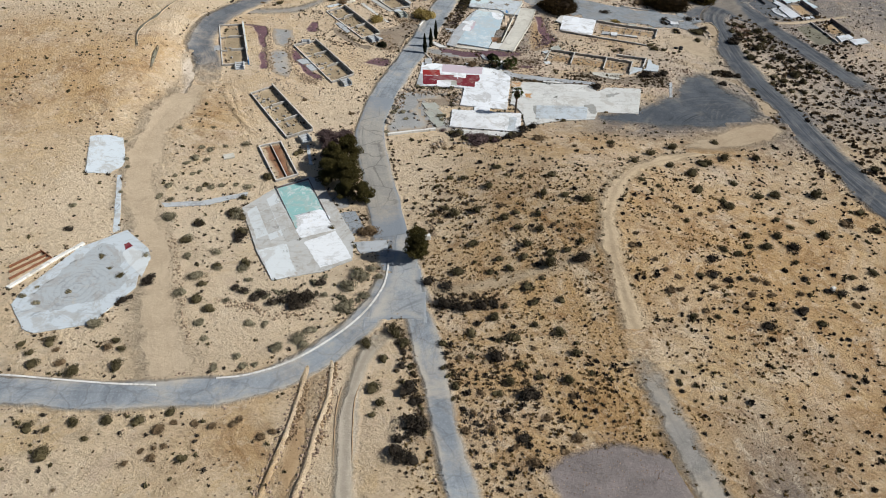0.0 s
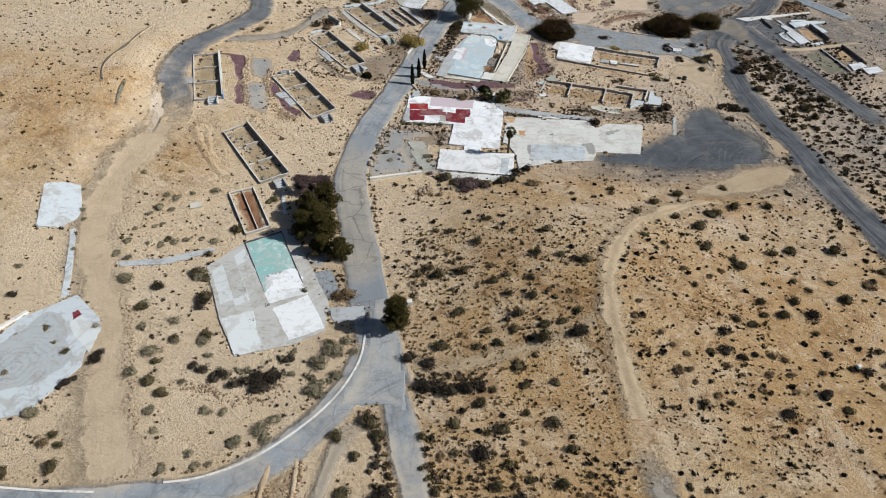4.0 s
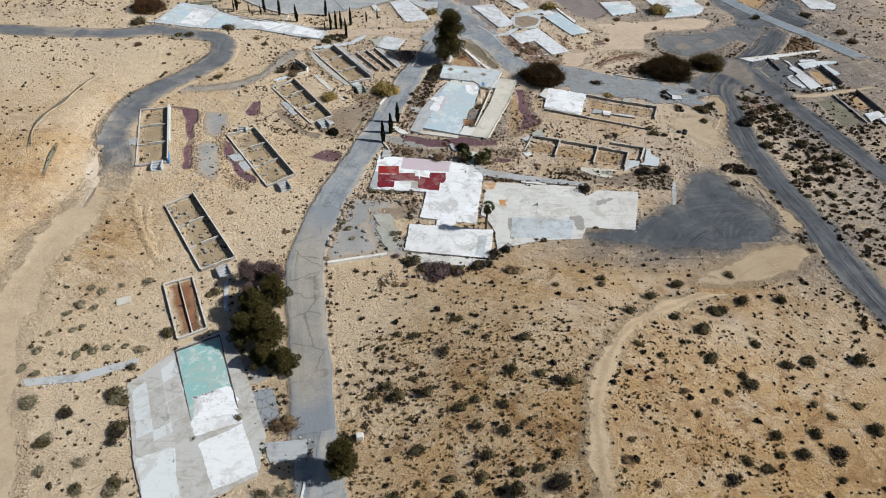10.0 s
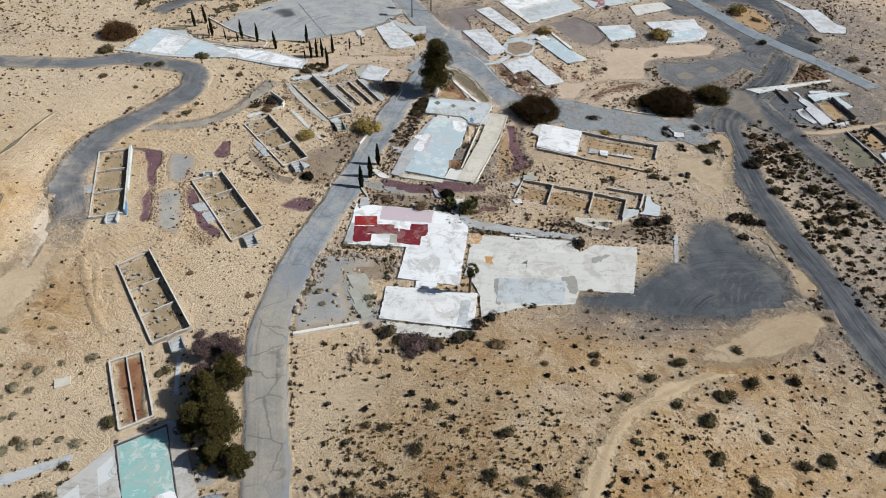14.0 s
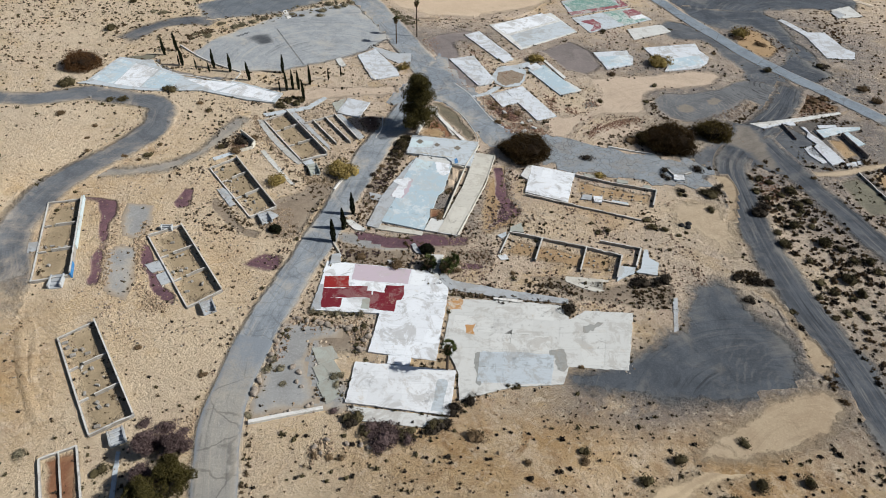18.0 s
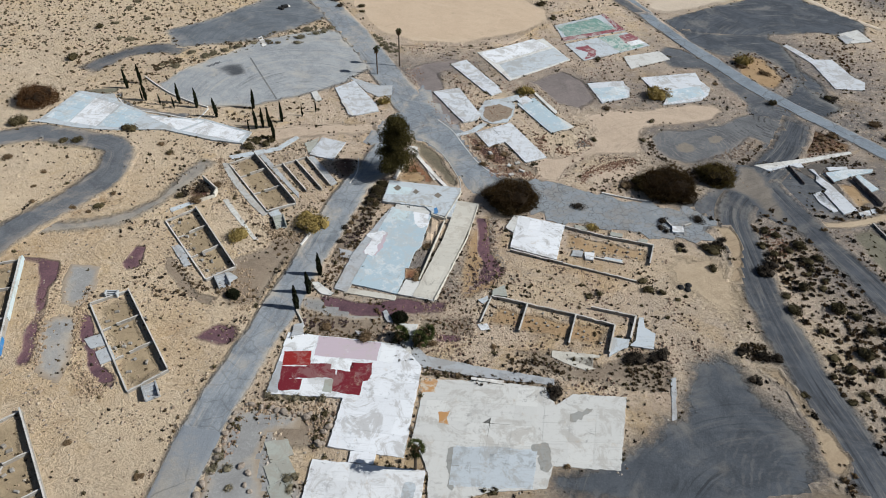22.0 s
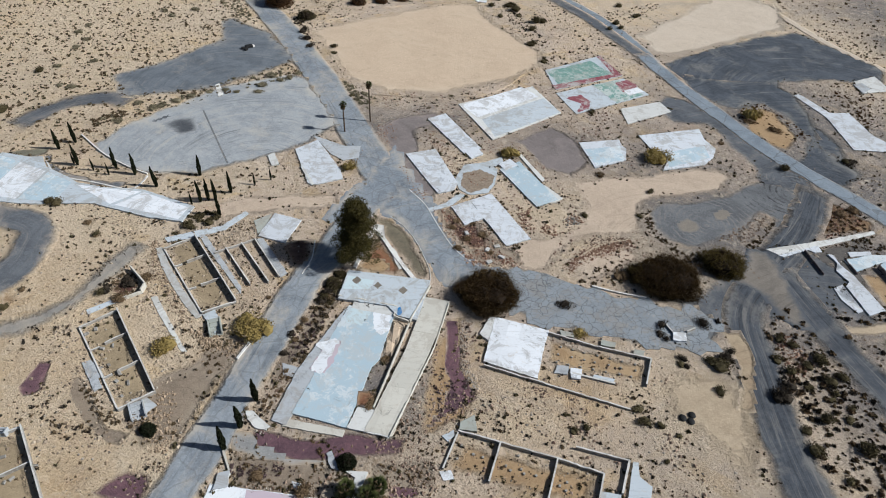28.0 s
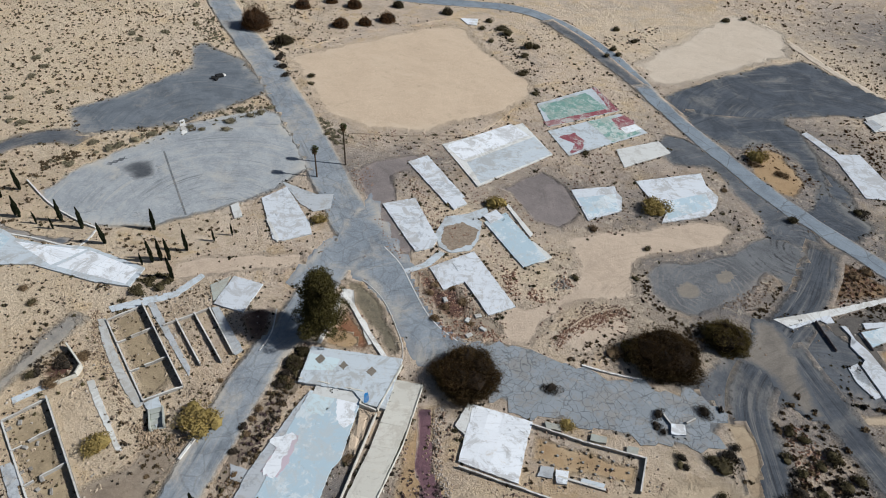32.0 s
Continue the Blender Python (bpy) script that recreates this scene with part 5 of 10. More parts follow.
# building middle (lobby)
lobby = slab("lobby_slab", [(7.0, 173.4), (20.5, 172.2), (18.7, 163.5), (15.7, 164.3), (13.9, 166.2), (6.1, 167.1)], 0.8, concrete_blue, "raised pale blue lobby floor with diamond inlays")
midfloor = slab("ballroom_slab", [(8.0, 166.0), (15.2, 165.0), (14.6, 161.7), (13.6, 156.1), (12.6, 154.7), (11.1, 148.1), (10.2, 144.7), (2.8, 146.4), (4.6, 152.4), (6.2, 160.0)], 0.45, concrete_sky, "pale blue painted concrete floor, worn to white patches")
slab("ballroom_edge", [(6.3, 162.9), (7.8, 165.8), (6.2, 159.8), (4.6, 152.2), (2.9, 146.3), (2.4, 144.6), (0.3, 145.3), (2.3, 153.5)], 0.35, concrete_grey, "grey concrete strip beside the blue floor")
promenade = slab("promenade_slab", [(19.6, 168.7), (23.7, 168.0), (22.3, 162.5), (16.3, 143.6), (13.4, 144.2), (12.6, 144.2), (19.2, 163.6)], 0.55, concrete_cream, "long cream concrete promenade with a raised kerb")
slab("forecourt_slab", [(11.4, 147.9), (13.6, 147.5), (15.9, 147.3), (17.2, 146.9), (15.9, 143.4), (10.3, 144.7)], 0.45, concrete_tan, "cream concrete forecourt corner")
slab("lower_lip", [(2.1, 145.7), (10.1, 144.3), (9.9, 143.3), (1.9, 144.5)], 0.25, concrete_cream, "cream concrete lip at the floor edge")
# chalet ruin slab (east)
slabm = slab("guest_house_slab", [(30.9, 165.3), (39.0, 162.9), (37.5, 158.2), (36.4, 153.8), (28.7, 156.5)], 0.5, concrete_white, "white concrete floor of a demolished guest house")
# white square, fan slab, ring pads
slab("hut_slab", [(-7.6, 186.3), (-2.7, 185.0), (-4.4, 179.0), (-9.2, 180.2)], 0.4, concrete_pale, "white square concrete hut floor")
slab("office_slab", [(-7.6, 206.0), (-5.1, 208.3), (-3.7, 209.8), (2.1, 200.4), (3.0, 197.6), (-1.7, 195.3), (-3.3, 195.4)], 0.3, concrete_pale, "white concrete office floor beside the avenue")
slab("office_apron", [(-4.9, 211.4), (2.1, 208.4), (5.2, 208.8), (5.2, 204.7), (2.3, 203.5), (-0.6, 205.6)], 0.12, concrete_grey, "grey concrete apron with crumbling edge")
longslab = slab("motel_slab", [(-65.3, 185.4), (-63.7, 186.7), (-61.3, 198.6), (-55.9, 197.8), (-53.7, 198.3), (-51.5, 195.1), (-46.4, 192.5), (-44.3, 191.1), (-38.6, 190.2), (-32.4, 190.4), (-26.3, 188.3), (-21.8, 186.5), (-22.7, 182.3), (-28.5, 182.8), (-39.1, 185.5), (-46.3, 184.6), (-49.1, 184.1), (-55.4, 184.2), (-63.0, 185.4)], 0.3, concrete_blue, "long pale blue motel floor slab with room outlines")
slab("ring_pad", [(18.5, 221.1), (22.4, 224.0), (30.0, 211.4), (26.5, 208.8)], 0.35, concrete_pale, "long white concrete bungalow floor")
slab("ring_pad", [(14.5, 207.2), (20.5, 209.7), (25.1, 198.8), (24.2, 196.5), (21.3, 195.2), (19.1, 198.8)], 0.35, concrete_pale, "white concrete bungalow floor with a notched corner")
slab("ring_pad", [(33.6, 204.4), (37.8, 207.7), (44.4, 195.9), (40.0, 193.3)], 0.35, concrete_sky, "pale blue concrete bungalow floor")
slab("ring_pad", [(23.8, 191.6), (31.5, 196.3), (38.1, 184.1), (33.6, 181.9), (29.8, 188.9), (26.3, 186.7)], 0.4, concrete_pale, "white concrete bungalow floor with an L-shaped porch")
slab("chapel_slab", [(25.3, 228.8), (43.6, 241.0), (49.2, 229.1), (32.6, 215.0)], 0.3, concrete_tan, "broad grey concrete hall floor with pale seams")
slab("court_far", [(47.8, 251.1), (64.3, 263.4), (68.2, 251.9), (49.4, 240.7)], 0.15, concrete_blue, "worn green sports court with a red border")
slab("court_near", [(49.2, 238.9), (68.2, 250.4), (73.2, 242.5), (52.8, 229.3)], 0.15, concrete_blue, "worn pale sports court with green field and red key areas")
slab("pad_slab", [(64.0, 233.7), (74.9, 239.1), (76.6, 234.4), (64.5, 226.8)], 0.2, concrete_tan, "plain tan concrete pad")
slab("shed_slab", [(51.6, 216.9), (60.9, 219.4), (61.0, 217.1), (61.8, 215.9), (60.8, 211.4), (53.6, 207.6), (52.1, 214.3)], 0.3, concrete_pale, "white concrete shed floor with broken edge")
slab("store_slab", [(65.8, 222.0), (81.2, 227.0), (81.1, 222.5), (82.5, 218.7), (80.7, 214.9), (77.9, 211.9), (68.2, 208.6), (69.9, 212.1), (68.5, 214.3), (67.5, 216.7)], 0.3, concrete_pale, "white concrete store floor with stains")
slab("strip_slab", [(112.1, 247.7), (113.9, 248.7), (117.6, 239.2), (122.5, 239.7), (123.4, 229.2), (125.0, 226.2), (122.7, 221.8), (115.4, 222.1), (115.7, 236.8)], 0.2, concrete_pale, "L-shaped white concrete strip")
slab("pad_east_far", [(132.7, 257.7), (140.1, 261.4), (140.4, 253.0), (131.4, 250.7)], 0.2, concrete_tan, "small concrete pad in the far yard")

lot("gravel_strip", [(-49.6, 147.8), (-41.9, 147.5), (-41.0, 145.1), (-40.3, 139.5), (-39.3, 134.4), (-37.6, 127.7), (-39.8, 127.2), (-41.0, 132.0), (-42.3, 138.0), (-43.8, 142.9), (-45.3, 145.9), (-48.6, 146.3)], gravel_purple, "strip of dark purple lava gravel", 0.05)
lot("gravel_strip", [(-35.4, 138.8), (-33.1, 136.7), (-31.3, 133.0), (-28.4, 129.0), (-26.1, 127.1), (-25.9, 124.8), (-28.5, 125.9), (-31.0, 128.4), (-33.7, 132.8)], gravel_purple, "strip of dark purple lava gravel along the ruin", 0.05)
lot("gravel_pad", [(-39.9, 141.7), (-40.7, 146.9), (-35.9, 146.8), (-34.6, 142.3), (-35.6, 138.0), (-38.4, 138.5)], gravel_grey, "pad of grey gravel between the ruins", 0.04)
lot("gravel_pad", [(-39.8, 135.1), (-38.0, 136.9), (-35.0, 136.5), (-33.1, 129.9), (-32.9, 125.2), (-37.1, 126.8)], gravel_grey, "worn grey gravel path between stone edgings", 0.035)
lot("gravel_patch", [(-33.4, 147.4), (-32.6, 152.4), (-30.6, 152.1), (-30.0, 147.4), (-31.6, 145.8)], gravel_purple, "patch of purple gravel on sand", 0.05)
lot("gravel_patch", [(-19.1, 134.2), (-15.4, 137.8), (-12.2, 137.5), (-11.8, 134.4), (-13.7, 132.7), (-16.7, 133.5)], gravel_purple, "purple gravel beside the road", 0.04)
lot("gravel_patch", [(-2.4, 143.9), (6.6, 143.1), (9.9, 144.4), (18.4, 143.7), (17.8, 140.8), (13.3, 140.5), (4.8, 139.4), (-1.0, 141.2)], gravel_purple, "purple gravel bed below the ballroom floor", 0.05)
lot("gravel_patch", [(16.0, 137.1), (20.2, 136.9), (20.3, 135.3), (16.1, 135.4)], gravel_purple, "small purple gravel bed", 0.05)
lot("gravel_pad", [(-4.8, 144.0), (-2.3, 143.6), (8.3, 141.4), (8.9, 138.9), (0.1, 139.2), (-4.0, 140.8)], gravel_grey, "lilac-grey gravel walk below the ballroom floor", 0.045)
lot("gravel_pad", [(-20.0, 86.6), (-16.6, 87.1), (-15.2, 83.7), (-17.5, 82.7)], gravel_grey, "grey gravel beside the pool deck", 0.05)

# patches of gravel and soil
lot("garden_bed", [(21.7, 160.2), (23.6, 164.8), (25.9, 165.1), (26.0, 156.2), (28.3, 151.1), (26.4, 146.8), (22.0, 143.6), (19.0, 143.6), (19.6, 148.5), (20.5, 153.9)], soil_orange, "tan soil of the lava garden beside the promenade", 0.04)
lot("gravel_patch", [(22.6, 164.7), (23.0, 160.3), (22.7, 156.1), (23.4, 152.6), (22.6, 148.6), (20.0, 145.4), (21.4, 144.6), (24.4, 147.6), (28.4, 149.8), (27.0, 152.9), (25.7, 155.5), (25.6, 159.7), (25.4, 164.8)], gravel_purple, "purple gravel path winding through the garden", 0.06)
lot("gravel_terrace", [(-9.9, 123.7), (-6.8, 123.8), (-0.3, 123.6), (-0.6, 120.1), (-4.5, 119.9), (-4.3, 114.4), (-1.5, 108.9), (-10.6, 106.7), (-11.7, 108.3), (-10.6, 115.9)], gravel_grey, "grey gravel garden terrace edged with stones", 0.045)
lot("soil_red", [(11.0, 183.0), (12.9, 180.2), (15.5, 176.0), (17.6, 172.7), (14.3, 172.9), (8.2, 173.9), (9.3, 177.8)], soil_red, "bare red earth in the triangular island", 0.072)
lot("soil_heap", [(8.2, 173.6), (8.4, 176.0), (10.2, 177.6), (12.4, 177.2), (14.6, 175.5), (13.2, 173.0)], soil_orange, "tan sand heaped in the triangular island", 0.095)
lot("gravel_island", [(8.6, 187.4), (10.4, 188.2), (13.0, 187.5), (15.4, 185.2), (17.4, 182.2), (19.0, 178.4), (20.2, 175.1), (20.4, 172.6), (18.6, 172.4), (17.0, 174.0), (14.8, 177.8), (12.6, 180.9), (11.5, 182.6), (11.3, 184.6), (9.8, 185.7)], gravel_drab, "dry olive-grey gravel verge of the triangular island", 0.085)
lot("gravel_path", [(-7.7, 119.6), (-3.8, 121.1), (-2.5, 117.2), (2.4, 111.1), (1.7, 108.2), (-10.1, 106.8), (-11.2, 110.7), (-9.5, 116.9)], gravel_grey, "grey gravel bed below the hall", 0.03)
# ruins
r = ruin("ruin_cabin", "roofless cabin shell with low grey walls and sandy rooms", (-39.4, 117.7))
lot("room_floor", [(-39.3, 117.7), (-35.7, 121.1), (-25.2, 106.7), (-29.5, 103.6)], room_soil, "tan dirt floor littered with debris", 0.04)
rect_walls(r, [(-39.3, 117.7), (-35.7, 121.1), (-25.2, 106.7), (-29.5, 103.6)], (0.5, 1.1, 0.9, 0.5), (0.36, 0.68), block_wall)
r = ruin("ruin_cabin", "roofless cabin shell with low walls and blue paint on one end", (-52.6, 145.0))
lot("room_floor", [(-52.4, 144.6), (-47.5, 146.4), (-42.3, 129.2), (-47.3, 127.2)], room_soil, "tan dirt floor littered with debris", 0.04)
rect_walls(r, [(-52.4, 144.6), (-47.5, 146.4), (-42.3, 129.2), (-47.3, 127.2)], (0.6, 1.3, 0.8, 0.4), (0.33, 0.66), block_wall)
r = ruin("ruin_cabin", "roofless cabin shell with low grey walls beside purple gravel", (-34.3, 138.9))
lot("room_floor", [(-34.3, 138.9), (-29.9, 142.0), (-19.8, 128.4), (-23.9, 124.7)], room_soil, "tan dirt floor littered with debris", 0.04)
rect_walls(r, [(-34.3, 138.9), (-29.9, 142.0), (-19.8, 128.4), (-23.9, 124.7)], (0.7, 1.1, 0.7, 0.4), (0.33, 0.66), block_wall)
r = ruin("ruin_cabin", "roofless cabin shell with a long cream wall", (-29.9, 158.4))
lot("room_floor", [(-29.6, 158.0), (-25.7, 161.8), (-15.7, 148.4), (-19.4, 145.3)], room_soil, "tan dirt floor littered with debris", 0.04)
rect_walls(r, [(-29.6, 158.0), (-25.7, 161.8), (-15.7, 148.4), (-19.4, 145.3)], (0.6, 1.1, 0.8, 0.3), (0.3, 0.64), block_wall)
r = ruin("ruin_cabin", "roofless cabin shell near the white hut floor", (-23.8, 176.4))
lot("room_floor", [(-23.4, 175.4), (-19.4, 178.8), (-9.2, 165.2), (-13.6, 162.5)], room_soil, "tan dirt floor littered with debris", 0.04)
rect_walls(r, [(-23.4, 175.4), (-19.4, 178.8), (-9.2, 165.2), (-13.6, 162.5)], (0.6, 1.2, 0.7, 0.3), (0.3, 0.66), block_wall)
r = ruin("ruin_bays", "row of low parallel bay walls with sand between", (-15.0, 177.3))
wall(r, "wall", [(-13.7, 176.6), (-7.9, 168.9)], 0.9, 0.3, block_wall)
wall(r, "wall", [(-11.5, 178.1), (-5.2, 169.7)], 0.9, 0.3, block_wall)
wall(r, "wall", [(-9.5, 179.2), (-3.9, 171.2)], 0.9, 0.3, block_wall)
wall(r, "wall", [(-15.2, 175.3), (-9.5, 179.2)], 0.6, 0.25, block_wall)
slab("bay_slab", [(-9.3, 179.3), (-8.2, 179.7), (-2.7, 172.0), (-3.7, 171.1)], 0.5, concrete_grey, "narrow grey concrete ledge beside the bay walls")
r = ruin("ruin_lodge", "long roofless lodge foundation with sandy rooms", (24.0, 144.9))
wall(r, "wall", [(25.0, 144.8), (30.3, 143.3)], 0.9, 0.3, block_wall)
wall(r, "wall", [(30.3, 143.3), (37.7, 141.2)], 0.9, 0.3, block_wall)
wall(r, "wall", [(37.7, 141.2), (43.2, 139.3)], 0.9, 0.3, block_wall)
wall(r, "wall", [(25.0, 144.8), (23.0, 139.4)], 0.4, 0.3, block_wall)
wall(r, "wall", [(30.5, 143.3), (28.7, 137.7)], 0.9, 0.3, block_wall)
wall(r, "wall", [(37.7, 141.2), (35.8, 135.5)], 0.9, 0.3, block_wall)
wall(r, "wall", [(43.3, 139.3), (41.4, 133.9)], 0.9, 0.3, block_wall)
wall(r, "wall", [(40.3, 143.0), (46.9, 141.2)], 0.8, 0.3, block_wall)
wall(r, "wall", [(46.9, 141.2), (45.1, 136.7)], 0.9, 0.4, block_wall)
slab("porch_slab", [(47.4, 141.2), (48.1, 141.1), (47.8, 139.1), (49.1, 137.8), (48.1, 134.8), (44.7, 135.4), (45.8, 136.4)], 0.4, concrete_blue, "pale blue concrete porch at the lodge ruin")
slab("porch_slab", [(42.4, 137.1), (45.0, 136.7), (44.4, 135.1), (43.0, 134.5), (41.3, 133.3)], 0.25, concrete_blue, "broken pale concrete porch floor")
slab("lodge_path", [(33.3, 134.3), (35.9, 134.1), (40.0, 133.6), (39.9, 133.1), (35.8, 133.1), (34.9, 132.9), (37.2, 132.0), (39.0, 131.1), (37.5, 130.8), (35.1, 131.9), (33.1, 133.1)], 0.1, concrete_cream, "pale concrete path fragment below the lodge")
r = ruin("ruin_guest_house", "guest house foundation with dark block walls and pier stubs", (38.9, 162.4))
wall(r, "wall", [(38.9, 162.4), (46.5, 159.9)], 0.9, 0.3, block_wall)
wall(r, "wall", [(46.5, 159.9), (53.7, 158.1)], 0.9, 0.3, block_wall)
wall(r, "wall", [(53.7, 158.1), (51.9, 153.3)], 0.9, 0.3, block_wall)
wall(r, "wall", [(41.2, 155.2), (47.5, 153.5)], 0.35, 0.4, block_wall)
r = ruin("retaining_wall", "low dark retaining wall below the guest house", (28.7, 155.8))
wall(r, "wall", [(28.7, 155.8), (37.3, 153.0)], 0.7, 0.3, block_wall)
wall(r, "wall", [(37.3, 153.0), (48.8, 149.2)], 0.5, 0.3, block_wall)
r = ruin("ruin_planter_tank", "red-lined twin tank with low white rims", (-34.3, 100.7))
rect_walls(r, [(-34.0, 100.3), (-30.4, 102.2), (-25.5, 92.4), (-28.9, 90.3)], (0.5, 0.5, 0.5, 0.5), (), block_wall)
wall(r, "wall", [(-32.1, 101.2), (-27.2, 91.4)], 0.5, 0.2, block_wall)
lot("tank_bed", [(-34.0, 100.3), (-30.4, 102.2), (-25.5, 92.4), (-28.9, 90.3)], soil_red, "rust-red tank floor", 0.08)
r = ruin("ruin_east_house", "low house foundation with dark walls and an orange sandy room", (95.1, 179.2))
wall(r, "dark_wall", [(88.1, 184.8), (88.8, 178.6)], 0.9, 0.25, dark_wall)
wall(r, "wall", [(99.8, 181.2), (101.0, 172.1)], 1.1, 0.35, dark_wall)
wall(r, "wall", [(94.7, 182.9), (95.1, 179.2)], 0.6, 0.3, dark_wall)
slab("east_strip", [(81.1, 184.9), (93.9, 188.5), (104.5, 191.9), (104.4, 191.0), (93.7, 187.0), (82.8, 183.5)], 0.2, concrete_tan, "long pale concrete strip by the crossing")
slab("east_strip", [(82.7, 183.3), (91.3, 186.6), (91.4, 184.9), (90.0, 184.5), (89.2, 185.4), (83.6, 182.9)], 0.3, concrete_pale, "white concrete frame beside the crossing")
slab("east_house_slab", [(92.0, 184.2), (92.9, 184.1), (93.1, 183.1), (93.1, 181.4), (94.3, 178.3), (95.5, 170.4), (92.2, 169.1), (91.5, 175.9), (92.6, 177.0), (91.6, 179.8), (93.1, 180.7)], 0.4, concrete_pale, "white concrete floor of an eastern house")
slab("east_house_slab", [(89.2, 175.4), (91.1, 176.4), (91.0, 175.7), (89.6, 174.6), (89.6, 173.1), (91.0, 172.0), (91.7, 170.2), (90.6, 169.6), (89.2, 172.5)], 0.25, concrete_pale, "narrow white concrete border of a planter")
slab("east_house_slab", [(94.5, 182.8), (100.2, 184.6), (105.9, 185.0), (105.2, 183.9), (101.0, 182.5), (95.2, 179.8)], 0.3, concrete_sky, "pale blue concrete floor of an eastern house")
slab("east_house_slab", [(96.2, 185.1), (100.6, 185.6), (100.5, 184.7), (96.1, 183.8)], 0.3, concrete_pale, "narrow white concrete ledge of an eastern house")
slab("east_house_slab", [(100.4, 181.8), (101.9, 182.7), (103.4, 177.7), (100.8, 176.6)], 0.3, concrete_sky, "pale blue concrete terrace of an eastern house")
slab("east_doorstep", [(95.4, 169.8), (97.9, 170.7), (97.5, 169.2), (95.2, 168.5)], 0.25, concrete_pale, "white concrete doorstep of an eastern house")
slab("east_doorstep", [(98.2, 170.9), (99.6, 171.4), (99.2, 170.1), (97.9, 169.6)], 0.25, concrete_pale, "white concrete doorstep of an eastern house")
r = ruin("ruin_east_house", "low house foundation with a long grey wall by the yard", (98.2, 165.9))
wall(r, "wall", [(96.3, 166.4), (98.0, 154.0)], 0.6, 0.3, block_wall)
wall(r, "dark_wall", [(102.6, 168.5), (103.7, 159.6)], 1.0, 0.35, dark_wall)
slab("east_house_slab", [(99.4, 158.0), (103.3, 159.5), (103.5, 157.3), (99.2, 154.8)], 0.4, concrete_pale, "white concrete floor beside an orange sandy room")
slab("east_house_slab", [(101.8, 156.0), (106.2, 157.4), (106.4, 154.8), (101.8, 153.1)], 0.4, concrete_pale, "white concrete floor beside the eastern drive")
r = ruin("bench_wings", "low pale wing walls beside a concrete bench slab", (57.7, 165.4))
wall(r, "wall", [(57.7, 165.4), (58.4, 163.7)], 0.6, 0.3, block_wall)
wall(r, "wall", [(60.7, 163.9), (62.2, 164.7)], 0.6, 0.3, block_wall)
# kerbs
kerb("kerb", [(-62.3, 46.8), (-52.7, 47.1), (-45.9, 46.8), (-39.2, 46.5), (-34.1, 46.5)], 0.25, 0.15, "white-painted concrete kerb along the road")
kerb("kerb", [(-27.3, 47.8), (-23.6, 48.5), (-18.5, 51.0), (-13.5, 55.6), (-10.2, 60.2), (-8.3, 65.2), (-8.0, 69.5)], 0.25, 0.15, "white-painted concrete kerb along the road curve")
kerb("kerb", [(7.9, 174.3), (9.0, 178.6), (10.2, 184.5)], 0.6, 0.3, "white concrete kerb of the triangular island")
kerb("kerb", [(10.0, 184.5), (11.8, 182.2), (14.3, 177.9), (17.9, 172.4)], 0.7, 0.3, "white concrete kerb of the triangular island")
kerb("kerb", [(-4.2, 161.1), (-6.5, 154.7)], 0.3, 0.3, "white kerb wall beside the road")
kerb("kerb", [(15.8, 195.9), (18.9, 192.0), (21.1, 187.2), (23.5, 182.1), (25.7, 179.0), (28.6, 176.5)], 0.14, 0.1, "low concrete kerb along the avenue")
kerb("kerb", [(12.9, 187.7), (15.5, 185.3), (17.5, 182.2), (19.1, 178.4), (20.3, 175.1), (20.5, 172.6)], 0.1, 0.12, "low pale kerb round the gravel verge")
kerb("kerb", [(47.4, 173.2), (51.5, 172.0), (56.0, 171.1)], 0.3, 0.25, "low pale kerb of the cracked lot")
kerb("kerb", [(-50.0, 206.5), (-43.0, 200.3), (-36.6, 196.5), (-33.0, 195.0)], 0.25, 0.3, "white kerb round the cypress bed")
kerb("kerb", [(-52.5, 197.1), (-48.5, 192.9), (-41.4, 191.5), (-35.0, 190.2), (-33.3, 191.6), (-32.8, 194.5)], 0.3, 0.15, "grey kerb round the cypress bed")
kerb("kerb", [(-10.8, 106.3), (-6.6, 107.4), (-1.7, 108.6)], 0.5, 0.4, "low masonry garden wall below the gravel terrace")


# ---- ground ----
def grades(lo, hi, step, far):
    mid = np.arange(lo, hi + step / 2, step)
    out = step * 1.35 ** np.arange(1, 60)
    out = np.cumsum(out)
    out = out[out < far]
    return np.r_[lo - out[::-1], mid, hi + out]


gx, gy = grades(-125, 170, 1.0, 3500), grades(5, 340, 1.0, 3500)
GX, GY = np.meshgrid(gx, gy, indexing="ij")
GZ = height(GX, GY)
nx, ny = GX.shape
index = np.arange(nx * ny).reshape(nx, ny)
quads = np.stack([index[:-1, :-1], index[1:, :-1], index[1:, 1:], index[:-1, 1:]], -1).reshape(-1, 4)
ground_me = bpy.data.meshes.new("ground")
ground_me.vertices.add(nx * ny)
ground_me.vertices.foreach_set("co", np.stack([GX, GY, GZ], -1).astype(np.float32).ravel())
ground_me.loops.add(quads.size)
ground_me.loops.foreach_set("vertex_index", quads.astype(np.int32).ravel())
ground_me.polygons.add(len(quads))
ground_me.polygons.foreach_set("loop_start", np.arange(0, quads.size, 4, dtype=np.int32))
ground_me.polygons.foreach_set("use_smooth", np.ones(len(quads), bool))
ground_me.update(calc_edges=True)
ground_me.materials.append(earth_mat)


set_soil(ground_me)
ground = tagged(new("ground", ground_me), "sandy desert ground with orange and pale patches", "ground", kind="structure")

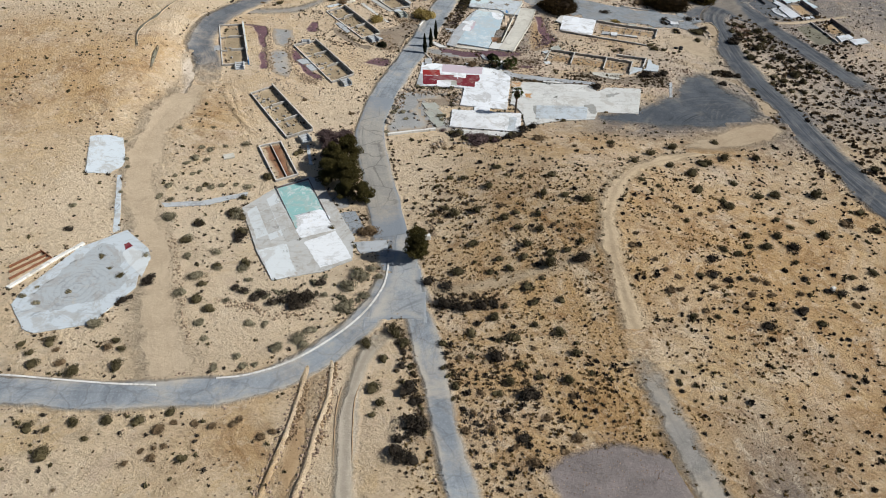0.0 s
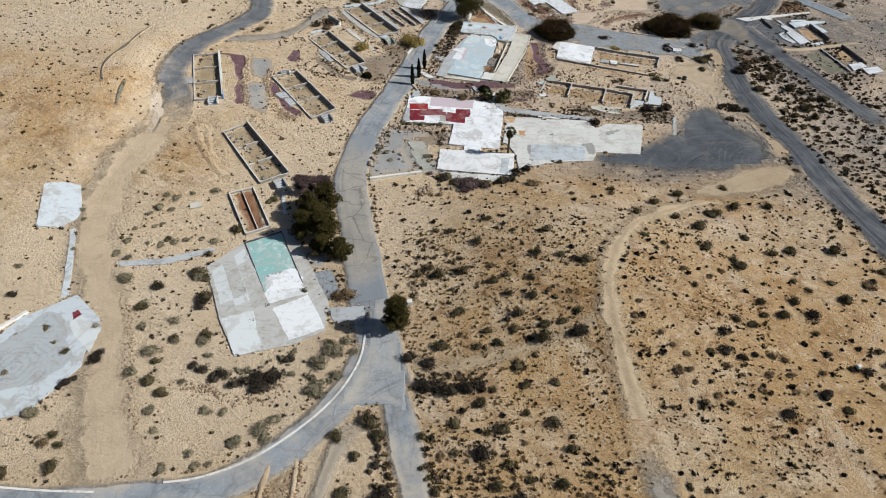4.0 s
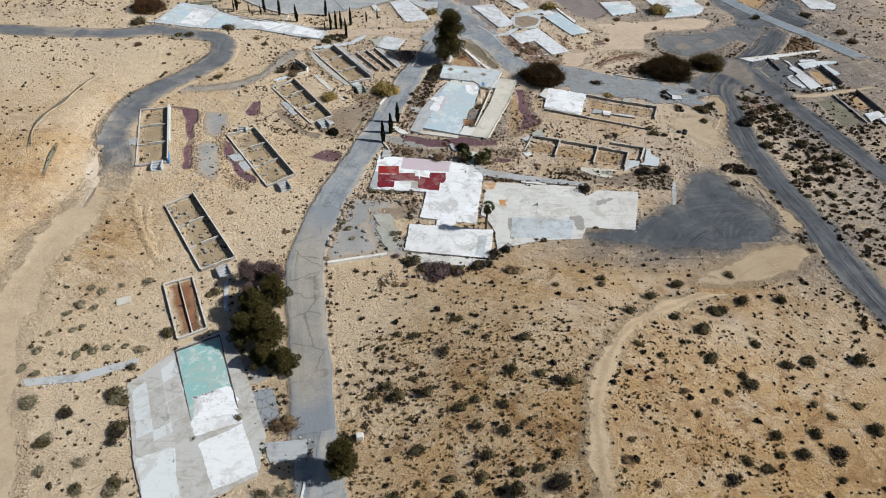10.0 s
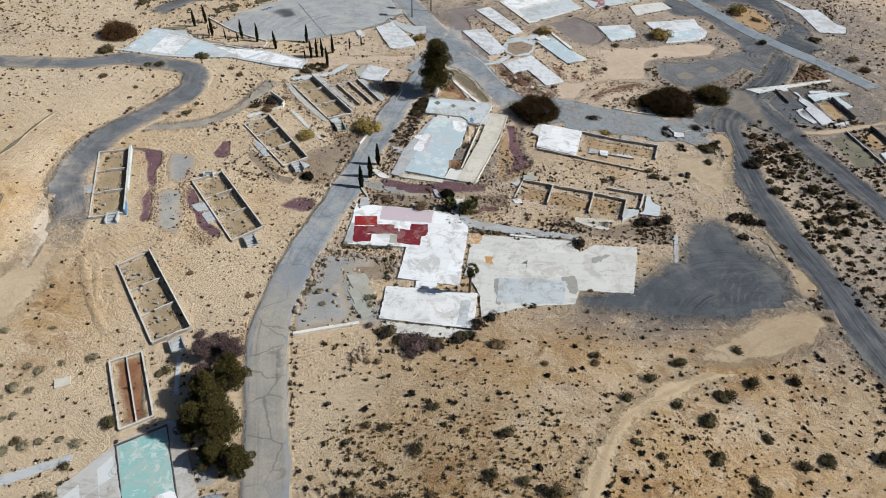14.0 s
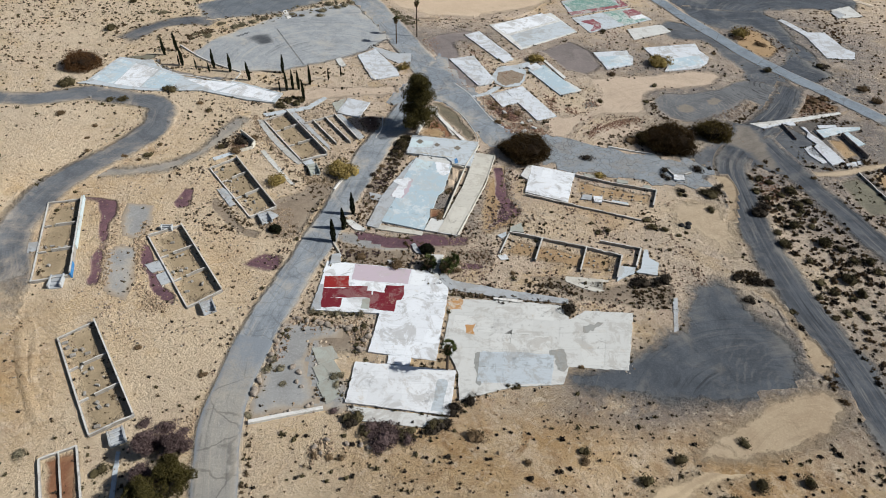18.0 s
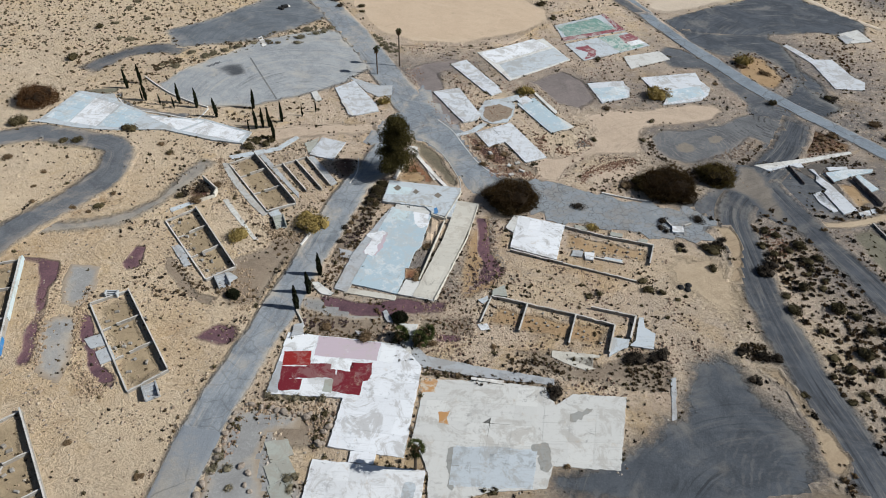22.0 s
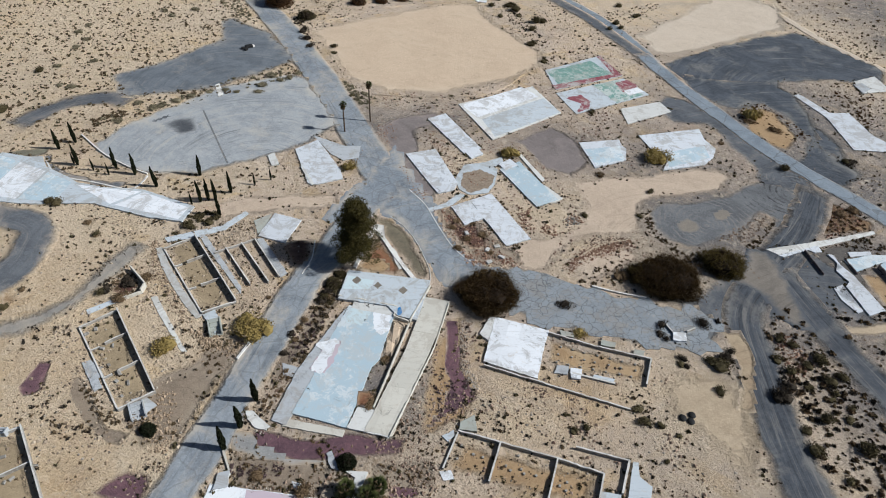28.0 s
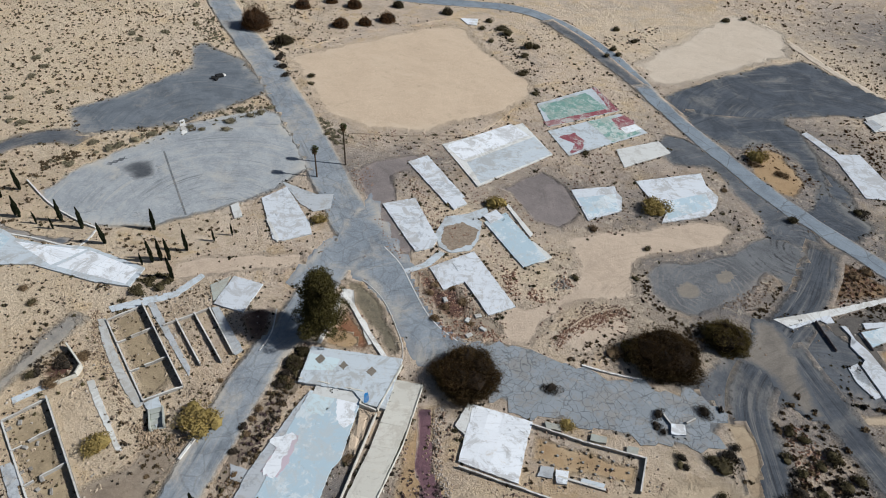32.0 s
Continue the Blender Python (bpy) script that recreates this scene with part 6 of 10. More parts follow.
# ---- plants ----
leaf_creosote = leafy("leaf_creosote", (0.052, 0.044, 0.024), (0.118, 0.097, 0.052))
leaf_sage = leafy("leaf_sage", (0.155, 0.14, 0.092), (0.28, 0.245, 0.168))
leaf_dark = leafy("leaf_dark", (0.028, 0.024, 0.020), (0.06, 0.048, 0.036))
leaf_dry = leafy("leaf_dry", (0.13, 0.09, 0.053), (0.21, 0.145, 0.085))
leaf_purple = leafy("leaf_purple", (0.10, 0.07, 0.07), (0.155, 0.11, 0.105))
leaf_yellow = leafy("leaf_yellow", (0.21, 0.155, 0.05), (0.33, 0.25, 0.095))
leaf_pine = leafy("leaf_pine", (0.028, 0.027, 0.012), (0.10, 0.083, 0.027))
leaf_cypress = leafy("leaf_cypress", (0.014, 0.018, 0.010), (0.026, 0.030, 0.016))
# near-black so that the shade inside a crown sits in the colour itself
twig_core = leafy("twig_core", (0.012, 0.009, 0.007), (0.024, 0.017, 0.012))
leaf_mesquite = leafy("leaf_mesquite", (0.012, 0.008, 0.005), (0.05, 0.031, 0.013))
leaf_palm = leafy("leaf_palm", (0.04, 0.05, 0.018), (0.075, 0.085, 0.03))
leaf_rust = leafy("leaf_rust", (0.085, 0.045, 0.022), (0.14, 0.075, 0.035))
leaf_tuft = leafy("leaf_tuft", (0.085, 0.062, 0.038), (0.14, 0.10, 0.06))
leaf_fringe = leafy("leaf_fringe", (0.05, 0.031, 0.013), (0.12, 0.077, 0.032))
leaf_olive = leafy("leaf_olive", (0.085, 0.065, 0.022), (0.15, 0.11, 0.038))
bark = plain("bark", (0.12, 0.09, 0.065), (0.07, 0.05, 0.036), 4.0, 0.95, 0.8)
twig = plain("twig", (0.17, 0.13, 0.10), (0.10, 0.075, 0.055), 5.0, 0.95, 0.5)
rng = np.random.default_rng(11)


def leaves(points, size, flat=0.0, aim=None, slim=0.5):
    """Vertices and faces of one leaf-shaped blade at each point, each with its own turn."""
    n = len(points)
    d = rng.normal(size=(n, 3))
    if aim is not None:
        d = aim + 0.55 * d
    d[:, 2] *= 1 - flat
    d /= np.linalg.norm(d, axis=1, keepdims=True)
    s = np.cross(d, rng.normal(size=(n, 3)))
    s /= np.maximum(np.linalg.norm(s, axis=1, keepdims=True), 1e-6)
    k = (size * rng.uniform(0.6, 1.4, n))[:, None]
    v = np.stack([points - d * k, points + s * k * slim, points + d * k, points - s * k * slim], 1).reshape(-1, 3)
    return v, np.arange(4 * n).reshape(-1, 4)


def dome(n, rx, ry, rz, lumps=5, hollow=0.35, lift=0.0, wide=0.45):
    """Points in the outer part of a lumpy half-round crown."""
    c = rng.normal(size=(lumps, 3)) * (wide * rx, wide * ry, 0.0) + (0, 0, 0)
    c[:, 2] = rng.uniform(0.1, 0.45, lumps) * rz
    r = rng.uniform(0.45, 0.75, lumps)
    pick = rng.integers(0, lumps, n)
    d = rng.normal(size=(n, 3))
    d /= np.linalg.norm(d, axis=1, keepdims=True)
    d[:, 2] = np.abs(d[:, 2]) * 1.0 - 0.12
    rad = rng.uniform(hollow, 1.0, n) ** 0.6 * r[pick] * (1 + 0.2 * np.clip(rng.normal(size=n), -1.2, 1.2))
    p = c[pick] + d * rad[:, None] * (rx, ry, rz)
    p[:, 2] = np.maximum(p[:, 2], 0.02 * rz) + lift
    return p


def rod(a, b, r0, r1, sides=5):
    """A tapering limb as vertices and faces."""
    a, b = np.array(a, float), np.array(b, float)
    d = (b - a) / np.linalg.norm(b - a)
    s = np.cross(d, (0.3, 0.9, 0.1))
    s /= np.linalg.norm(s)
    u = np.cross(d, s)
    ang = np.arange(sides) * 2 * math.pi / sides
    ring = np.cos(ang)[:, None] * s + np.sin(ang)[:, None] * u
    v = np.concatenate([a + ring * r0, b + ring * r1, [b + d * r1]])
    f = [(i, (i + 1) % sides, sides + (i + 1) % sides, sides + i) for i in range(sides)]
    f += [(sides + i, sides + (i + 1) % sides, 2 * sides) for i in range(sides)]
    return v, f


def joined(pieces):
    verts, faces, at = [], [], 0
    for v, f in pieces:
        verts.extend(map(tuple, np.asarray(v).tolist()))
        faces.extend(tuple(int(i) + at for i in q) for q in f)
        at += len(v)
    return verts, faces


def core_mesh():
    """A rough ball of 14 points: solid filling for the tangled twigs inside a bush."""
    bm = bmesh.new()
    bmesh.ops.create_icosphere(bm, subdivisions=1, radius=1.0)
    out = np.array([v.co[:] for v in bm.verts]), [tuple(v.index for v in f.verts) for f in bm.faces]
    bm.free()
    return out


CORE, CORE_FACES = core_mesh()


def shrub_mesh(name, mat, n, size, tall, lumps, stems=7):
    """A low desert shrub of radius 1: twigs fanning from the foot and many small leaf clumps."""
    v, f = leaves(dome(n, 1.0, 1.0, tall * 1.1, lumps + 2, 0.45, 0.0, 0.28), size)
    a = rng.uniform(0, 2 * math.pi, stems)
    limbs = [rod((0, 0, -0.05), (0.75 * math.cos(t), 0.75 * math.sin(t), tall * rng.uniform(0.5, 0.95)), 0.035, 0.012, 3) for t in a]
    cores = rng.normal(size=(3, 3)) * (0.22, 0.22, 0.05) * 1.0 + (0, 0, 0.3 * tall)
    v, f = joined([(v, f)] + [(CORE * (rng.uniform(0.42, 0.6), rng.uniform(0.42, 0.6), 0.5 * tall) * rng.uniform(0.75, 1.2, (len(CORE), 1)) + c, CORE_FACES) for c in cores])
    v = np.array(v)
    lv, lf = joined(limbs)
    me = raw_mesh(name, [*lv, *map(tuple, v.tolist())], lf + [tuple(int(i) + len(lv) for i in q) for q in f], [twig, mat])
    me.polygons.foreach_set("material_index", [0] * len(lf) + [1] * len(f))
    return me


KINDS = {
    "creosote": ("creosote_bush", leaf_creosote, 0.85, ["olive-green creosote bush on bare sand", "dark creosote bush with an open crown on sand"]),
    "sage": ("sage_bush", leaf_sage, 0.6, ["grey-green rounded sage bush on pale sand", "dusty sage bush growing low on sand"]),
    "dark": ("dead_bush", leaf_dark, 0.75, ["blackened dead bush on sandy soil", "dark leafless bush tangled with twigs"]),
    "dry": ("dry_bush", leaf_dry, 0.6, ["dry brown bush on sandy ground", "withered tan bush with bare twigs"]),
    "purple": ("dry_thicket", leaf_purple, 0.7, ["purplish-brown dry thicket of bare twigs", "leafless purplish thicket beside concrete"]),
    "yellow": ("yellow_bush", leaf_yellow, 0.9, ["yellow-brown feathery bush on sand", "golden dry bush with upright stems"]),
}
SHRUBS = {}
for kind, (name, mat, tall, labels) in KINDS.items():
    SHRUBS[kind] = [shrub_mesh(name, mat, 520 + 40 * k, 0.085, tall * (0.85 + 0.12 * k), 3 + k) for k in range(5)]


def split_shrub(me):
    """The stems and the foliage of a shrub mesh as two meshes."""
    co = [tuple(v.co) for v in me.vertices]
    out = []
    for k, name in enumerate(("stems", "foliage")):
        faces = [tuple(q.vertices) for q in me.polygons if q.material_index == k]
        used = sorted({i for f in faces for i in f})
        at = {i: j for j, i in enumerate(used)}
        out.append(raw_mesh(name, [co[i] for i in used], [tuple(at[i] for i in f) for f in faces], me.materials[k]))
    return out


SPLIT = {kind: [split_shrub(shrub_mesh(name, mat, 760 + 50 * k, 0.075, tall * (0.85 + 0.12 * k), 4 + k, 11)) for k in range(5)] for kind, (name, mat, tall, labels) in KINDS.items()}


def shrubs(kind, spots):
    """One bush for each (x, y, radius)."""
    name, mat, tall, labels = KINDS[kind]
    for x, y, r in spots:
        r *= 1.2 if kind == "yellow" else 0.86
        k = int(rng.integers(0, 5))
        place = Matrix.Translation((x, y, ground_z(x, y) - 0.03)) @ pose(0, 0, 0, 0, 0, rng.uniform(0, 360)) @ Matrix.Diagonal((r * rng.uniform(0.85, 1.2), r * rng.uniform(0.85, 1.2), r * rng.uniform(0.75, 1.0), 1))
        if r > 0.95 or kind == "purple":
            ob = new(name)
            for piece in SPLIT[kind][k]:
                new(piece.name.split(".")[0], piece).parent = ob
        else:
            ob = new(name, SHRUBS[kind][k])
        ob.matrix_basis = place
        tagged(ob, labels[0 if r < 1.1 else 1], "bush", name.replace("_", " ") + "es of the desert floor")


# the southern scrub, bush by bush
shrubs("sage", [(-58.7, 80.2, 0.8), (-43.5, 79.5, 1.5), (-49.9, 68.8, 0.7), (-47.9, 66.6, 0.5), (-45.8, 65.2, 0.8), (-51.2, 61.5, 0.7), (-54.3, 59.0, 0.9), (-45.3, 56.0, 1.5), (-56.7, 60.2, 0.7), (-55.6, 62.1, 0.5), (-43.8, 70.1, 0.7), (-39.2, 74.4, 1.1), (-33.2, 80.7, 1.7), (-34.0, 71.7, 1.0), (-33.0, 68.3, 1.0), (-29.0, 68.2, 1.2), (-35.5, 66.0, 1.4), (-37.9, 70.3, 0.9), (-36.6, 62.5, 1.0), (-32.1, 56.9, 0.8), (-29.7, 61.3, 0.7)])
shrubs("sage", [(-25.5, 57.2, 0.8), (-23.4, 57.1, 0.7), (-27.9, 65.8, 0.8), (-20.1, 60.5, 1.2), (-11.7, 66.8, 1.5), (-13.5, 64.5, 1.4), (-10.2, 68.5, 1.0), (-13.3, 60.5, 1.6), (-10.9, 62.7, 1.0), (-9.1, 66.6, 0.8), (-16.5, 62.9, 0.8), (-18.8, 54.8, 1.3), (-21.1, 53.0, 1.2), (-25.7, 51.4, 0.8), (-24.6, 49.8, 0.7), (-23.2, 50.1, 0.6), (-17.2, 55.9, 1.0), (-17.8, 53.4, 0.9), (-32.2, 56.9, 0.9), (-30.6, 54.3, 0.7), (-28.2, 49.4, 0.8), (-25.7, 57.2, 0.8)])
shrubs("dark", [(-56.9, 74.7, 1.0), (-57.6, 77.8, 0.4), (-41.7, 64.5, 1.3), (-43.4, 60.6, 0.9), (-43.9, 59.7, 0.6), (-31.2, 75.5, 1.2), (-38.4, 77.7, 1.0), (-29.3, 63.8, 0.9), (-27.6, 63.3, 0.9), (-26.0, 62.0, 1.0), (-24.9, 62.6, 0.9), (-23.3, 61.1, 1.0), (-22.1, 61.6, 1.0), (-20.0, 60.5, 1.3), (-18.9, 62.1, 1.3), (-17.4, 65.2, 1.0), (-20.3, 61.4, 1.5), (-19.2, 62.6, 1.1)])
shrubs("creosote", [(-39.2, 73.8, 1.0), (-33.8, 61.1, 1.2), (-31.5, 59.5, 1.1), (-34.1, 64.4, 0.8), (-32.4, 80.2, 0.9), (-49.4, 52.8, 0.9), (-49.7, 49.0, 1.3), (-44.5, 48.2, 1.4), (-39.8, 49.0, 1.3), (-41.4, 53.2, 0.7), (-40.2, 51.9, 0.7), (-51.0, 50.6, 0.7), (-52.6, 52.0, 0.7), (-41.2, 40.9, 0.9), (-37.8, 41.2, 1.0), (-34.2, 41.3, 1.0), (-31.2, 42.7, 0.8), (-43.8, 39.8, 0.6), (-42.8, 36.7, 1.2), (-45.9, 40.2, 0.9), (-39.1, 38.9, 0.6), (-27.8, 36.8, 0.9)])
shrubs("dry", [(-42.1, 52.1, 1.0), (-46.7, 49.2, 0.9), (-48.0, 51.3, 0.6), (-31.5, 40.4, 1.0), (-30.3, 41.4, 0.6), (-32.6, 37.6, 0.6), (-31.3, 38.0, 0.5), (-30.3, 38.3, 0.6), (-27.9, 41.3, 0.7), (-25.7, 41.0, 0.7), (-20.1, 39.8, 0.7), (-18.9, 40.5, 0.7), (-23.7, 41.4, 0.7), (-22.9, 42.1, 0.6), (-31.1, 36.7, 0.7), (-33.7, 36.0, 0.6), (-11.2, 77.1, 1.7), (-12.7, 77.1, 1.1)])
shrubs("creosote", [(-9.7, 53.6, 1.3), (-6.1, 55.5, 1.5), (-4.8, 53.9, 1.2), (-7.3, 51.2, 0.9), (0.1, 53.8, 0.7), (1.0, 48.7, 0.5), (1.6, 47.0, 0.9), (1.5, 45.3, 0.5), (-8.2, 46.8, 1.3), (-7.2, 44.6, 0.8), (-8.0, 42.9, 0.6), (0.2, 49.9, 0.5), (0.6, 53.6, 0.5), (1.1, 91.2, 0.7), (3.4, 90.7, 0.8), (-1.0, 88.9, 0.7), (7.6, 87.3, 1.0), (9.4, 93.2, 0.9), (13.0, 89.4, 0.7), (18.0, 88.6, 1.2)])
shrubs("dark", [(-3.9, 46.4, 1.6), (-4.9, 50.2, 0.8), (-4.9, 52.3, 0.7), (-2.9, 41.9, 1.9), (-2.3, 41.2, 1.2), (-4.9, 37.9, 1.4), (-3.3, 37.3, 1.3), (-4.8, 39.7, 0.9), (-3.0, 44.8, 1.1), (6.7, 51.5, 1.5), (10.1, 45.8, 1.6), (11.2, 45.8, 0.9), (9.5, 40.1, 1.1), (-2.0, 65.3, 1.1), (0.6, 64.3, 1.3), (0.9, 60.6, 1.6), (-0.1, 61.1, 1.2), (3.1, 60.0, 1.5), (5.2, 60.2, 1.4), (6.8, 60.8, 1.0)])
shrubs("creosote", [(16.0, 83.0, 1.0), (19.2, 82.1, 0.8), (22.6, 80.8, 1.2), (0.4, 82.1, 0.9), (1.7, 80.6, 1.3), (5.3, 80.7, 1.2), (-1.5, 80.7, 0.8), (9.5, 78.0, 0.9), (11.3, 79.1, 0.8), (14.7, 78.1, 0.8), (14.7, 74.6, 0.9), (11.5, 75.3, 0.9), (4.8, 72.8, 1.1), (12.4, 71.7, 1.0), (15.7, 69.7, 1.0), (18.0, 70.0, 0.8), (20.3, 68.4, 1.2), (11.8, 69.1, 0.8), (8.2, 69.1, 0.8), (9.6, 67.0, 0.8), (6.7, 66.7, 0.8), (2.4, 67.0, 1.2)])
shrubs("creosote", [(8.5, 60.1, 0.6), (11.8, 63.5, 1.0), (14.1, 64.9, 0.6), (12.4, 60.7, 0.9), (16.0, 61.0, 0.8), (6.9, 58.1, 0.9), (15.4, 67.4, 1.5), (12.3, 56.8, 0.6), (3.9, 55.4, 1.0), (7.0, 58.3, 0.9), (9.3, 54.6, 1.1), (3.8, 51.6, 0.6), (9.7, 50.3, 0.7), (12.4, 56.8, 0.5), (15.3, 55.3, 1.0), (16.9, 52.2, 0.9), (8.4, 47.7, 0.9), (6.9, 46.0, 0.7), (11.9, 48.5, 0.7), (15.5, 48.0, 1.0), (18.6, 49.1, 0.6)])
shrubs("dry", [(15.8, 45.8, 0.7), (18.2, 46.7, 0.7), (7.8, 42.8, 0.8), (12.3, 42.6, 0.7), (15.5, 40.0, 0.9), (11.4, 41.3, 0.4), (10.3, 37.0, 1.0), (2.3, 51.5, 0.6), (11.7, 52.9, 0.5), (4.8, 46.2, 0.6), (3.7, 43.4, 0.6), (2.3, 49.1, 0.5), (5.8, 41.2, 0.7), (8.3, 39.0, 0.6), (13.7, 38.4, 0.7), (2.8, 41.0, 0.8), (16.9, 75.4, 0.7), (9.4, 81.3, 0.7)])
shrubs("creosote", [(42.6, 91.4, 1.5), (35.3, 85.7, 0.7), (42.0, 86.0, 1.3), (45.3, 83.5, 0.9), (46.0, 82.0, 1.2), (52.3, 86.0, 1.0), (55.6, 86.7, 1.3), (62.8, 87.4, 1.3), (37.5, 77.0, 0.7), (49.2, 89.4, 1.0), (45.7, 95.9, 1.0), (47.1, 95.8, 1.0), (53.2, 79.9, 0.7), (58.8, 80.1, 0.8), (46.4, 75.0, 0.8), (51.5, 75.7, 1.0), (48.7, 72.7, 1.2), (45.9, 72.4, 0.7), (41.6, 71.4, 0.9), (43.7, 70.5, 1.1), (36.4, 65.8, 0.7), (59.4, 76.7, 1.2)])
shrubs("dark", [(53.2, 73.2, 1.4), (39.1, 69.0, 1.2), (38.4, 66.0, 1.2), (20.1, 67.9, 1.5), (19.0, 68.0, 1.0), (21.2, 81.1, 0.9), (51.9, 66.4, 0.8), (40.4, 65.0, 1.0), (42.1, 65.7, 0.7), (49.0, 60.1, 1.2), (54.4, 64.2, 1.0), (56.2, 63.9, 1.0), (43.2, 57.2, 1.2), (59.8, 65.1, 0.9), (45.8, 82.5, 1.0)])
shrubs("dry", [(64.4, 80.0, 1.3), (44.4, 65.6, 0.9), (45.8, 65.1, 0.7), (31.4, 62.7, 0.9), (32.9, 62.8, 0.7), (37.8, 63.6, 0.7), (43.0, 62.6, 0.8), (35.5, 59.4, 0.7), (41.2, 60.3, 0.8), (50.0, 63.3, 0.7), (45.7, 62.8, 0.8), (57.3, 61.8, 0.9), (45.4, 60.3, 0.6), (27.8, 70.8, 0.8), (28.7, 73.1, 0.6), (30.5, 68.2, 0.7), (33.2, 65.2, 0.7), (31.7, 66.4, 0.6), (36.7, 80.1, 0.8), (40.2, 79.1, 0.8), (42.5, 80.6, 0.8), (33.2, 61.1, 0.6)])
shrubs("creosote", [(68.6, 78.7, 1.2), (68.5, 83.2, 1.0), (77.7, 96.5, 1.2), (63.1, 68.4, 0.9), (32.8, 87.4, 0.8), (39.4, 93.6, 0.9), (33.5, 58.2, 0.7), (36.8, 58.4, 0.6), (50.8, 58.1, 0.8), (59.2, 67.3, 0.8), (54.7, 78.1, 0.7), (52.0, 69.8, 0.6), (20.4, 71.6, 0.7), (46.1, 95.4, 1.4), (50.8, 98.0, 1.3), (56.7, 98.6, 1.2), (42.1, 100.9, 1.3), (37.1, 97.9, 1.1), (50.9, 103.9, 1.0), (33.2, 94.2, 1.1), (30.9, 101.7, 0.9)])
# bushes between the ruins
shrubs("sage", [(-46.1, 87.3, 1.0), (-46.9, 84.2, 0.9), (-44.6, 83.6, 0.9), (-43.3, 79.0, 1.4), (-44.0, 98.7, 0.9), (-42.1, 98.2, 1.0), (-42.2, 95.3, 0.9), (-44.1, 95.5, 1.3), (-45.4, 94.0, 0.8), (-49.4, 104.4, 0.8), (-43.5, 105.3, 0.6), (-39.9, 99.8, 0.8), (-36.7, 100.7, 1.0), (-33.3, 88.5, 0.9), (-35.4, 88.7, 0.7), (-39.0, 87.7, 1.0), (-37.6, 88.2, 0.8), (-41.2, 86.8, 0.8), (-43.1, 87.1, 0.6), (-46.0, 90.2, 0.6), (-43.3, 91.0, 0.7), (-42.4, 91.8, 0.6), (-57.0, 98.0, 0.6), (-55.3, 93.4, 0.7), (-54.3, 91.4, 0.6), (-53.1, 84.6, 0.6), (-36.3, 62.6, 1.0), (-35.7, 66.3, 1.1), (-32.2, 57.0, 0.8)])
shrubs("creosote", [(-33.7, 81.1, 1.6), (-31.4, 76.3, 1.3), (-38.2, 78.0, 1.2), (-26.3, 99.3, 1.1), (-30.5, 91.4, 1.3), (-33.2, 85.4, 0.8), (-40.2, 88.3, 0.8), (-49.9, 69.2, 0.7), (-47.8, 66.7, 0.5), (-45.6, 65.3, 0.8), (-33.8, 61.4, 0.9), (-39.1, 73.9, 1.0), (-32.9, 68.4, 0.8), (-28.9, 69.0, 1.0), (-13.3, 65.0, 1.1), (-12.5, 67.9, 1.0), (-23.6, 72.0, 0.6), (-22.3, 69.6, 0.5), (-22.0, 75.0, 0.7), (-17.6, 78.0, 0.7)])
shrubs("dark", [(-41.6, 64.4, 1.0), (-41.4, 65.5, 0.9), (-43.7, 60.5, 0.7), (-42.7, 61.3, 0.6), (-31.2, 75.7, 1.2), (-31.3, 74.3, 0.9), (-17.5, 65.2, 0.7), (-25.2, 62.6, 0.8), (-23.0, 61.4, 0.8), (-19.8, 60.8, 1.0), (-19.1, 62.2, 1.2), (-20.9, 62.6, 1.0)])
shrubs("dark", [(2.5, 106.7, 1.3), (2.2, 106.3, 1.0), (15.2, 108.9, 1.0), (13.3, 105.6, 1.1), (12.5, 105.1, 0.9), (33.0, 126.9, 1.4), (32.5, 126.0, 1.0), (45.2, 133.1, 1.5), (44.0, 132.7, 1.0), (49.0, 133.9, 1.5), (47.6, 132.8, 1.2), (61.0, 134.7, 1.2), (63.6, 133.8, 1.5), (65.7, 133.7, 1.2), (61.0, 129.5, 1.1), (71.0, 152.3, 2.0), (72.7, 154.1, 1.7)])
shrubs("purple", [(6.6, 103.9, 1.8), (6.1, 102.6, 1.2), (7.8, 104.9, 1.2), (9.5, 103.8, 1.2), (-0.2, 108.3, 0.7), (-20.5, 105.2, 1.5), (-22.5, 103.8, 1.3), (-20.7, 103.2, 1.3), (-18.4, 104.8, 1.0), (-23.6, 105.7, 0.9), (-18.6, 103.7, 1.0)])
shrubs("dry", [(17.9, 104.0, 1.4), (30.6, 100.3, 0.9), (23.9, 100.0, 0.7), (-1.8, 101.8, 0.7), (0.1, 101.5, 0.7), (1.6, 101.4, 0.6), (22.1, 120.4, 0.5), (25.1, 120.5, 0.6), (32.8, 115.8, 0.6), (13.0, 148.6, 1.6), (16.0, 135.0, 0.9), (19.7, 129.4, 0.7), (24.8, 134.8, 0.7), (6.4, 135.7, 1.7), (0.2, 137.6, 1.3), (14.4, 156.2, 1.0), (-28.5, 117.3, 0.7), (-18.7, 113.4, 0.6), (-18.2, 113.4, 0.6)])
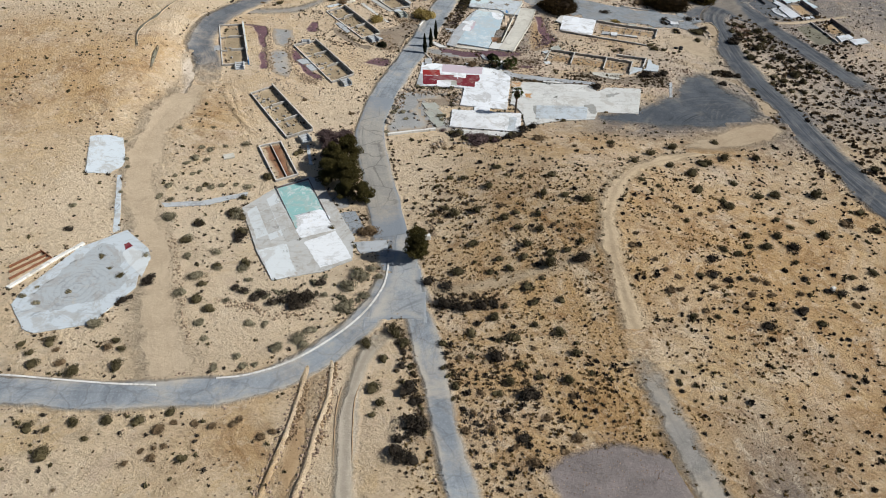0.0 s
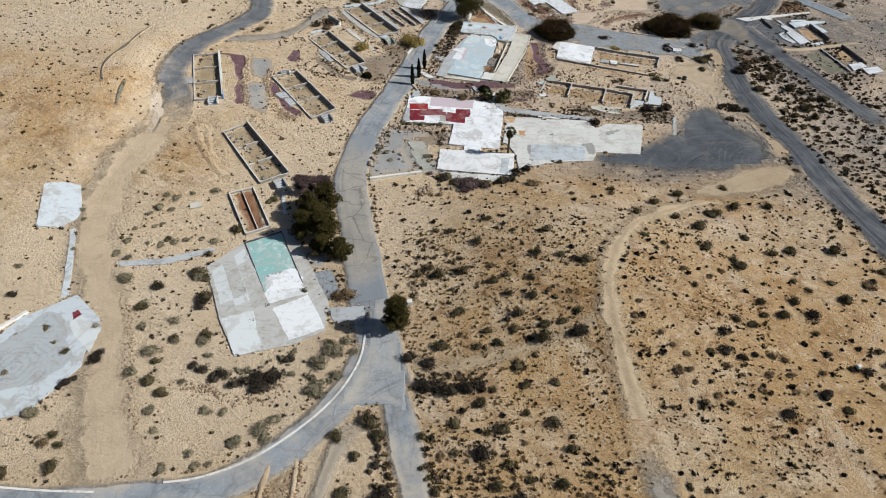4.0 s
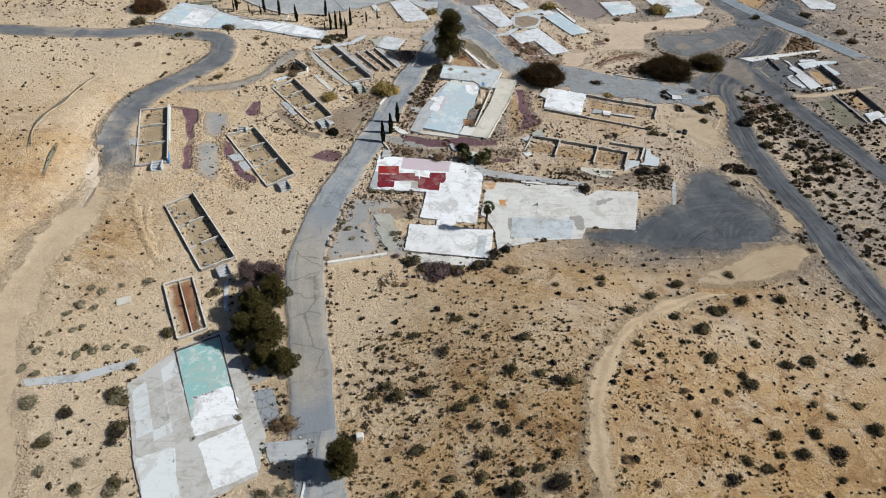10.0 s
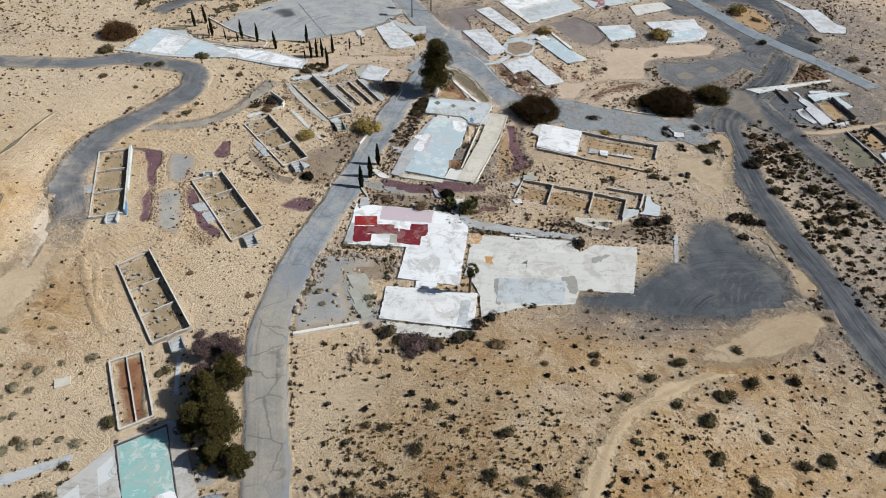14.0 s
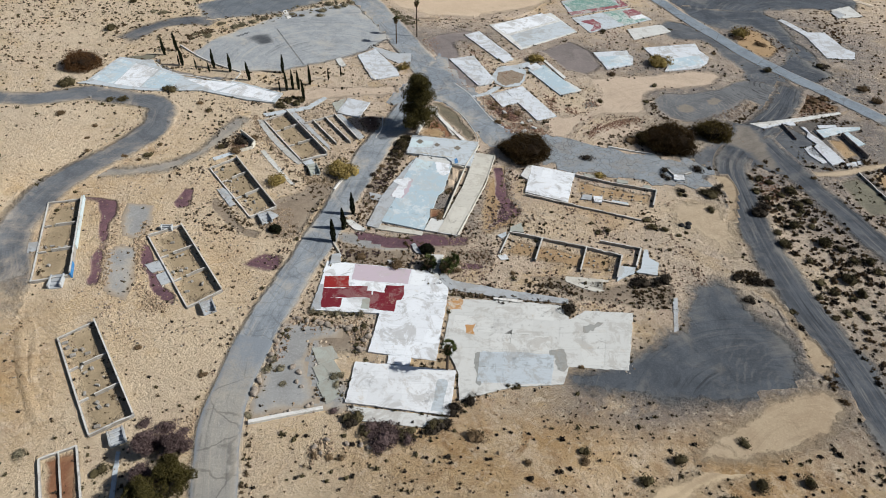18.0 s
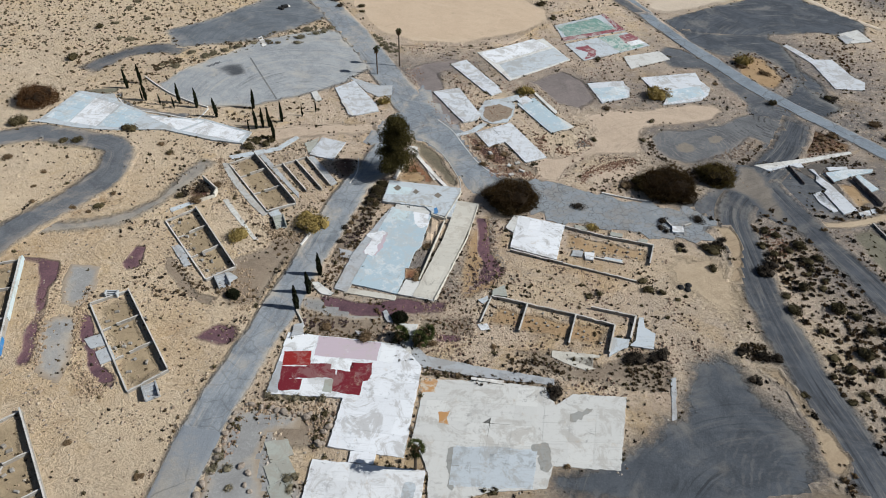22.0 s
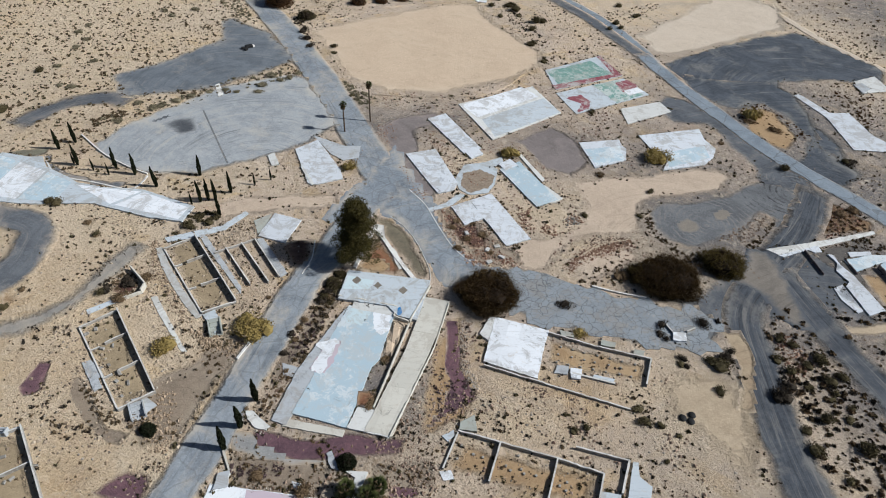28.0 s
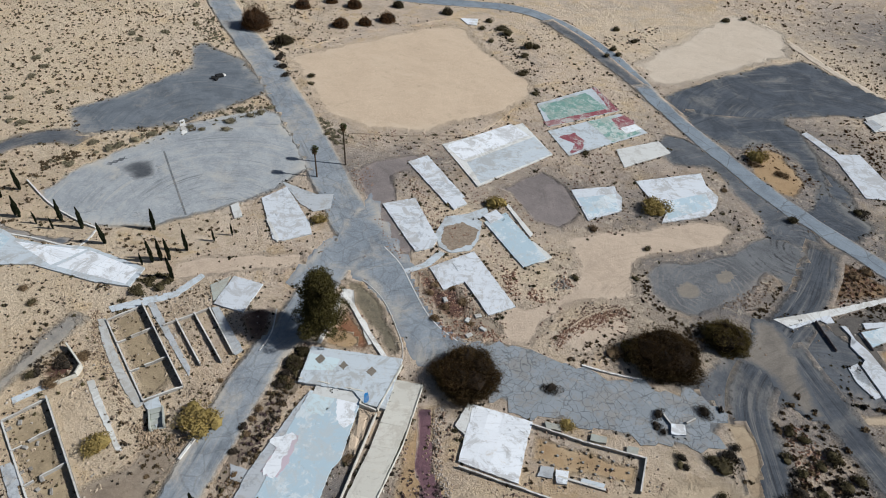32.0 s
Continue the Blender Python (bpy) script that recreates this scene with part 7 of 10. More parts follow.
shrubs("creosote", [(64.1, 157.6, 2.0), (62.8, 158.2, 1.5), (58.1, 157.5, 0.8), (62.4, 152.7, 1.2), (40.6, 145.7, 0.8), (42.1, 146.1, 0.9), (50.3, 147.3, 1.3), (49.8, 149.3, 1.0), (52.5, 146.8, 0.9), (51.8, 141.4, 0.6), (54.5, 145.3, 0.6), (67.1, 127.3, 0.8), (72.4, 143.6, 1.9), (75.8, 148.6, 1.5), (72.3, 146.8, 1.2), (79.4, 143.9, 1.9), (81.7, 142.4, 1.1), (74.9, 139.5, 1.0), (79.4, 155.3, 1.5), (79.7, 159.2, 1.9), (81.7, 156.0, 1.3)])
shrubs("creosote", [(77.3, 158.2, 1.2), (75.1, 163.2, 1.3), (76.7, 162.0, 1.2), (73.1, 159.4, 1.0), (74.2, 156.9, 1.1), (76.0, 153.9, 1.0), (79.2, 148.7, 0.9), (79.2, 153.2, 1.0), (82.5, 139.4, 1.1), (84.8, 139.4, 1.4), (79.2, 134.9, 1.7), (79.8, 131.8, 1.3), (84.9, 137.1, 1.0), (75.3, 131.8, 1.1), (74.3, 134.1, 1.1), (72.5, 130.6, 0.8), (78.1, 130.5, 0.8), (75.4, 127.6, 0.9), (73.0, 126.4, 0.9), (78.0, 126.6, 0.9), (80.4, 150.7, 0.8), (78.3, 152.1, 0.9)])
# bushes round the northern floors
shrubs("creosote", [(-67.1, 184.6, 2.0), (-53.6, 179.6, 1.7), (-55.7, 179.2, 1.3), (-45.0, 184.8, 1.5), (-46.2, 185.1, 1.3), (-21.0, 181.3, 1.7), (-18.2, 182.8, 1.5), (-29.5, 165.3, 1.2), (-69.2, 214.1, 1.7), (-70.5, 232.2, 1.5), (-35.3, 177.7, 1.0), (-41.6, 160.6, 1.1), (56.5, 230.9, 1.3), (110.7, 216.3, 1.3), (59.6, 192.6, 0.9), (48.9, 191.9, 0.9), (63.6, 200.6, 0.9), (95.4, 212.1, 1.6)])
shrubs("dry", [(-40.8, 164.4, 0.8), (-42.8, 159.1, 0.7), (-45.7, 159.7, 0.9), (-54.5, 164.7, 0.7), (-62.7, 172.2, 1.2), (-54.8, 168.9, 0.9), (-52.7, 160.4, 0.8), (-37.8, 180.5, 1.0), (-35.3, 177.7, 1.0), (-24.0, 168.9, 1.2), (-26.2, 164.3, 1.5), (52.9, 176.0, 1.9), (97.6, 236.0, 2.3), (95.2, 232.5, 1.8), (99.6, 228.9, 1.5), (103.5, 198.1, 1.7), (100.2, 196.6, 1.5), (116.0, 203.7, 1.8), (116.1, 197.7, 1.8), (84.5, 221.5, 1.0), (54.2, 205.0, 1.3)])
shrubs("yellow", [(-5.6, 159.3, 2.2), (-17.0, 155.3, 1.2), (36.0, 209.9, 1.9), (3.9, 201.2, 1.4), (67.0, 212.6, 2.5), (96.4, 234.4, 2.1), (68.0, 212.9, 2.1)])
shrubs("dark", [(-28.9, 165.6, 1.1), (-26.0, 167.2, 1.4), (-26.9, 168.4, 0.9), (4.7, 170.4, 1.2), (4.1, 168.5, 1.2), (3.7, 166.7, 1.0), (0.2, 160.0, 0.9), (-0.1, 156.2, 0.8), (111.3, 215.6, 1.4), (112.1, 216.6, 1.5), (-14.1, 257.8, 1.7), (-15.9, 262.4, 1.5), (-12.6, 253.7, 1.4)])
shrubs("dry", [(-23.8, 168.8, 0.9), (-4.6, 166.6, 0.6), (0.7, 153.3, 0.7), (-9.6, 152.3, 0.5), (4.6, 167.5, 0.8), (1.6, 162.6, 0.9), (1.2, 161.0, 0.8), (1.0, 158.9, 0.8), (25.0, 180.7, 1.1), (26.7, 183.0, 1.2), (29.4, 184.5, 1.2), (27.6, 187.4, 1.0), (24.8, 187.7, 1.0), (24.0, 185.8, 1.1), (30.6, 180.0, 1.1)])
shrubs("sage", [(-55.0, 270.1, 1.4), (-52.2, 267.3, 1.4), (-47.5, 272.6, 1.3), (-45.8, 292.2, 1.6), (-67.8, 244.7, 1.2), (-71.1, 253.2, 1.3), (-70.4, 257.8, 1.3), (-67.4, 249.4, 1.4), (-67.5, 234.6, 1.4), (-60.7, 238.0, 1.2), (-60.2, 225.3, 1.3), (-63.1, 225.7, 1.1), (-40.0, 218.0, 1.4), (-38.4, 219.1, 1.4), (-36.0, 221.4, 1.3), (-43.9, 219.6, 1.3), (-44.7, 212.0, 1.2), (-19.6, 230.6, 1.6), (-18.5, 235.5, 1.4), (-16.2, 233.5, 1.4), (-14.3, 235.0, 1.4), (-12.5, 237.7, 1.3), (-19.9, 227.6, 1.3), (-27.2, 227.7, 1.3), (-24.7, 226.9, 1.2), (-30.1, 226.3, 1.1), (-33.7, 223.8, 1.1)])
shrubs("creosote", [(-6.7, 254.2, 1.3), (-6.1, 250.2, 1.0), (45.5, 266.8, 2.0), (48.0, 256.3, 1.5), (38.1, 285.9, 1.2), (41.3, 295.6, 2.4), (43.1, 292.2, 2.1), (48.7, 283.9, 2.0), (50.7, 284.4, 2.0), (47.1, 277.6, 1.5), (44.0, 288.4, 1.1), (36.0, 295.0, 1.6), (38.3, 300.8, 1.6), (1.0, 228.8, 0.8), (13.8, 230.5, 0.7), (23.7, 232.2, 0.7), (77.3, 303.3, 1.8), (70.7, 283.0, 1.2), (73.6, 287.8, 1.6), (74.5, 284.5, 1.4), (81.0, 295.0, 1.6), (116.3, 317.7, 1.8), (123.1, 320.4, 1.4)])


shrubs("yellow", [(43.7, 162.9, 1.1)])
shrubs("yellow", [(-6.1, 161.2, 1.7), (-4.0, 160.5, 1.6), (-6.7, 159.4, 1.3), (-17.1, 155.8, 1.5)])
shrubs("dark", [(57.1, 165.2, 1.1), (56.3, 163.4, 0.9), (57.2, 162.5, 0.8), (63.8, 166.1, 1.3), (65.2, 159.0, 1.4), (66.4, 160.4, 1.0), (63.9, 158.6, 1.1), (58.6, 158.6, 0.9), (58.9, 157.1, 0.8), (42.2, 168.6, 1.3)])
# bushes of the garden terrace
shrubs("sage", [(-5.8, 125.4, 0.75), (-4.3, 125.5, 0.9), (-3.2, 125.3, 0.7), (-2.0, 125.3, 0.8), (-1.0, 125.1, 0.75), (-1.0, 113.7, 0.9), (-0.2, 114.0, 0.7), (-0.4, 112.5, 0.8), (-7.7, 112.2, 0.75), (-8.4, 114.8, 0.9), (-11.2, 107.3, 0.7), (-10.2, 114.6, 0.8), (-9.8, 116.3, 0.75), (1.5, 125.2, 0.9)])
shrubs("creosote", [(1.7, 107.2, 1.0), (2.9, 107.2, 1.2), (9.6, 105.0, 0.9), (8.8, 104.4, 1.0), (12.7, 106.0, 1.2), (13.6, 106.3, 0.9), (4.2, 105.0, 1.0)])
shrubs("purple", [(6.6, 105.6, 1.6), (5.4, 104.8, 1.3), (4.8, 105.6, 1.1), (7.1, 103.9, 1.6), (5.8, 103.3, 1.3)])
shrubs("dark", [(15.3, 109.0, 1.3), (15.1, 108.1, 1.0), (14.3, 106.6, 0.9), (17.3, 109.8, 1.3)])


def tree_holder(name, x, y, label, category, group=""):
    ob = new(name)
    ob.matrix_basis = pose(x, y, ground_z(x, y) - 0.05)
    return tagged(ob, label, category, group)


def grown(holder, name, pieces, mat):
    v, f = joined(pieces)
    ob = new(name, raw_mesh(name, v, f, mat))
    ob.parent = holder
    return ob


def pine(x, y, tall, wide, label, mat=None, bare=0.0, limbs=34, lean=0.0):
    """A pine: bent trunk, tiers of limbs, and a ragged crown of needle clumps with gaps."""
    holder = tree_holder("pine_tree", x, y, label, "tree", "pines")
    top = np.array((rng.uniform(-0.5, 0.5) + lean, rng.uniform(-0.5, 0.5), tall))
    bits = [rod((0, 0, -0.2), top * 0.5, 0.03 * tall, 0.02 * tall, 7), rod(top * 0.5, top * 0.97, 0.02 * tall, 0.006 * tall, 6)]
    clumps = []
    for k in range(limbs):
        h = rng.uniform(0.12, 0.97)
        reach = wide * (1.1 - 0.8 * h) * rng.uniform(0.35, 1.15)
        a = rng.uniform(0, 2 * math.pi)
        foot = top * h
        tip = foot + np.array((math.cos(a) * reach, math.sin(a) * reach, reach * rng.uniform(0.1, 0.45)))
        bits.append(rod(foot, tip, 0.009 * tall, 0.003 * tall, 4))
        m = int(300 * (1 - bare))
        for q, spread in ((0.95, 0.36), (0.6, 0.3)):
            c = foot + (tip - foot) * q
            d = rng.normal(size=(m, 3))
            d *= rng.uniform(0.35, 1.0, (m, 1)) ** 0.5 / np.linalg.norm(d, axis=1, keepdims=True)
            clumps.append(c + d * (wide * spread * 0.85, wide * spread * 0.85, wide * spread * 0.6))
    grown(holder, "trunk", bits, bark)
    p = np.concatenate(clumps)
    p = p[p[:, 2] > 0.25]
    grown(holder, "crown", [leaves(p, 0.018 * wide + 0.105, slim=0.24)], mat or leaf_pine)
    return holder


def round_tree(name, x, y, r, tall, mat, label, n=6000):
    """A round thicket tree: many stems from the ground and a dense crown of fine upright twigs."""
    holder = tree_holder(name, x, y, label, "tree", "round thicket trees")
    bits = []
    for k in range(12):
        a = rng.uniform(0, 2 * math.pi)
        d = rng.uniform(0.3, 0.85) * r
        bits.append(rod((0.2 * math.cos(a), 0.2 * math.sin(a), -0.1), (d * math.cos(a), d * math.sin(a), tall * rng.uniform(0.5, 0.85)), 0.09, 0.02, 5))
    grown(holder, "trunk", bits, bark)
    n = int(n * 2.4)
    d = rng.normal(size=(n, 3))
    d[:, 2] = np.abs(d[:, 2]) - 0.3
    d /= np.linalg.norm(d, axis=1, keepdims=True)
    bulge = np.array([noise.noise(Vector((q[0] * 1.6 + x, q[1] * 1.6 + y, q[2] * 1.6))) + 0.6 * noise.noise(Vector((q[0] * 6 + x, q[1] * 6, q[2] * 6 + y))) for q in d])
    p = d * (r * 1.18 * (1 + 0.3 * bulge) * rng.uniform(0.3, 1.0, n) ** 0.4)[:, None] * (1, 1, tall / (r * 1.2)) + (0, 0, 0.14 * tall)
    p[:, 2] = np.maximum(p[:, 2], 0.05)
    out = p * (1, 1, 0.6) / np.maximum(np.linalg.norm(p, axis=1, keepdims=True), 1e-6) + (0, 0, 0.7)
    crown = grown(holder, "crown", [leaves(p, 0.012 * r + 0.085, aim=out * 0.5, slim=0.3)], mat)
    # near-black balls in the crown, painted as the shade between its inner twigs
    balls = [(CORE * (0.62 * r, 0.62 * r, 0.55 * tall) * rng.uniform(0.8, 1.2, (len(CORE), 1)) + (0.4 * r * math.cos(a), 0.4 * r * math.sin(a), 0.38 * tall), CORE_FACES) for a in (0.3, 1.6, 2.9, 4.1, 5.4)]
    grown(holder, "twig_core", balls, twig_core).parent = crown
    if r < 2.4:
        return holder
    m = n // 3
    d = d[:m] * (1, 1, 1.1)
    q = d * (r * 1.18 * (1 + 0.3 * bulge[:m]) * (0.9 + 0.28 * rng.uniform(0, 1, m) ** 2))[:, None] * (1, 1, tall / (r * 1.2)) + (0, 0, 0.16 * tall)
    q = q[q[:, 2] > 0.1 * tall]
    fringe = grown(holder, "fringe", [leaves(q, 0.012 * r + 0.1, aim=0.9 * q / np.linalg.norm(q, axis=1, keepdims=True), slim=0.16)], leaf_fringe if mat is leaf_mesquite else mat)
    fringe.parent = crown
    return holder


def cypress_meshes(k):
    tall = 1.0
    h = rng.uniform(0.04, 1.0, 1300)
    rad = 0.088 * np.minimum(1.0, (1.02 - h) * 2.2) ** 0.8 * np.minimum(1, 0.45 + h * 3) * rng.uniform(0.6, 1.15, 1300) * (1 + 0.15 * np.sin(h * 17 + k))
    a = rng.uniform(0, 2 * math.pi, 1300)
    p = np.stack([rad * np.cos(a) + 0.03 * np.sin(h * 4 + k), rad * np.sin(a), h * tall], 1)
    v, f = leaves(p, 0.042, aim=np.tile((0.0, 0.0, 1.6), (1300, 1)))
    t = rod((0, 0, -0.05), (0.01, 0, 0.75), 0.02, 0.006, 6)
    tv, tf = joined([t])
    return raw_mesh("trunk", tv, tf, bark), raw_mesh("crown", *joined([(v, f)]), leaf_cypress)


CYPRESS = [cypress_meshes(k) for k in range(4)]


def cypress(x, y, tall, label="slim dark green Italian cypress in a row", fat=1.0):
    holder = tree_holder("cypress_tree", x, y, label, "tree", "cypresses along the roads")
    k = int(rng.integers(0, 4))
    for name, me in zip(("trunk", "crown"), CYPRESS[k]):
        ob = new(name, me)
        ob.parent = holder
        ob.matrix_basis = pose(0, 0, 0, 0, 0, rng.uniform(0, 360)) @ Matrix.Diagonal((0.66 * tall * fat, 0.66 * tall * fat, 0.88 * tall, 1))
    return holder


def palm(x, y, tall, trunk, crown, label, skirt=0.0):
    """A fan palm: ringed trunk, a head of folded fan leaves, dead leaves hanging under it."""
    holder = tree_holder("fan_palm", x, y, label, "palm tree", "fan palms")
    bits, n = [], 10
    for k in range(n):
        z0, z1 = tall * k / n - (0.1 if k == 0 else 0), tall * (k + 1) / n
        bits.append(rod((0.03 * k * trunk, 0, z0), (0.03 * (k + 1) * trunk, 0, z1), trunk * (1.25 - 0.3 * k / n), trunk * (1.0 - 0.3 * k / n), 8))
    grown(holder, "trunk", bits, bark)
    fans = []
    for k in range(34):
        a = k * 2.4 + rng.uniform(-0.3, 0.3)
        e = rng.uniform(-0.5, 1.3)
        d = np.array((math.cos(a) * math.cos(e), math.sin(a) * math.cos(e), math.sin(e)))
        s = np.array((-math.sin(a), math.cos(a), 0))
        root = np.array((0.3 * trunk, 0, tall))
        hub = root + d * crown * 0.5
        fans.append(rod(root, hub, 0.02, 0.012, 3))
        for j in np.linspace(-1, 1, 11):
            tip = hub + (d * math.cos(j * 1.2) + s * math.sin(j * 1.2)) * crown * 0.55 - np.array((0, 0, crown * 0.12))
            w = s * 0.028 * crown + np.array((0, 0, 0.02 * crown))
            m = (hub + tip) / 2
            fans.append((np.array([hub, m + w, tip, m - w]), [(0, 1, 2, 3)]))
    crown_ob = grown(holder, "crown", fans, leaf_palm)
    if skirt:
        m = 160
        a = rng.uniform(0, 2 * math.pi, m)
        z = tall - rng.uniform(0.0, skirt, m)
        p = np.stack([np.cos(a) * trunk * 1.7, np.sin(a) * trunk * 1.7, z], 1)
        grown(holder, "dead_leaves", [leaves(p, 0.35, aim=np.stack([np.cos(a) * 0.3, np.sin(a) * 0.3, -1.2 + 0 * a], 1))], leaf_dry).parent = crown_ob
    return holder


for x, y, tall, wide, label in [
    (-16.5, 90.2, 4.9, 2.7, "large dark green pine beside the pool deck"),
    (-18.6, 93.2, 4.2, 2.3, "dark green pine crowding the pool deck"),
    (-19.5, 90.8, 4.4, 2.4, "dark green pine crowding the pool deck"),
    (-19.5, 94.8, 4.6, 2.4, "dark green pine crowding the pool deck"),
    (-16.0, 86.7, 3.4, 1.9, "low green pine with drooping limbs by the pool deck"),
    (-13.4, 86.0, 3.2, 1.8, "low spreading green pine beside the concrete pad"),
    (-16.9, 97.9, 4.6, 2.4, "dark green pine with a broken crown by the road"),
]:
    pine(x, y, tall, wide, label)
pine(-3.4, 71.0, 5.4, 2.2, "small green pine at the road edge", limbs=44)
pine(7.2, 176.2, 11.2, 4.3, "tall dense dark green pine on the triangular island", limbs=85, lean=1.4)
for x, y, tall in [(-20.6, 97.6, 3.2), (-21.6, 101.9, 3.4), (-18.2, 102.0, 3.2)]:
    pine(x, y, tall, 2.0, "half-dead pine with purplish bare twigs", leaf_purple, 0.55)
round_tree("mesquite_tree", 29.8, 169.9, 4.1, 3.0, leaf_mesquite, "huge round dark brown mesquite by the cracked lot", 12000)
round_tree("mesquite_tree", 60.4, 175.1, 4.5, 3.2, leaf_mesquite, "huge round dark brown mesquite beside the road", 13000)
round_tree("mesquite_tree", 71.3, 179.5, 3.0, 2.8, leaf_olive, "olive-brown mesquite with thin foliage", 6500)
round_tree("mesquite_tree", 55.8, 176.1, 2.0, 1.8, leaf_olive, "low olive-brown mesquite with thin foliage", 3500)
for x, y in [(-67.9, 194.0)]:
    round_tree("tamarisk_tree", x, y, 3.3, 2.8, leaf_rust, "dark rust-brown round tamarisk on sand")
for x, y in [(-26.2, 281.0)]:
    round_tree("tamarisk_tree", x, y, 3.4, 5.0, leaf_rust, "rust-brown tamarisk beside the avenue")
for x, y, r in [(-4.1, 286.8, 2.8), (2.4, 289.9, 2.3), (8.3, 293.9, 3.0), (-16.8, 298.4, 2.8), (-2.2, 302.4, 2.8), (-9.3, 304.5, 2.1)]:
    round_tree("tamarisk_tree", x, y, r * 0.7, r * 0.8, leaf_rust, "round brown tamarisk north of the sandy field", 3000)
for x, y, r in [(25.6, 304.3, 1.5), (-16.3, 272.6, 1.6), (10.6, 306.0, 1.5), (-17.2, 272.0, 2.0)]:
    round_tree("green_tree", x, y, r, r * 1.1, leaf_creosote, "small green round tree beside the northern road", 2200)
for x, y, r in [(4.9, 170.3, 1.6), (3.9, 167.4, 1.0), (5.9, 172.5, 1.1)]:
    round_tree("hedge_tree", x, y, r * 0.7, r * 0.6, leaf_creosote, "clipped dark green hedge bush beside the road", 2200)
for x, y, r in [(10.9, 139.7, 1.4), (-14.7, 142.8, 1.2)]:
    round_tree("yucca_thicket", x, y, r * 0.7, r * 0.8, leaf_cypress, "dark green shrub tree on the garden slope", 2600)
for x, y in [(-4.7, 141.0), (-3.4, 144.1), (-2.3, 148.2)]:
    cypress(x, y, 5.2, "slim dark cypress beside the cracked road", 1.15)
for x, y in [(-52.0, 201.2), (-50.1, 203.9), (-46.4, 196.5), (-39.2, 196.3), (-35.1, 194.8), (-30.2, 191.5), (-23.4, 195.8)]:
    cypress(x, y, 5.0, "slim dark cypress standing by the car park")
for x, y in [(-21.2, 188.1), (-19.9, 188.7), (-18.7, 188.9), (-17.0, 184.9), (-16.6, 191.3)]:
    cypress(x, y, 5.2, "slim dark cypress in a tight row on sand", 0.85)
for x, y in [(-12.9, 194.1), (-10.3, 195.8), (-22.5, 187.3), (-47.2, 196.8), (-42.9, 195.1), (-39.7, 194.1)]:
    cypress(x, y, 3.0, "thin dying cypress with sparse dark foliage", 0.8)
for x, y in [(14.3, 115.1)]:
    palm(x, y, 4.8, 0.19, 1.3, "short fan palm beside the hall floor", 1.0)
for x, y in [(6.2, 218.5)]:
    palm(x, y, 8.6, 0.15, 0.85, "very tall thin fan palm beside the avenue", 0.8)
for x, y in [(1.3, 213.8)]:
    palm(x, y, 6.2, 0.15, 0.95, "tall thin fan palm at the car park corner", 0.8)
for x, y in [(11.1, 135.7), (14.8, 136.3), (13.8, 134.9)]:
    palm(x, y, 1.2, 0.3, 1.6, "collapsed dead palm with hanging brown leaves", 1.0)


# ---- floors in panels, copings and fittings ----
asphalt_seam = painted("asphalt_seam", (0.15, 0.16, 0.17), (0.22, 0.23, 0.24), 0.05, 0.4)
kerb("seam_strip", [(-29.4, 218.3), (-24.5, 209.2), (-19.5, 200.0)], 0.35, 0.075, "dark expansion joint across the car park", asphalt_seam)
lot("field_drive", [(-19.4, 187.7), (-13.6, 190.8), (-7.4, 192.0), (-1.1, 193.2), (3.0, 194.6), (4.0, 189.7), (-1.2, 187.6), (-6.5, 186.8), (-12.3, 185.2), (-16.6, 184.0)], sand_rose, "smooth rosy sand drive beside the hut floor", 0.03)
lot("garden_bed", [(-5.3, 178.1), (-2.6, 180.7), (0.3, 180.2), (0.6, 176.4), (-0.2, 173.5), (-2.6, 174.0)], soil_maroon, "dark purplish soil bed beside the bay walls", 0.06)
kerb("kerb", [(0.45, 180.2), (0.6, 175.8), (-0.4, 172.2)], 0.16, 0.2, "thin white kerb of the dark soil bed")
asphalt_piece = painted("asphalt_piece", (0.27, 0.298, 0.325), (0.20, 0.218, 0.238), 0.0, 0.4, 0.9, None, 0.6)
plaza_grey = painted("plaza_grey", (0.40, 0.435, 0.46), (0.32, 0.335, 0.35), 0.0, 0.3, 0.9, (-50.7, 62.6) + (7.0,))
stone_inlay = plain("stone_inlay", (0.16, 0.14, 0.12), (0.25, 0.22, 0.18), 5.0)
rubber = plain("rubber", (0.012, 0.012, 0.013), (0.02, 0.02, 0.02), 6.0, 0.7)
rust = plain("rust", (0.25, 0.11, 0.06), (0.16, 0.07, 0.04), 6.0, 0.9)
paint_blue = painted("paint_blue", (0.03, 0.20, 0.48), UNDER, -0.12, 0.1)
paint_palesky = painted("paint_palesky", (0.55, 0.66, 0.70), UNDER, 0.0, 0.2)
paint_maroon = painted("paint_maroon", (0.26, 0.07, 0.09), (0.50, 0.50, 0.48), 0.04, 0.2)
panels(court, [(15.9, 128.5), (30.8, 127.4), (28.7, 118.4), (14.5, 119.2)], 5, 3, 0.205, concrete_tan)
panels(court, [(31.1, 124.7), (41.7, 125.8), (39.2, 115.7), (29.6, 116.5)], 3, 3, 0.205, concrete_tan)
panels(court, [(18.9, 118.3), (29.4, 117.8), (28.2, 113.0), (18.3, 113.1)], 3, 2, 0.215, concrete_blue)
panels(hall, [(8.3, 131.0), (14.3, 130.5), (12.7, 116.9), (3.5, 118.2)], 4, 5, 0.362, concrete_white)
panels(terrace, [(1.9, 116.0), (11.0, 114.9), (10.4, 108.4), (1.4, 109.8)], 4, 3, 0.405, terrace_white)
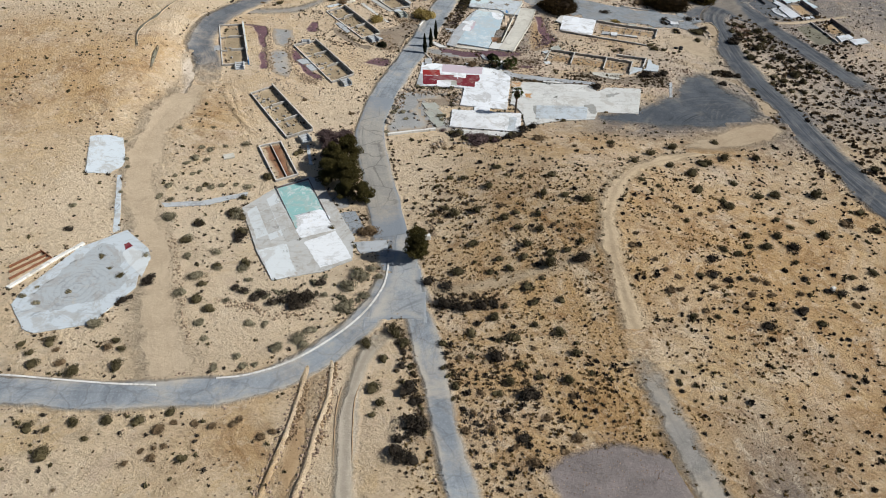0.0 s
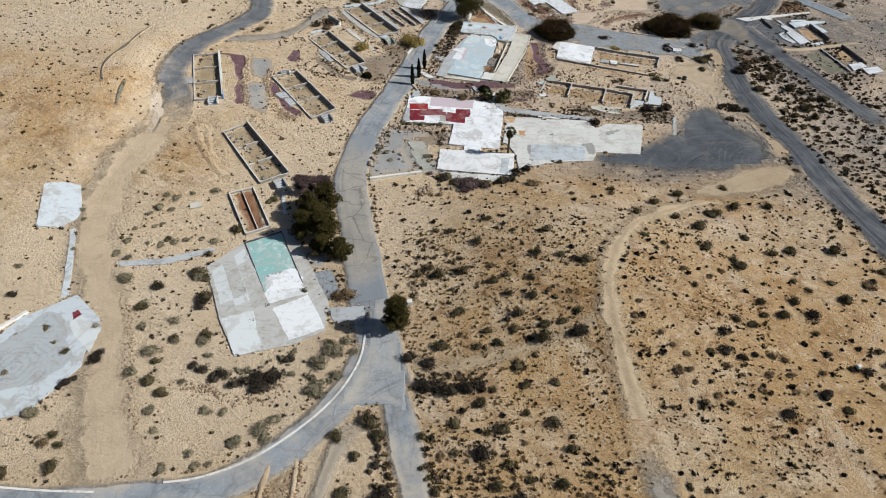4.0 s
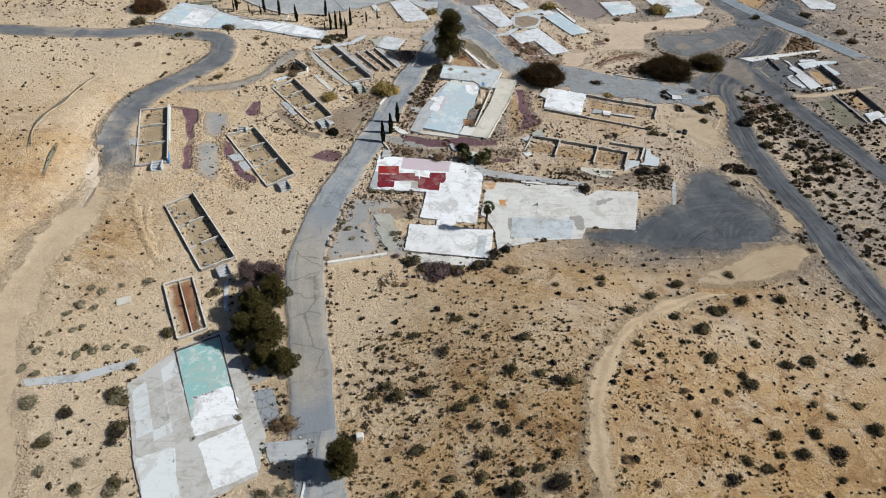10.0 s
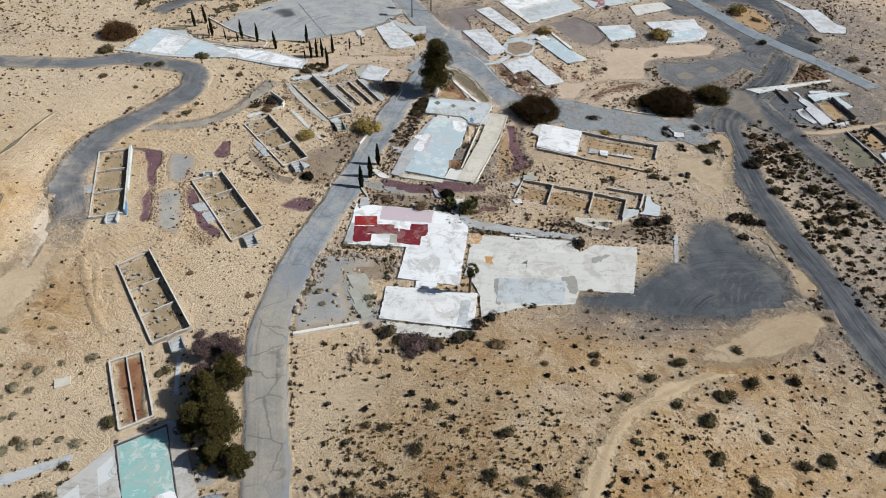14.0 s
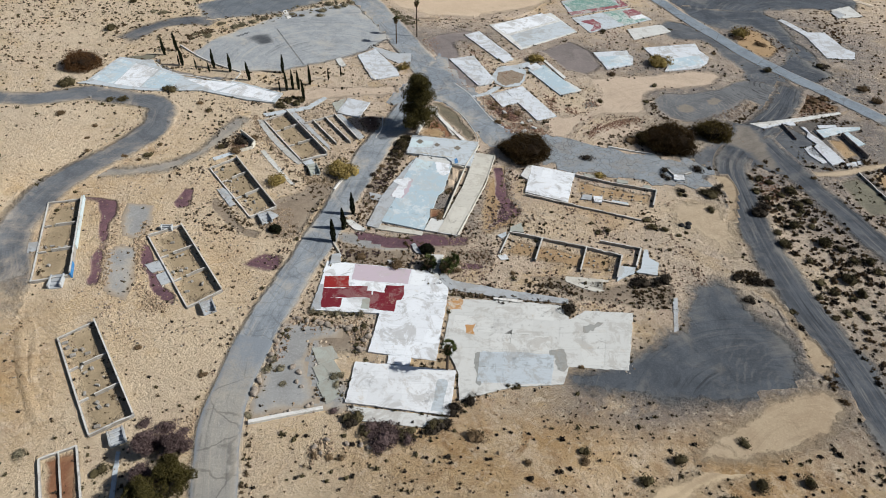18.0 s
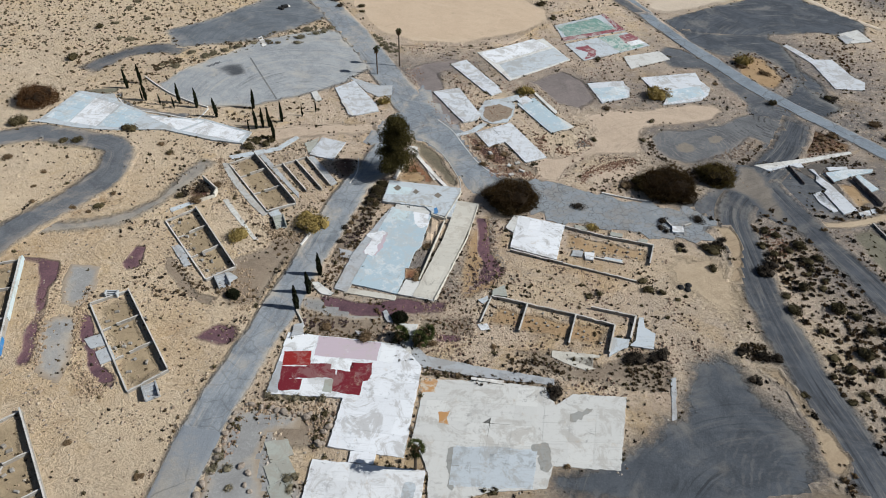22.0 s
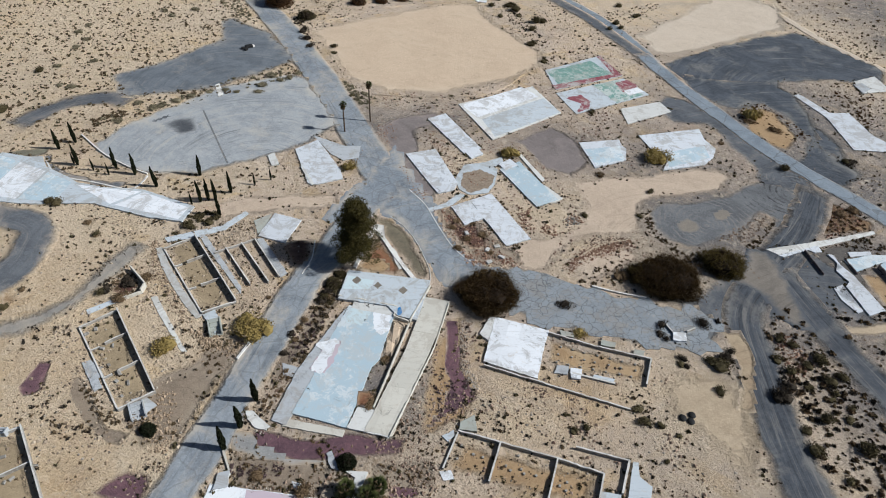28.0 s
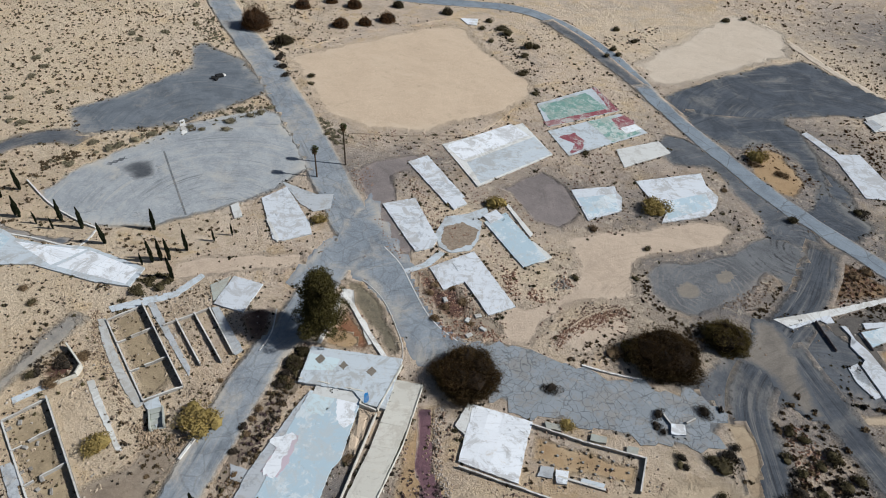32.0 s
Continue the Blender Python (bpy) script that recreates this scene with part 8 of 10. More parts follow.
panels(pool_deck, [(-32.4, 82.3), (-28.6, 87.8), (-22.1, 75.1), (-27.8, 72.2)], 3, 4, 0.255, concrete_dusty)
panels(promenade, [(19.8, 168.3), (23.3, 167.7), (15.7, 144.4), (13.9, 144.7)], 1, 7, 0.555, concrete_cream)
panels(slabm, [(31.1, 164.8), (38.7, 162.5), (36.2, 154.4), (29.1, 156.6)], 4, 3, 0.505, concrete_white)
for a in [(8.6, 171.2), (12.1, 170.3), (16.2, 169.6)]:
    c = np.array(a)
    plate(lobby, "diamond_inlay", [tuple(c + d) for d in ((0.75, 0.1), (-0.05, 0.85), (-0.75, -0.1), (0.05, -0.85))], 0.82, stone_inlay, "dark diamond-shaped stone inlay")
plate(lobby, "blue_panel", [(7.1, 172.1), (11.5, 171.4), (10.7, 169.2), (6.7, 169.2)], 0.81, paint_palesky)
plate(lobby, "blue_panel", [(15.6, 165.8), (16.0, 166.1), (16.3, 164.8), (15.7, 164.3)], 0.83, paint_blue, "bright blue painted patch")
lw = tagged(ruin("lobby_parapet", "low cream parapet wall round the lobby edge", (6.1, 167.1)), category="low wall")
wall(lw, "wall", [(6.1, 167.8), (9.4, 167.3)], 0.8, 0.35, concrete_cream)
wall(lw, "wall", [(9.4, 167.3), (15.5, 166.2)], 0.95, 0.35, concrete_cream)
wall(lw, "wall", [(15.5, 166.2), (15.1, 164.2)], 0.95, 0.35, concrete_cream)
wall(lw, "wall", [(15.1, 164.2), (17.4, 163.4)], 0.9, 0.35, concrete_cream)
wall(lw, "wall", [(17.6, 163.4), (20.5, 171.1)], 0.95, 0.35, concrete_cream)
pw = tagged(ruin("promenade_kerb", "cream raised kerb along the promenade", (16.0, 160.7)), category="low wall")
wall(pw, "kerb_run", [(17.5, 162.9), (13.5, 147.8)], 0.8, 0.3, concrete_cream)
wall(pw, "kerb_run", [(23.6, 167.5), (21.4, 158.4)], 0.75, 0.2, concrete_cream)
wall(pw, "kerb_run", [(21.4, 158.4), (16.0, 143.5)], 0.75, 0.2, concrete_cream)
plate(midfloor, "white_panel", [(11.7, 165.7), (14.3, 166.8), (14.8, 164.5), (14.2, 161.1), (12.9, 160.8), (12.1, 163.2)], 0.46, concrete_white, "", 0.9)
plate(midfloor, "white_panel", [(5.0, 153.1), (4.4, 154.7), (5.5, 157.5), (6.3, 159.1), (7.4, 158.9), (6.8, 156.2), (6.4, 154.3), (5.8, 153.1)], 0.472, concrete_white, "", 0.6)
plate(midfloor, "lilac_panel", [(3.9, 153.7), (4.8, 153.1), (6.1, 153.0), (7.1, 155.8), (7.7, 158.9), (6.8, 159.5), (5.2, 157.1)], 0.466, paint_lilac, "lilac-grey worn paint", 0.5)
plate(midfloor, "blue_panel", [(8.3, 165.6), (11.5, 165.0), (10.5, 162.1), (7.7, 162.3)], 0.462, paint_palesky, "", 0.6)
plate(midfloor, "white_panel", [(4.1, 158.1), (6.4, 158.7), (6.0, 156.5), (5.2, 155.5), (5.3, 154.0), (4.3, 153.2), (4.4, 154.9), (5.3, 157.0)], 0.47, paint_white, "", 0.4)
plate(midfloor, "grey_panel", [(8.7, 167.0), (15.3, 166.0), (14.6, 164.4), (8.4, 165.5)], 0.465, concrete_tan)
lot("garden_bed", [(15.1, 163.6), (17.4, 163.1), (15.5, 156.5), (13.7, 157.3)], sand_field, "strip of sandy planting bed", 0.36)
lot("garden_bed", [(10.9, 150.7), (13.8, 150.6), (12.9, 147.5), (10.9, 148.1)], soil_red, "brown planting bed full of dry weeds", 0.34)
# ring of bungalow floors
ring = slab("ring_path", [(24.5, 200.1), (26.4, 205.2), (30.5, 206.5), (33.2, 204.5), (32.4, 199.6), (30.9, 196.6), (27.5, 195.6), (25.3, 197.0)], 0.1, concrete_blue, "round concrete path joining the bungalow floors")
bed_gravel = plain("bed_gravel", (0.36, 0.29, 0.22), (0.19, 0.145, 0.11), 2.2)
plate(ring, "gravel_bed", [(26.1, 202.3), (29.4, 204.0), (32.6, 202.1), (31.1, 198.1), (27.7, 196.2), (25.6, 198.1)], 0.12, bed_gravel, "rubble-strewn gravel bed", 0.5)
slab("ring_walk", [(19.5, 190.7), (22.8, 192.7), (25.3, 196.0), (26.5, 195.4), (24.0, 192.2), (20.2, 189.9)], 0.1, concrete_blue, "concrete walk leading to the ring path")
slab("ring_walk", [(30.5, 206.5), (34.2, 209.0), (34.6, 206.7), (31.5, 204.7)], 0.1, concrete_blue, "concrete walk leading to the ring path")
slab("porch_pad", [(26.6, 209.6), (29.2, 211.4), (30.4, 209.4), (27.9, 207.3)], 0.45, concrete_pale, "white concrete porch pad of a bungalow")
slab("porch_pad", [(20.8, 197.0), (23.6, 198.4), (24.5, 197.1), (22.0, 195.5)], 0.45, concrete_pale, "white concrete porch pad of a bungalow")
slab("porch_pad", [(33.4, 206.1), (35.9, 208.2), (37.4, 206.2), (34.7, 204.0)], 0.45, concrete_pale, "white concrete porch pad of a bungalow")
slab("porch_pad", [(27.8, 192.9), (30.6, 194.5), (31.5, 193.2), (28.7, 191.2)], 0.5, concrete_pale, "white concrete porch pad of a bungalow")
slab("island_walk", [(9.9, 185.5), (11.8, 185.2), (11.7, 182.8), (12.7, 180.9), (14.5, 178.8), (16.0, 175.1), (15.2, 174.6), (13.6, 178.3), (11.8, 181.9), (10.4, 183.4)], 0.25, kerb_white, "white concrete arm of the triangular island")
slab("curb_strip", [(37.9, 209.9), (38.4, 210.4), (42.5, 202.3), (41.9, 201.3)], 0.3, concrete_tan, "long low concrete strip beside a bungalow floor")
slab("pad_strip", [(42.3, 200.4), (45.4, 196.5), (43.8, 195.0), (40.3, 194.3)], 0.25, concrete_tan, "tan concrete apron of a bungalow floor")
# sports courts
plate_court = [ob for ob in floors if ob.name.startswith("court_far")][0]
plate(plate_court, "green_field", [(48.3, 250.2), (60.9, 259.4), (65.6, 252.9), (50.9, 242.5)], 0.163, court_green, "worn green paint", 0.5)
plate(plate_court, "red_border", [(63.2, 262.4), (64.3, 263.2), (68.3, 252.3), (66.1, 251.3)], 0.166, paint_maroon)
plate(plate_court, "red_border", [(48.5, 242.7), (66.3, 252.7), (68.0, 251.9), (49.4, 240.8)], 0.168, paint_maroon)
plate_near = [ob for ob in floors if ob.name.startswith("court_near")][0]
plate(plate_near, "green_field", [(59.2, 244.8), (66.6, 249.2), (71.6, 242.2), (63.8, 236.6)], 0.164, court_green, "worn green paint", 0.3)
plate(plate_near, "red_key", [(51.3, 236.6), (55.4, 239.3), (57.3, 236.1), (56.1, 232.3), (53.3, 230.3), (54.8, 234.7)], 0.168, paint_maroon, "", 0.4)
plate(plate_near, "red_key", [(65.5, 247.4), (69.1, 249.9), (71.1, 246.5), (68.4, 244.2), (67.1, 242.3), (66.2, 243.3)], 0.170, paint_maroon, "", 0.4)
plate(plate_near, "white_key", [(66.9, 243.4), (71.0, 245.9), (72.2, 244.0), (67.8, 241.2)], 0.174, paint_white)
chapel = [ob for ob in floors if ob.name.startswith("chapel_slab")][0]
panels(chapel, [(26.0, 228.5), (40.8, 240.1), (44.8, 236.0), (29.7, 223.4)], 3, 1, 0.305, concrete_white)
panels(chapel, [(30.5, 223.0), (45.7, 235.5), (49.1, 229.4), (33.2, 216.1)], 2, 2, 0.305, concrete_blue)
for ob, quad, nx, ny, m in ((bpy.data.objects["store_slab"], [(70.4, 215.6), (80.2, 219.7), (80.0, 214.8), (69.6, 209.7)], 3, 2, concrete_sky), (bpy.data.objects["shed_slab"], [(52.4, 214.3), (60.6, 216.8), (60.5, 211.5), (53.9, 208.2)], 3, 2, concrete_sky)):
    panels(ob, quad, nx, ny, 0.306, m)
# cracked lot in pieces
crazed(bpy.data.objects["lot_cracked"], [(27.8, 175.6), (34.8, 177.6), (41.6, 175.2), (49.8, 172.1), (57.8, 170.1), (65.4, 170.0), (67.3, 165.3), (64.1, 160.2), (57.8, 159.9), (50.3, 161.3), (40.4, 163.4), (34.3, 166.0), (27.9, 167.7)], 1.9, 0.085, asphalt_piece)
# cabin fittings
steps([(-25.6, 102.7), (-26.7, 104.5)], 0.2, 4, "white concrete steps at the cabin's end wall")
steps([(-43.6, 126.6), (-44.1, 129.0)], 0.2, 4, "white concrete steps at the cabin's end wall")
steps([(-20.4, 124.0), (-21.6, 126.0)], 0.2, 4, "white concrete steps at the cabin's end wall")
steps([(-16.3, 144.3), (-17.6, 146.5)], 0.2, 4, "white concrete steps at the cabin's end wall")
steps([(-10.4, 158.6), (-11.6, 161.5)], 0.2, 4, "grey-green concrete steps between low walls", concrete_green)
steps([(-32.0, 140.6), (-32.0, 141.5)], 0.2, 4, "pale concrete steps at the cabin's back wall")
slab("porch_slab", [(-51.3, 135.3), (-50.1, 135.7), (-49.2, 134.1), (-50.5, 133.0)], 0.15, concrete_grey, "grey concrete doorstep slab")
slab("porch_slab", [(-32.8, 132.7), (-30.8, 133.9), (-29.4, 132.1), (-31.2, 131.2)], 0.2, concrete_grey, "pale concrete porch on purple gravel")
slab("porch_slab", [(-30.4, 130.7), (-28.9, 132.0), (-27.4, 129.8), (-29.0, 128.8)], 0.2, concrete_grey, "pale concrete porch on purple gravel")
slab("porch_slab", [(-26.9, 152.2), (-25.9, 152.8), (-22.7, 148.5), (-23.5, 147.9)], 0.2, concrete_grey, "pale concrete porch beside the cabin")
slab("porch_slab", [(-18.4, 147.1), (-16.8, 147.7), (-14.9, 146.5), (-16.5, 144.3)], 0.25, concrete_grey, "concrete porch with a stub wall")
slab("porch_slab", [(-13.4, 162.2), (-11.9, 163.4), (-10.3, 160.8), (-10.7, 158.9)], 0.3, concrete_blue, "grey-blue concrete landing beside green steps")
slab("porch_slab", [(-26.1, 151.9), (-25.3, 152.7), (-23.2, 150.4), (-24.3, 149.5)], 0.2, concrete_grey, "grey concrete porch slab")
slab("walk_slab", [(-22.0, 165.0), (-21.2, 165.3), (-14.9, 156.8), (-13.7, 155.4), (-14.5, 155.4), (-19.6, 161.6)], 0.08, concrete_tan, "buried tan concrete walk")
slab("walk_slab", [(-19.0, 179.3), (-18.1, 179.9), (-9.2, 168.4), (-9.0, 167.0)], 0.12, concrete_grey, "grey concrete walk along the cabin wall")
slab("walk_slab", [(-24.9, 175.6), (-23.8, 175.9), (-21.4, 171.9), (-18.7, 168.2), (-15.6, 164.6), (-13.4, 162.3), (-14.2, 161.5), (-16.6, 163.9), (-19.8, 167.7), (-22.5, 171.4)], 0.08, concrete_dusty, "dusty blue-grey concrete walk in front of the cabin")
r = ruin("ruin_pit", "open maroon pit with a low tan wall round it", (-26.0, 166.9))
lot("cellar_pit", [(-28.6, 165.0), (-28.7, 168.0), (-26.6, 170.0), (-23.7, 166.9), (-23.9, 165.7), (-26.1, 164.2)], soil_maroon, "dark maroon debris in the open pit", 0.07)
wall(r, "wall", [(-26.8, 170.3), (-23.4, 167.0)], 1.3, 0.4, concrete_cream)
wall(r, "wall", [(-23.5, 166.9), (-23.6, 165.6)], 1.2, 0.4, concrete_cream)
wall(r, "wall", [(-23.6, 165.7), (-26.2, 163.8)], 0.9, 0.4, concrete_cream)
slab("walk_slab", [(-26.0, 164.0), (-26.6, 164.5), (-30.2, 161.5), (-29.6, 160.7)], 0.1, concrete_blue, "pale blue broken walk below the pit")
slab("walk_slab", [(-24.3, 178.2), (-19.3, 180.7), (-15.9, 182.2), (-12.9, 186.4), (-12.1, 185.8), (-15.1, 181.2), (-18.3, 179.4), (-23.5, 177.2)], 0.1, concrete_blue, "winding grey-blue concrete walk")
bw = tagged(ruin("painted_wall", "long pale blue wall with a bright blue painted end", (-47.5, 146.4)), category="wall")
wall(bw, "wall", [(-47.5, 146.9), (-43.9, 134.9)], 1.0, 0.35, paint_palesky)
wall(bw, "blue_wall", [(-43.0, 131.6), (-42.2, 129.0)], 1.0, 0.38, paint_blue)
# stubs and broken blocks in the rooms
for spots, size in (([(-38.2, 117.2), (-37.5, 116.4), (-36.3, 115.2), (-36.3, 116.1), (-35.5, 116.3), (-34.6, 115.8), (-34.5, 113.5), (-33.7, 112.7), (-33.1, 113.4), (-34.4, 114.1), (-31.4, 110.9), (-30.4, 108.3), (-29.9, 107.7), (-29.0, 108.0), (-29.1, 105.0), (-32.5, 109.6)], 0.55), ([(-49.1, 139.7), (-48.6, 139.9), (-46.5, 140.4), (-47.6, 135.0), (-46.5, 134.9), (-45.0, 135.0), (-45.7, 135.2), (-46.3, 130.9), (-48.3, 144.0), (-48.4, 134.6)], 0.5), ([(-30.2, 138.0), (-30.8, 136.1), (-28.5, 134.9), (-27.9, 135.4), (-26.4, 132.6), (-27.0, 132.0), (-28.1, 131.6), (-24.8, 130.0), (-23.1, 129.6), (-24.9, 127.9), (-26.1, 137.2)], 0.5), ([(-28.3, 157.1), (-27.4, 158.1), (-25.2, 154.8), (-24.0, 155.5), (-23.3, 152.2), (-24.1, 151.6), (-21.4, 151.0), (-19.7, 149.6), (-19.8, 147.5), (-21.3, 149.7)], 0.55)):
    for x, y in spots:
        ob = block(None, "concrete_block", x, y, size * random.uniform(0.7, 1.5), size * random.uniform(0.5, 0.9), size * random.uniform(0.5, 0.9), wall_body, random.uniform(0, 180), random.uniform(-12, 12))
        tagged(ob, "broken grey concrete block on a sandy floor", "concrete block", "broken blocks in the ruins")
for k in range(7):
    for j in range(3):
        a, b, c, d = (np.array(q) for q in [(39.7, 160.8), (52.4, 157.4), (50.9, 154.1), (38.2, 156.3)])
        u, v = (k + 0.5) / 7, (j + 0.4) / 3
        p = (a * (1 - u) + b * u) * (1 - v) + (d * (1 - u) + c * u) * v
        tagged(block(None, "pier_stub", p[0] + random.uniform(-0.2, 0.2), p[1], 0.3, 0.3, 0.3, wall_body, random.uniform(0, 90)), "short grey pier stub on orange sand", "pier", "pier stubs of the guest house")
for x, y in [(25.4, 142.8), (26.9, 141.6), (24.8, 140.9), (28.1, 141.2), (31.0, 140.1), (31.5, 139.5), (32.9, 139.7), (34.7, 138.9), (33.2, 139.1), (38.2, 137.0), (38.5, 138.1), (40.6, 135.9), (37.5, 137.6), (32.7, 141.6)]:
    tagged(block(None, "pier_stub", x, y, 0.34, 0.3, 0.3, wall_body, random.uniform(0, 90), random.uniform(-8, 8)), "short grey pier stub in the lodge ruin", "pier", "pier stubs of the lodge")
# kerbs, beams, small masonry
slab("beam", [(21.4, 129.1), (25.9, 128.6), (25.8, 128.0), (21.4, 128.7)], 0.45, kerb_white, "white concrete beam across the planting strip")
slab("ledge", [(-4.5, 137.5), (-3.2, 138.0), (-2.9, 135.9), (-4.6, 135.4)], 0.5, concrete_grey, "grey concrete stair landing by the road")
slab("garden_walk", [(10.9, 138.6), (13.7, 138.6), (12.7, 134.9), (13.2, 131.5), (11.1, 131.9), (11.5, 134.3), (12.2, 137.8)], 0.3, concrete_tan, "sloping tan concrete walk between collapsed palms")
slab("ledge", [(-0.1, 154.6), (2.5, 153.9), (2.2, 152.2), (0.4, 152.6)], 0.1, concrete_grey, "grey concrete pad at the road edge")
slab("ledge", [(-3.2, 146.1), (-0.7, 144.0), (0.4, 144.3), (-2.5, 146.6)], 0.25, concrete_tan, "curved tan kerb slab under a cypress")
slab("cistern_slab", [(25.3, 146.2), (27.2, 147.4), (27.5, 144.8), (25.1, 145.0)], 0.6, concrete_green, "green-stained concrete tank top at the lodge corner")
slab("door_step", [(40.7, 163.1), (42.7, 162.7), (42.8, 161.7), (40.8, 162.1)], 0.55, concrete_green, "small grey-green concrete doorstep at the back wall")
slab("door_step", [(46.9, 161.5), (49.0, 161.1), (48.7, 160.1), (46.6, 160.5)], 0.55, concrete_green, "small grey-green concrete doorstep at the back wall")
slab("door_step", [(51.6, 159.9), (53.1, 159.6), (52.7, 158.6), (51.2, 158.9)], 0.55, concrete_green, "small grey-green concrete doorstep at the back wall")
slab("bench_slab", [(58.4, 163.7), (60.4, 163.6), (60.1, 161.9), (58.1, 162.0)], 0.6, concrete_white, "small white concrete bench slab on the lot edge")
slab("step_pad", [(41.4, 156.0), (43.1, 155.8), (42.6, 154.0), (41.3, 154.1)], 0.5, concrete_white, "white concrete doorstep in the guest house ruin")
slab("step_pad", [(44.7, 155.0), (47.6, 154.3), (47.2, 153.7), (44.3, 154.2)], 0.3, concrete_blue, "pale blue concrete sill in the guest house ruin")
slab("step_pad", [(39.5, 156.5), (41.2, 156.3), (40.8, 154.8), (38.9, 155.0)], 0.3, concrete_grey, "grey concrete doorstep in the guest house ruin")
slab("entry_pad", [(28.3, 161.8), (30.1, 165.4), (31.4, 164.9), (30.0, 160.0)], 0.4, concrete_tan, "tan concrete entry pad of the guest house")
slab("parking_slab", [(-12.6, 203.3), (-11.4, 204.3), (-9.7, 200.6), (-11.0, 200.0)], 0.3, concrete_tan, "small cream concrete plinth by the car park")
slab("parking_slab", [(-30.0, 229.6), (-29.3, 230.4), (-27.1, 225.5), (-27.8, 224.3)], 0.15, kerb_white, "white concrete strip across the scrub verge")
slab("footing", [(-5.6, 200.3), (-5.2, 200.6), (-2.2, 195.6), (-2.5, 194.8)], 0.4, concrete_tan, "narrow tan footing wall by the office floor")
slab("footing", [(49.2, 129.6), (50.0, 129.9), (48.2, 122.9), (47.5, 122.6)], 0.12, concrete_grey, "narrow broken concrete footing beside the dark lot")
slab("hut_pad", [(-10.8, 184.1), (-8.2, 186.3), (-8.4, 182.6), (-9.4, 180.7)], 0.15, concrete_green, "grey-green concrete pad beside the hut floor")
slab("clutter_pad", [(29.7, 301.2), (35.0, 302.2), (34.5, 297.1), (31.7, 297.0)], 0.3, concrete_white, "white slab heap at the field corner")
slab("pad_north", [(131.4, 255.7), (134.3, 256.7), (135.1, 253.5), (131.7, 250.8)], 0.4, concrete_grey, "small grey equipment pad in the far yard")
for x, y in [(55.8, 148.2), (57.2, 148.7), (56.8, 147.7)]:
    bm = bmesh.new()
    bmesh.ops.create_uvsphere(bm, u_segments=20, v_segments=8, radius=1.0, matrix=pose(x, y, ground_z(x, y) + 0.15) @ Matrix.Diagonal((0.5, 0.58, 0.2, 1)))
    tagged(linked("rubber_tube", bm, rubber), "black inflated rubber tube lying on sand", "inner tube", "black tubes on the sand")
plate([o for o in floors if o.name.startswith("plaza")][0], "asphalt_panel", [(-55.6, 59.2), (-55.7, 60.6), (-51.1, 72.0), (-49.1, 71.9), (-46.5, 67.3), (-44.0, 64.7), (-46.0, 60.9), (-51.8, 57.6)], 0.162, plaza_grey, "grey asphalt topping with paint swirls", 0.6)
wreck = tagged(ruin("scrap_heap", "crumpled black scrap panel with a white patch on asphalt", (-27.5, 250.0)), category="scrap")
for k, ((x, y), sx, sy, sz, m) in enumerate(zip([(-28.2, 249.3), (-27.4, 250.3), (-26.8, 250.9), (-27.7, 248.5)], (1.6, 1.8, 1.2, 0.8), (0.9, 1.1, 0.8, 0.5), (0.5, 0.7, 0.45, 0.6), (rubber, rubber, kerb_white, rubber))):
    block(wreck, "panel", x, y, sx, sy, sz, m, 20 + 15 * k, 10 - 6 * k)
# boulders of the garden terrace
boulder_tan = plain("boulder_tan", (0.38, 0.33, 0.28), (0.22, 0.18, 0.145), 2.5, 0.95, 0.8)


def boulder(x, y, r, label):
    """A weathered field stone sunk a little into the ground."""
    bm = bmesh.new()
    bmesh.ops.create_icosphere(bm, subdivisions=2, radius=r)
    seed = Vector((x * 3.7, y * 2.9, 0))
    for v in bm.verts:
        v.co *= 1 + 0.35 * noise.noise(v.co * (1.4 / r) + seed)
    bm.transform(pose(x, y, ground_z(x, y) + 0.25 * r, 0, 0, x * 71 % 360) @ Matrix.Diagonal((1.25, 0.9, 0.72, 1)))
    return tagged(linked("boulder", bm, boulder_tan), label, "boulder", "boulders edging the garden terrace")


for x, y in [(-8.0, 123.7), (-7.3, 123.6), (-6.1, 123.5), (-5.3, 123.5), (-4.5, 123.3), (-3.9, 123.2), (-3.1, 122.9), (-2.5, 122.7), (-2.0, 122.6), (-1.5, 122.4), (-0.9, 122.4), (-0.5, 122.3), (0.1, 122.4), (0.5, 122.6), (1.3, 122.9), (-9.3, 122.4), (-9.4, 121.4), (-9.7, 120.4), (-9.9, 119.3), (-10.1, 118.3), (-10.2, 117.1), (-10.2, 115.9), (-10.3, 114.8), (-10.4, 113.9), (-10.5, 112.8), (-10.6, 111.8), (-10.8, 111.1), (-10.9, 110.5), (1.5, 118.1), (2.0, 118.5), (2.4, 118.9), (2.7, 119.8), (2.8, 120.8), (3.0, 122.0), (-6.5, 115.2), (-6.0, 114.7)]:
    boulder(x + random.uniform(-0.4, 0.4), y + random.uniform(-0.4, 0.4), random.uniform(0.2, 0.52), "rounded tan boulder edging the gravel terrace")
for x, y in [(-1.9, 103.0), (2.0, 103.4), (-0.5, 104.0), (-1.0, 102.1), (3.8, 103.2), (4.8, 102.8), (-8.1, 107.5), (-7.4, 107.7), (-6.5, 107.9), (-6.0, 108.1), (-3.3, 109.4), (-3.8, 109.0), (-5.1, 112.0), (-5.9, 112.8), (-3.1, 110.4)]:
    boulder(x, y, random.uniform(0.2, 0.36), "small tan stone lying on sand")
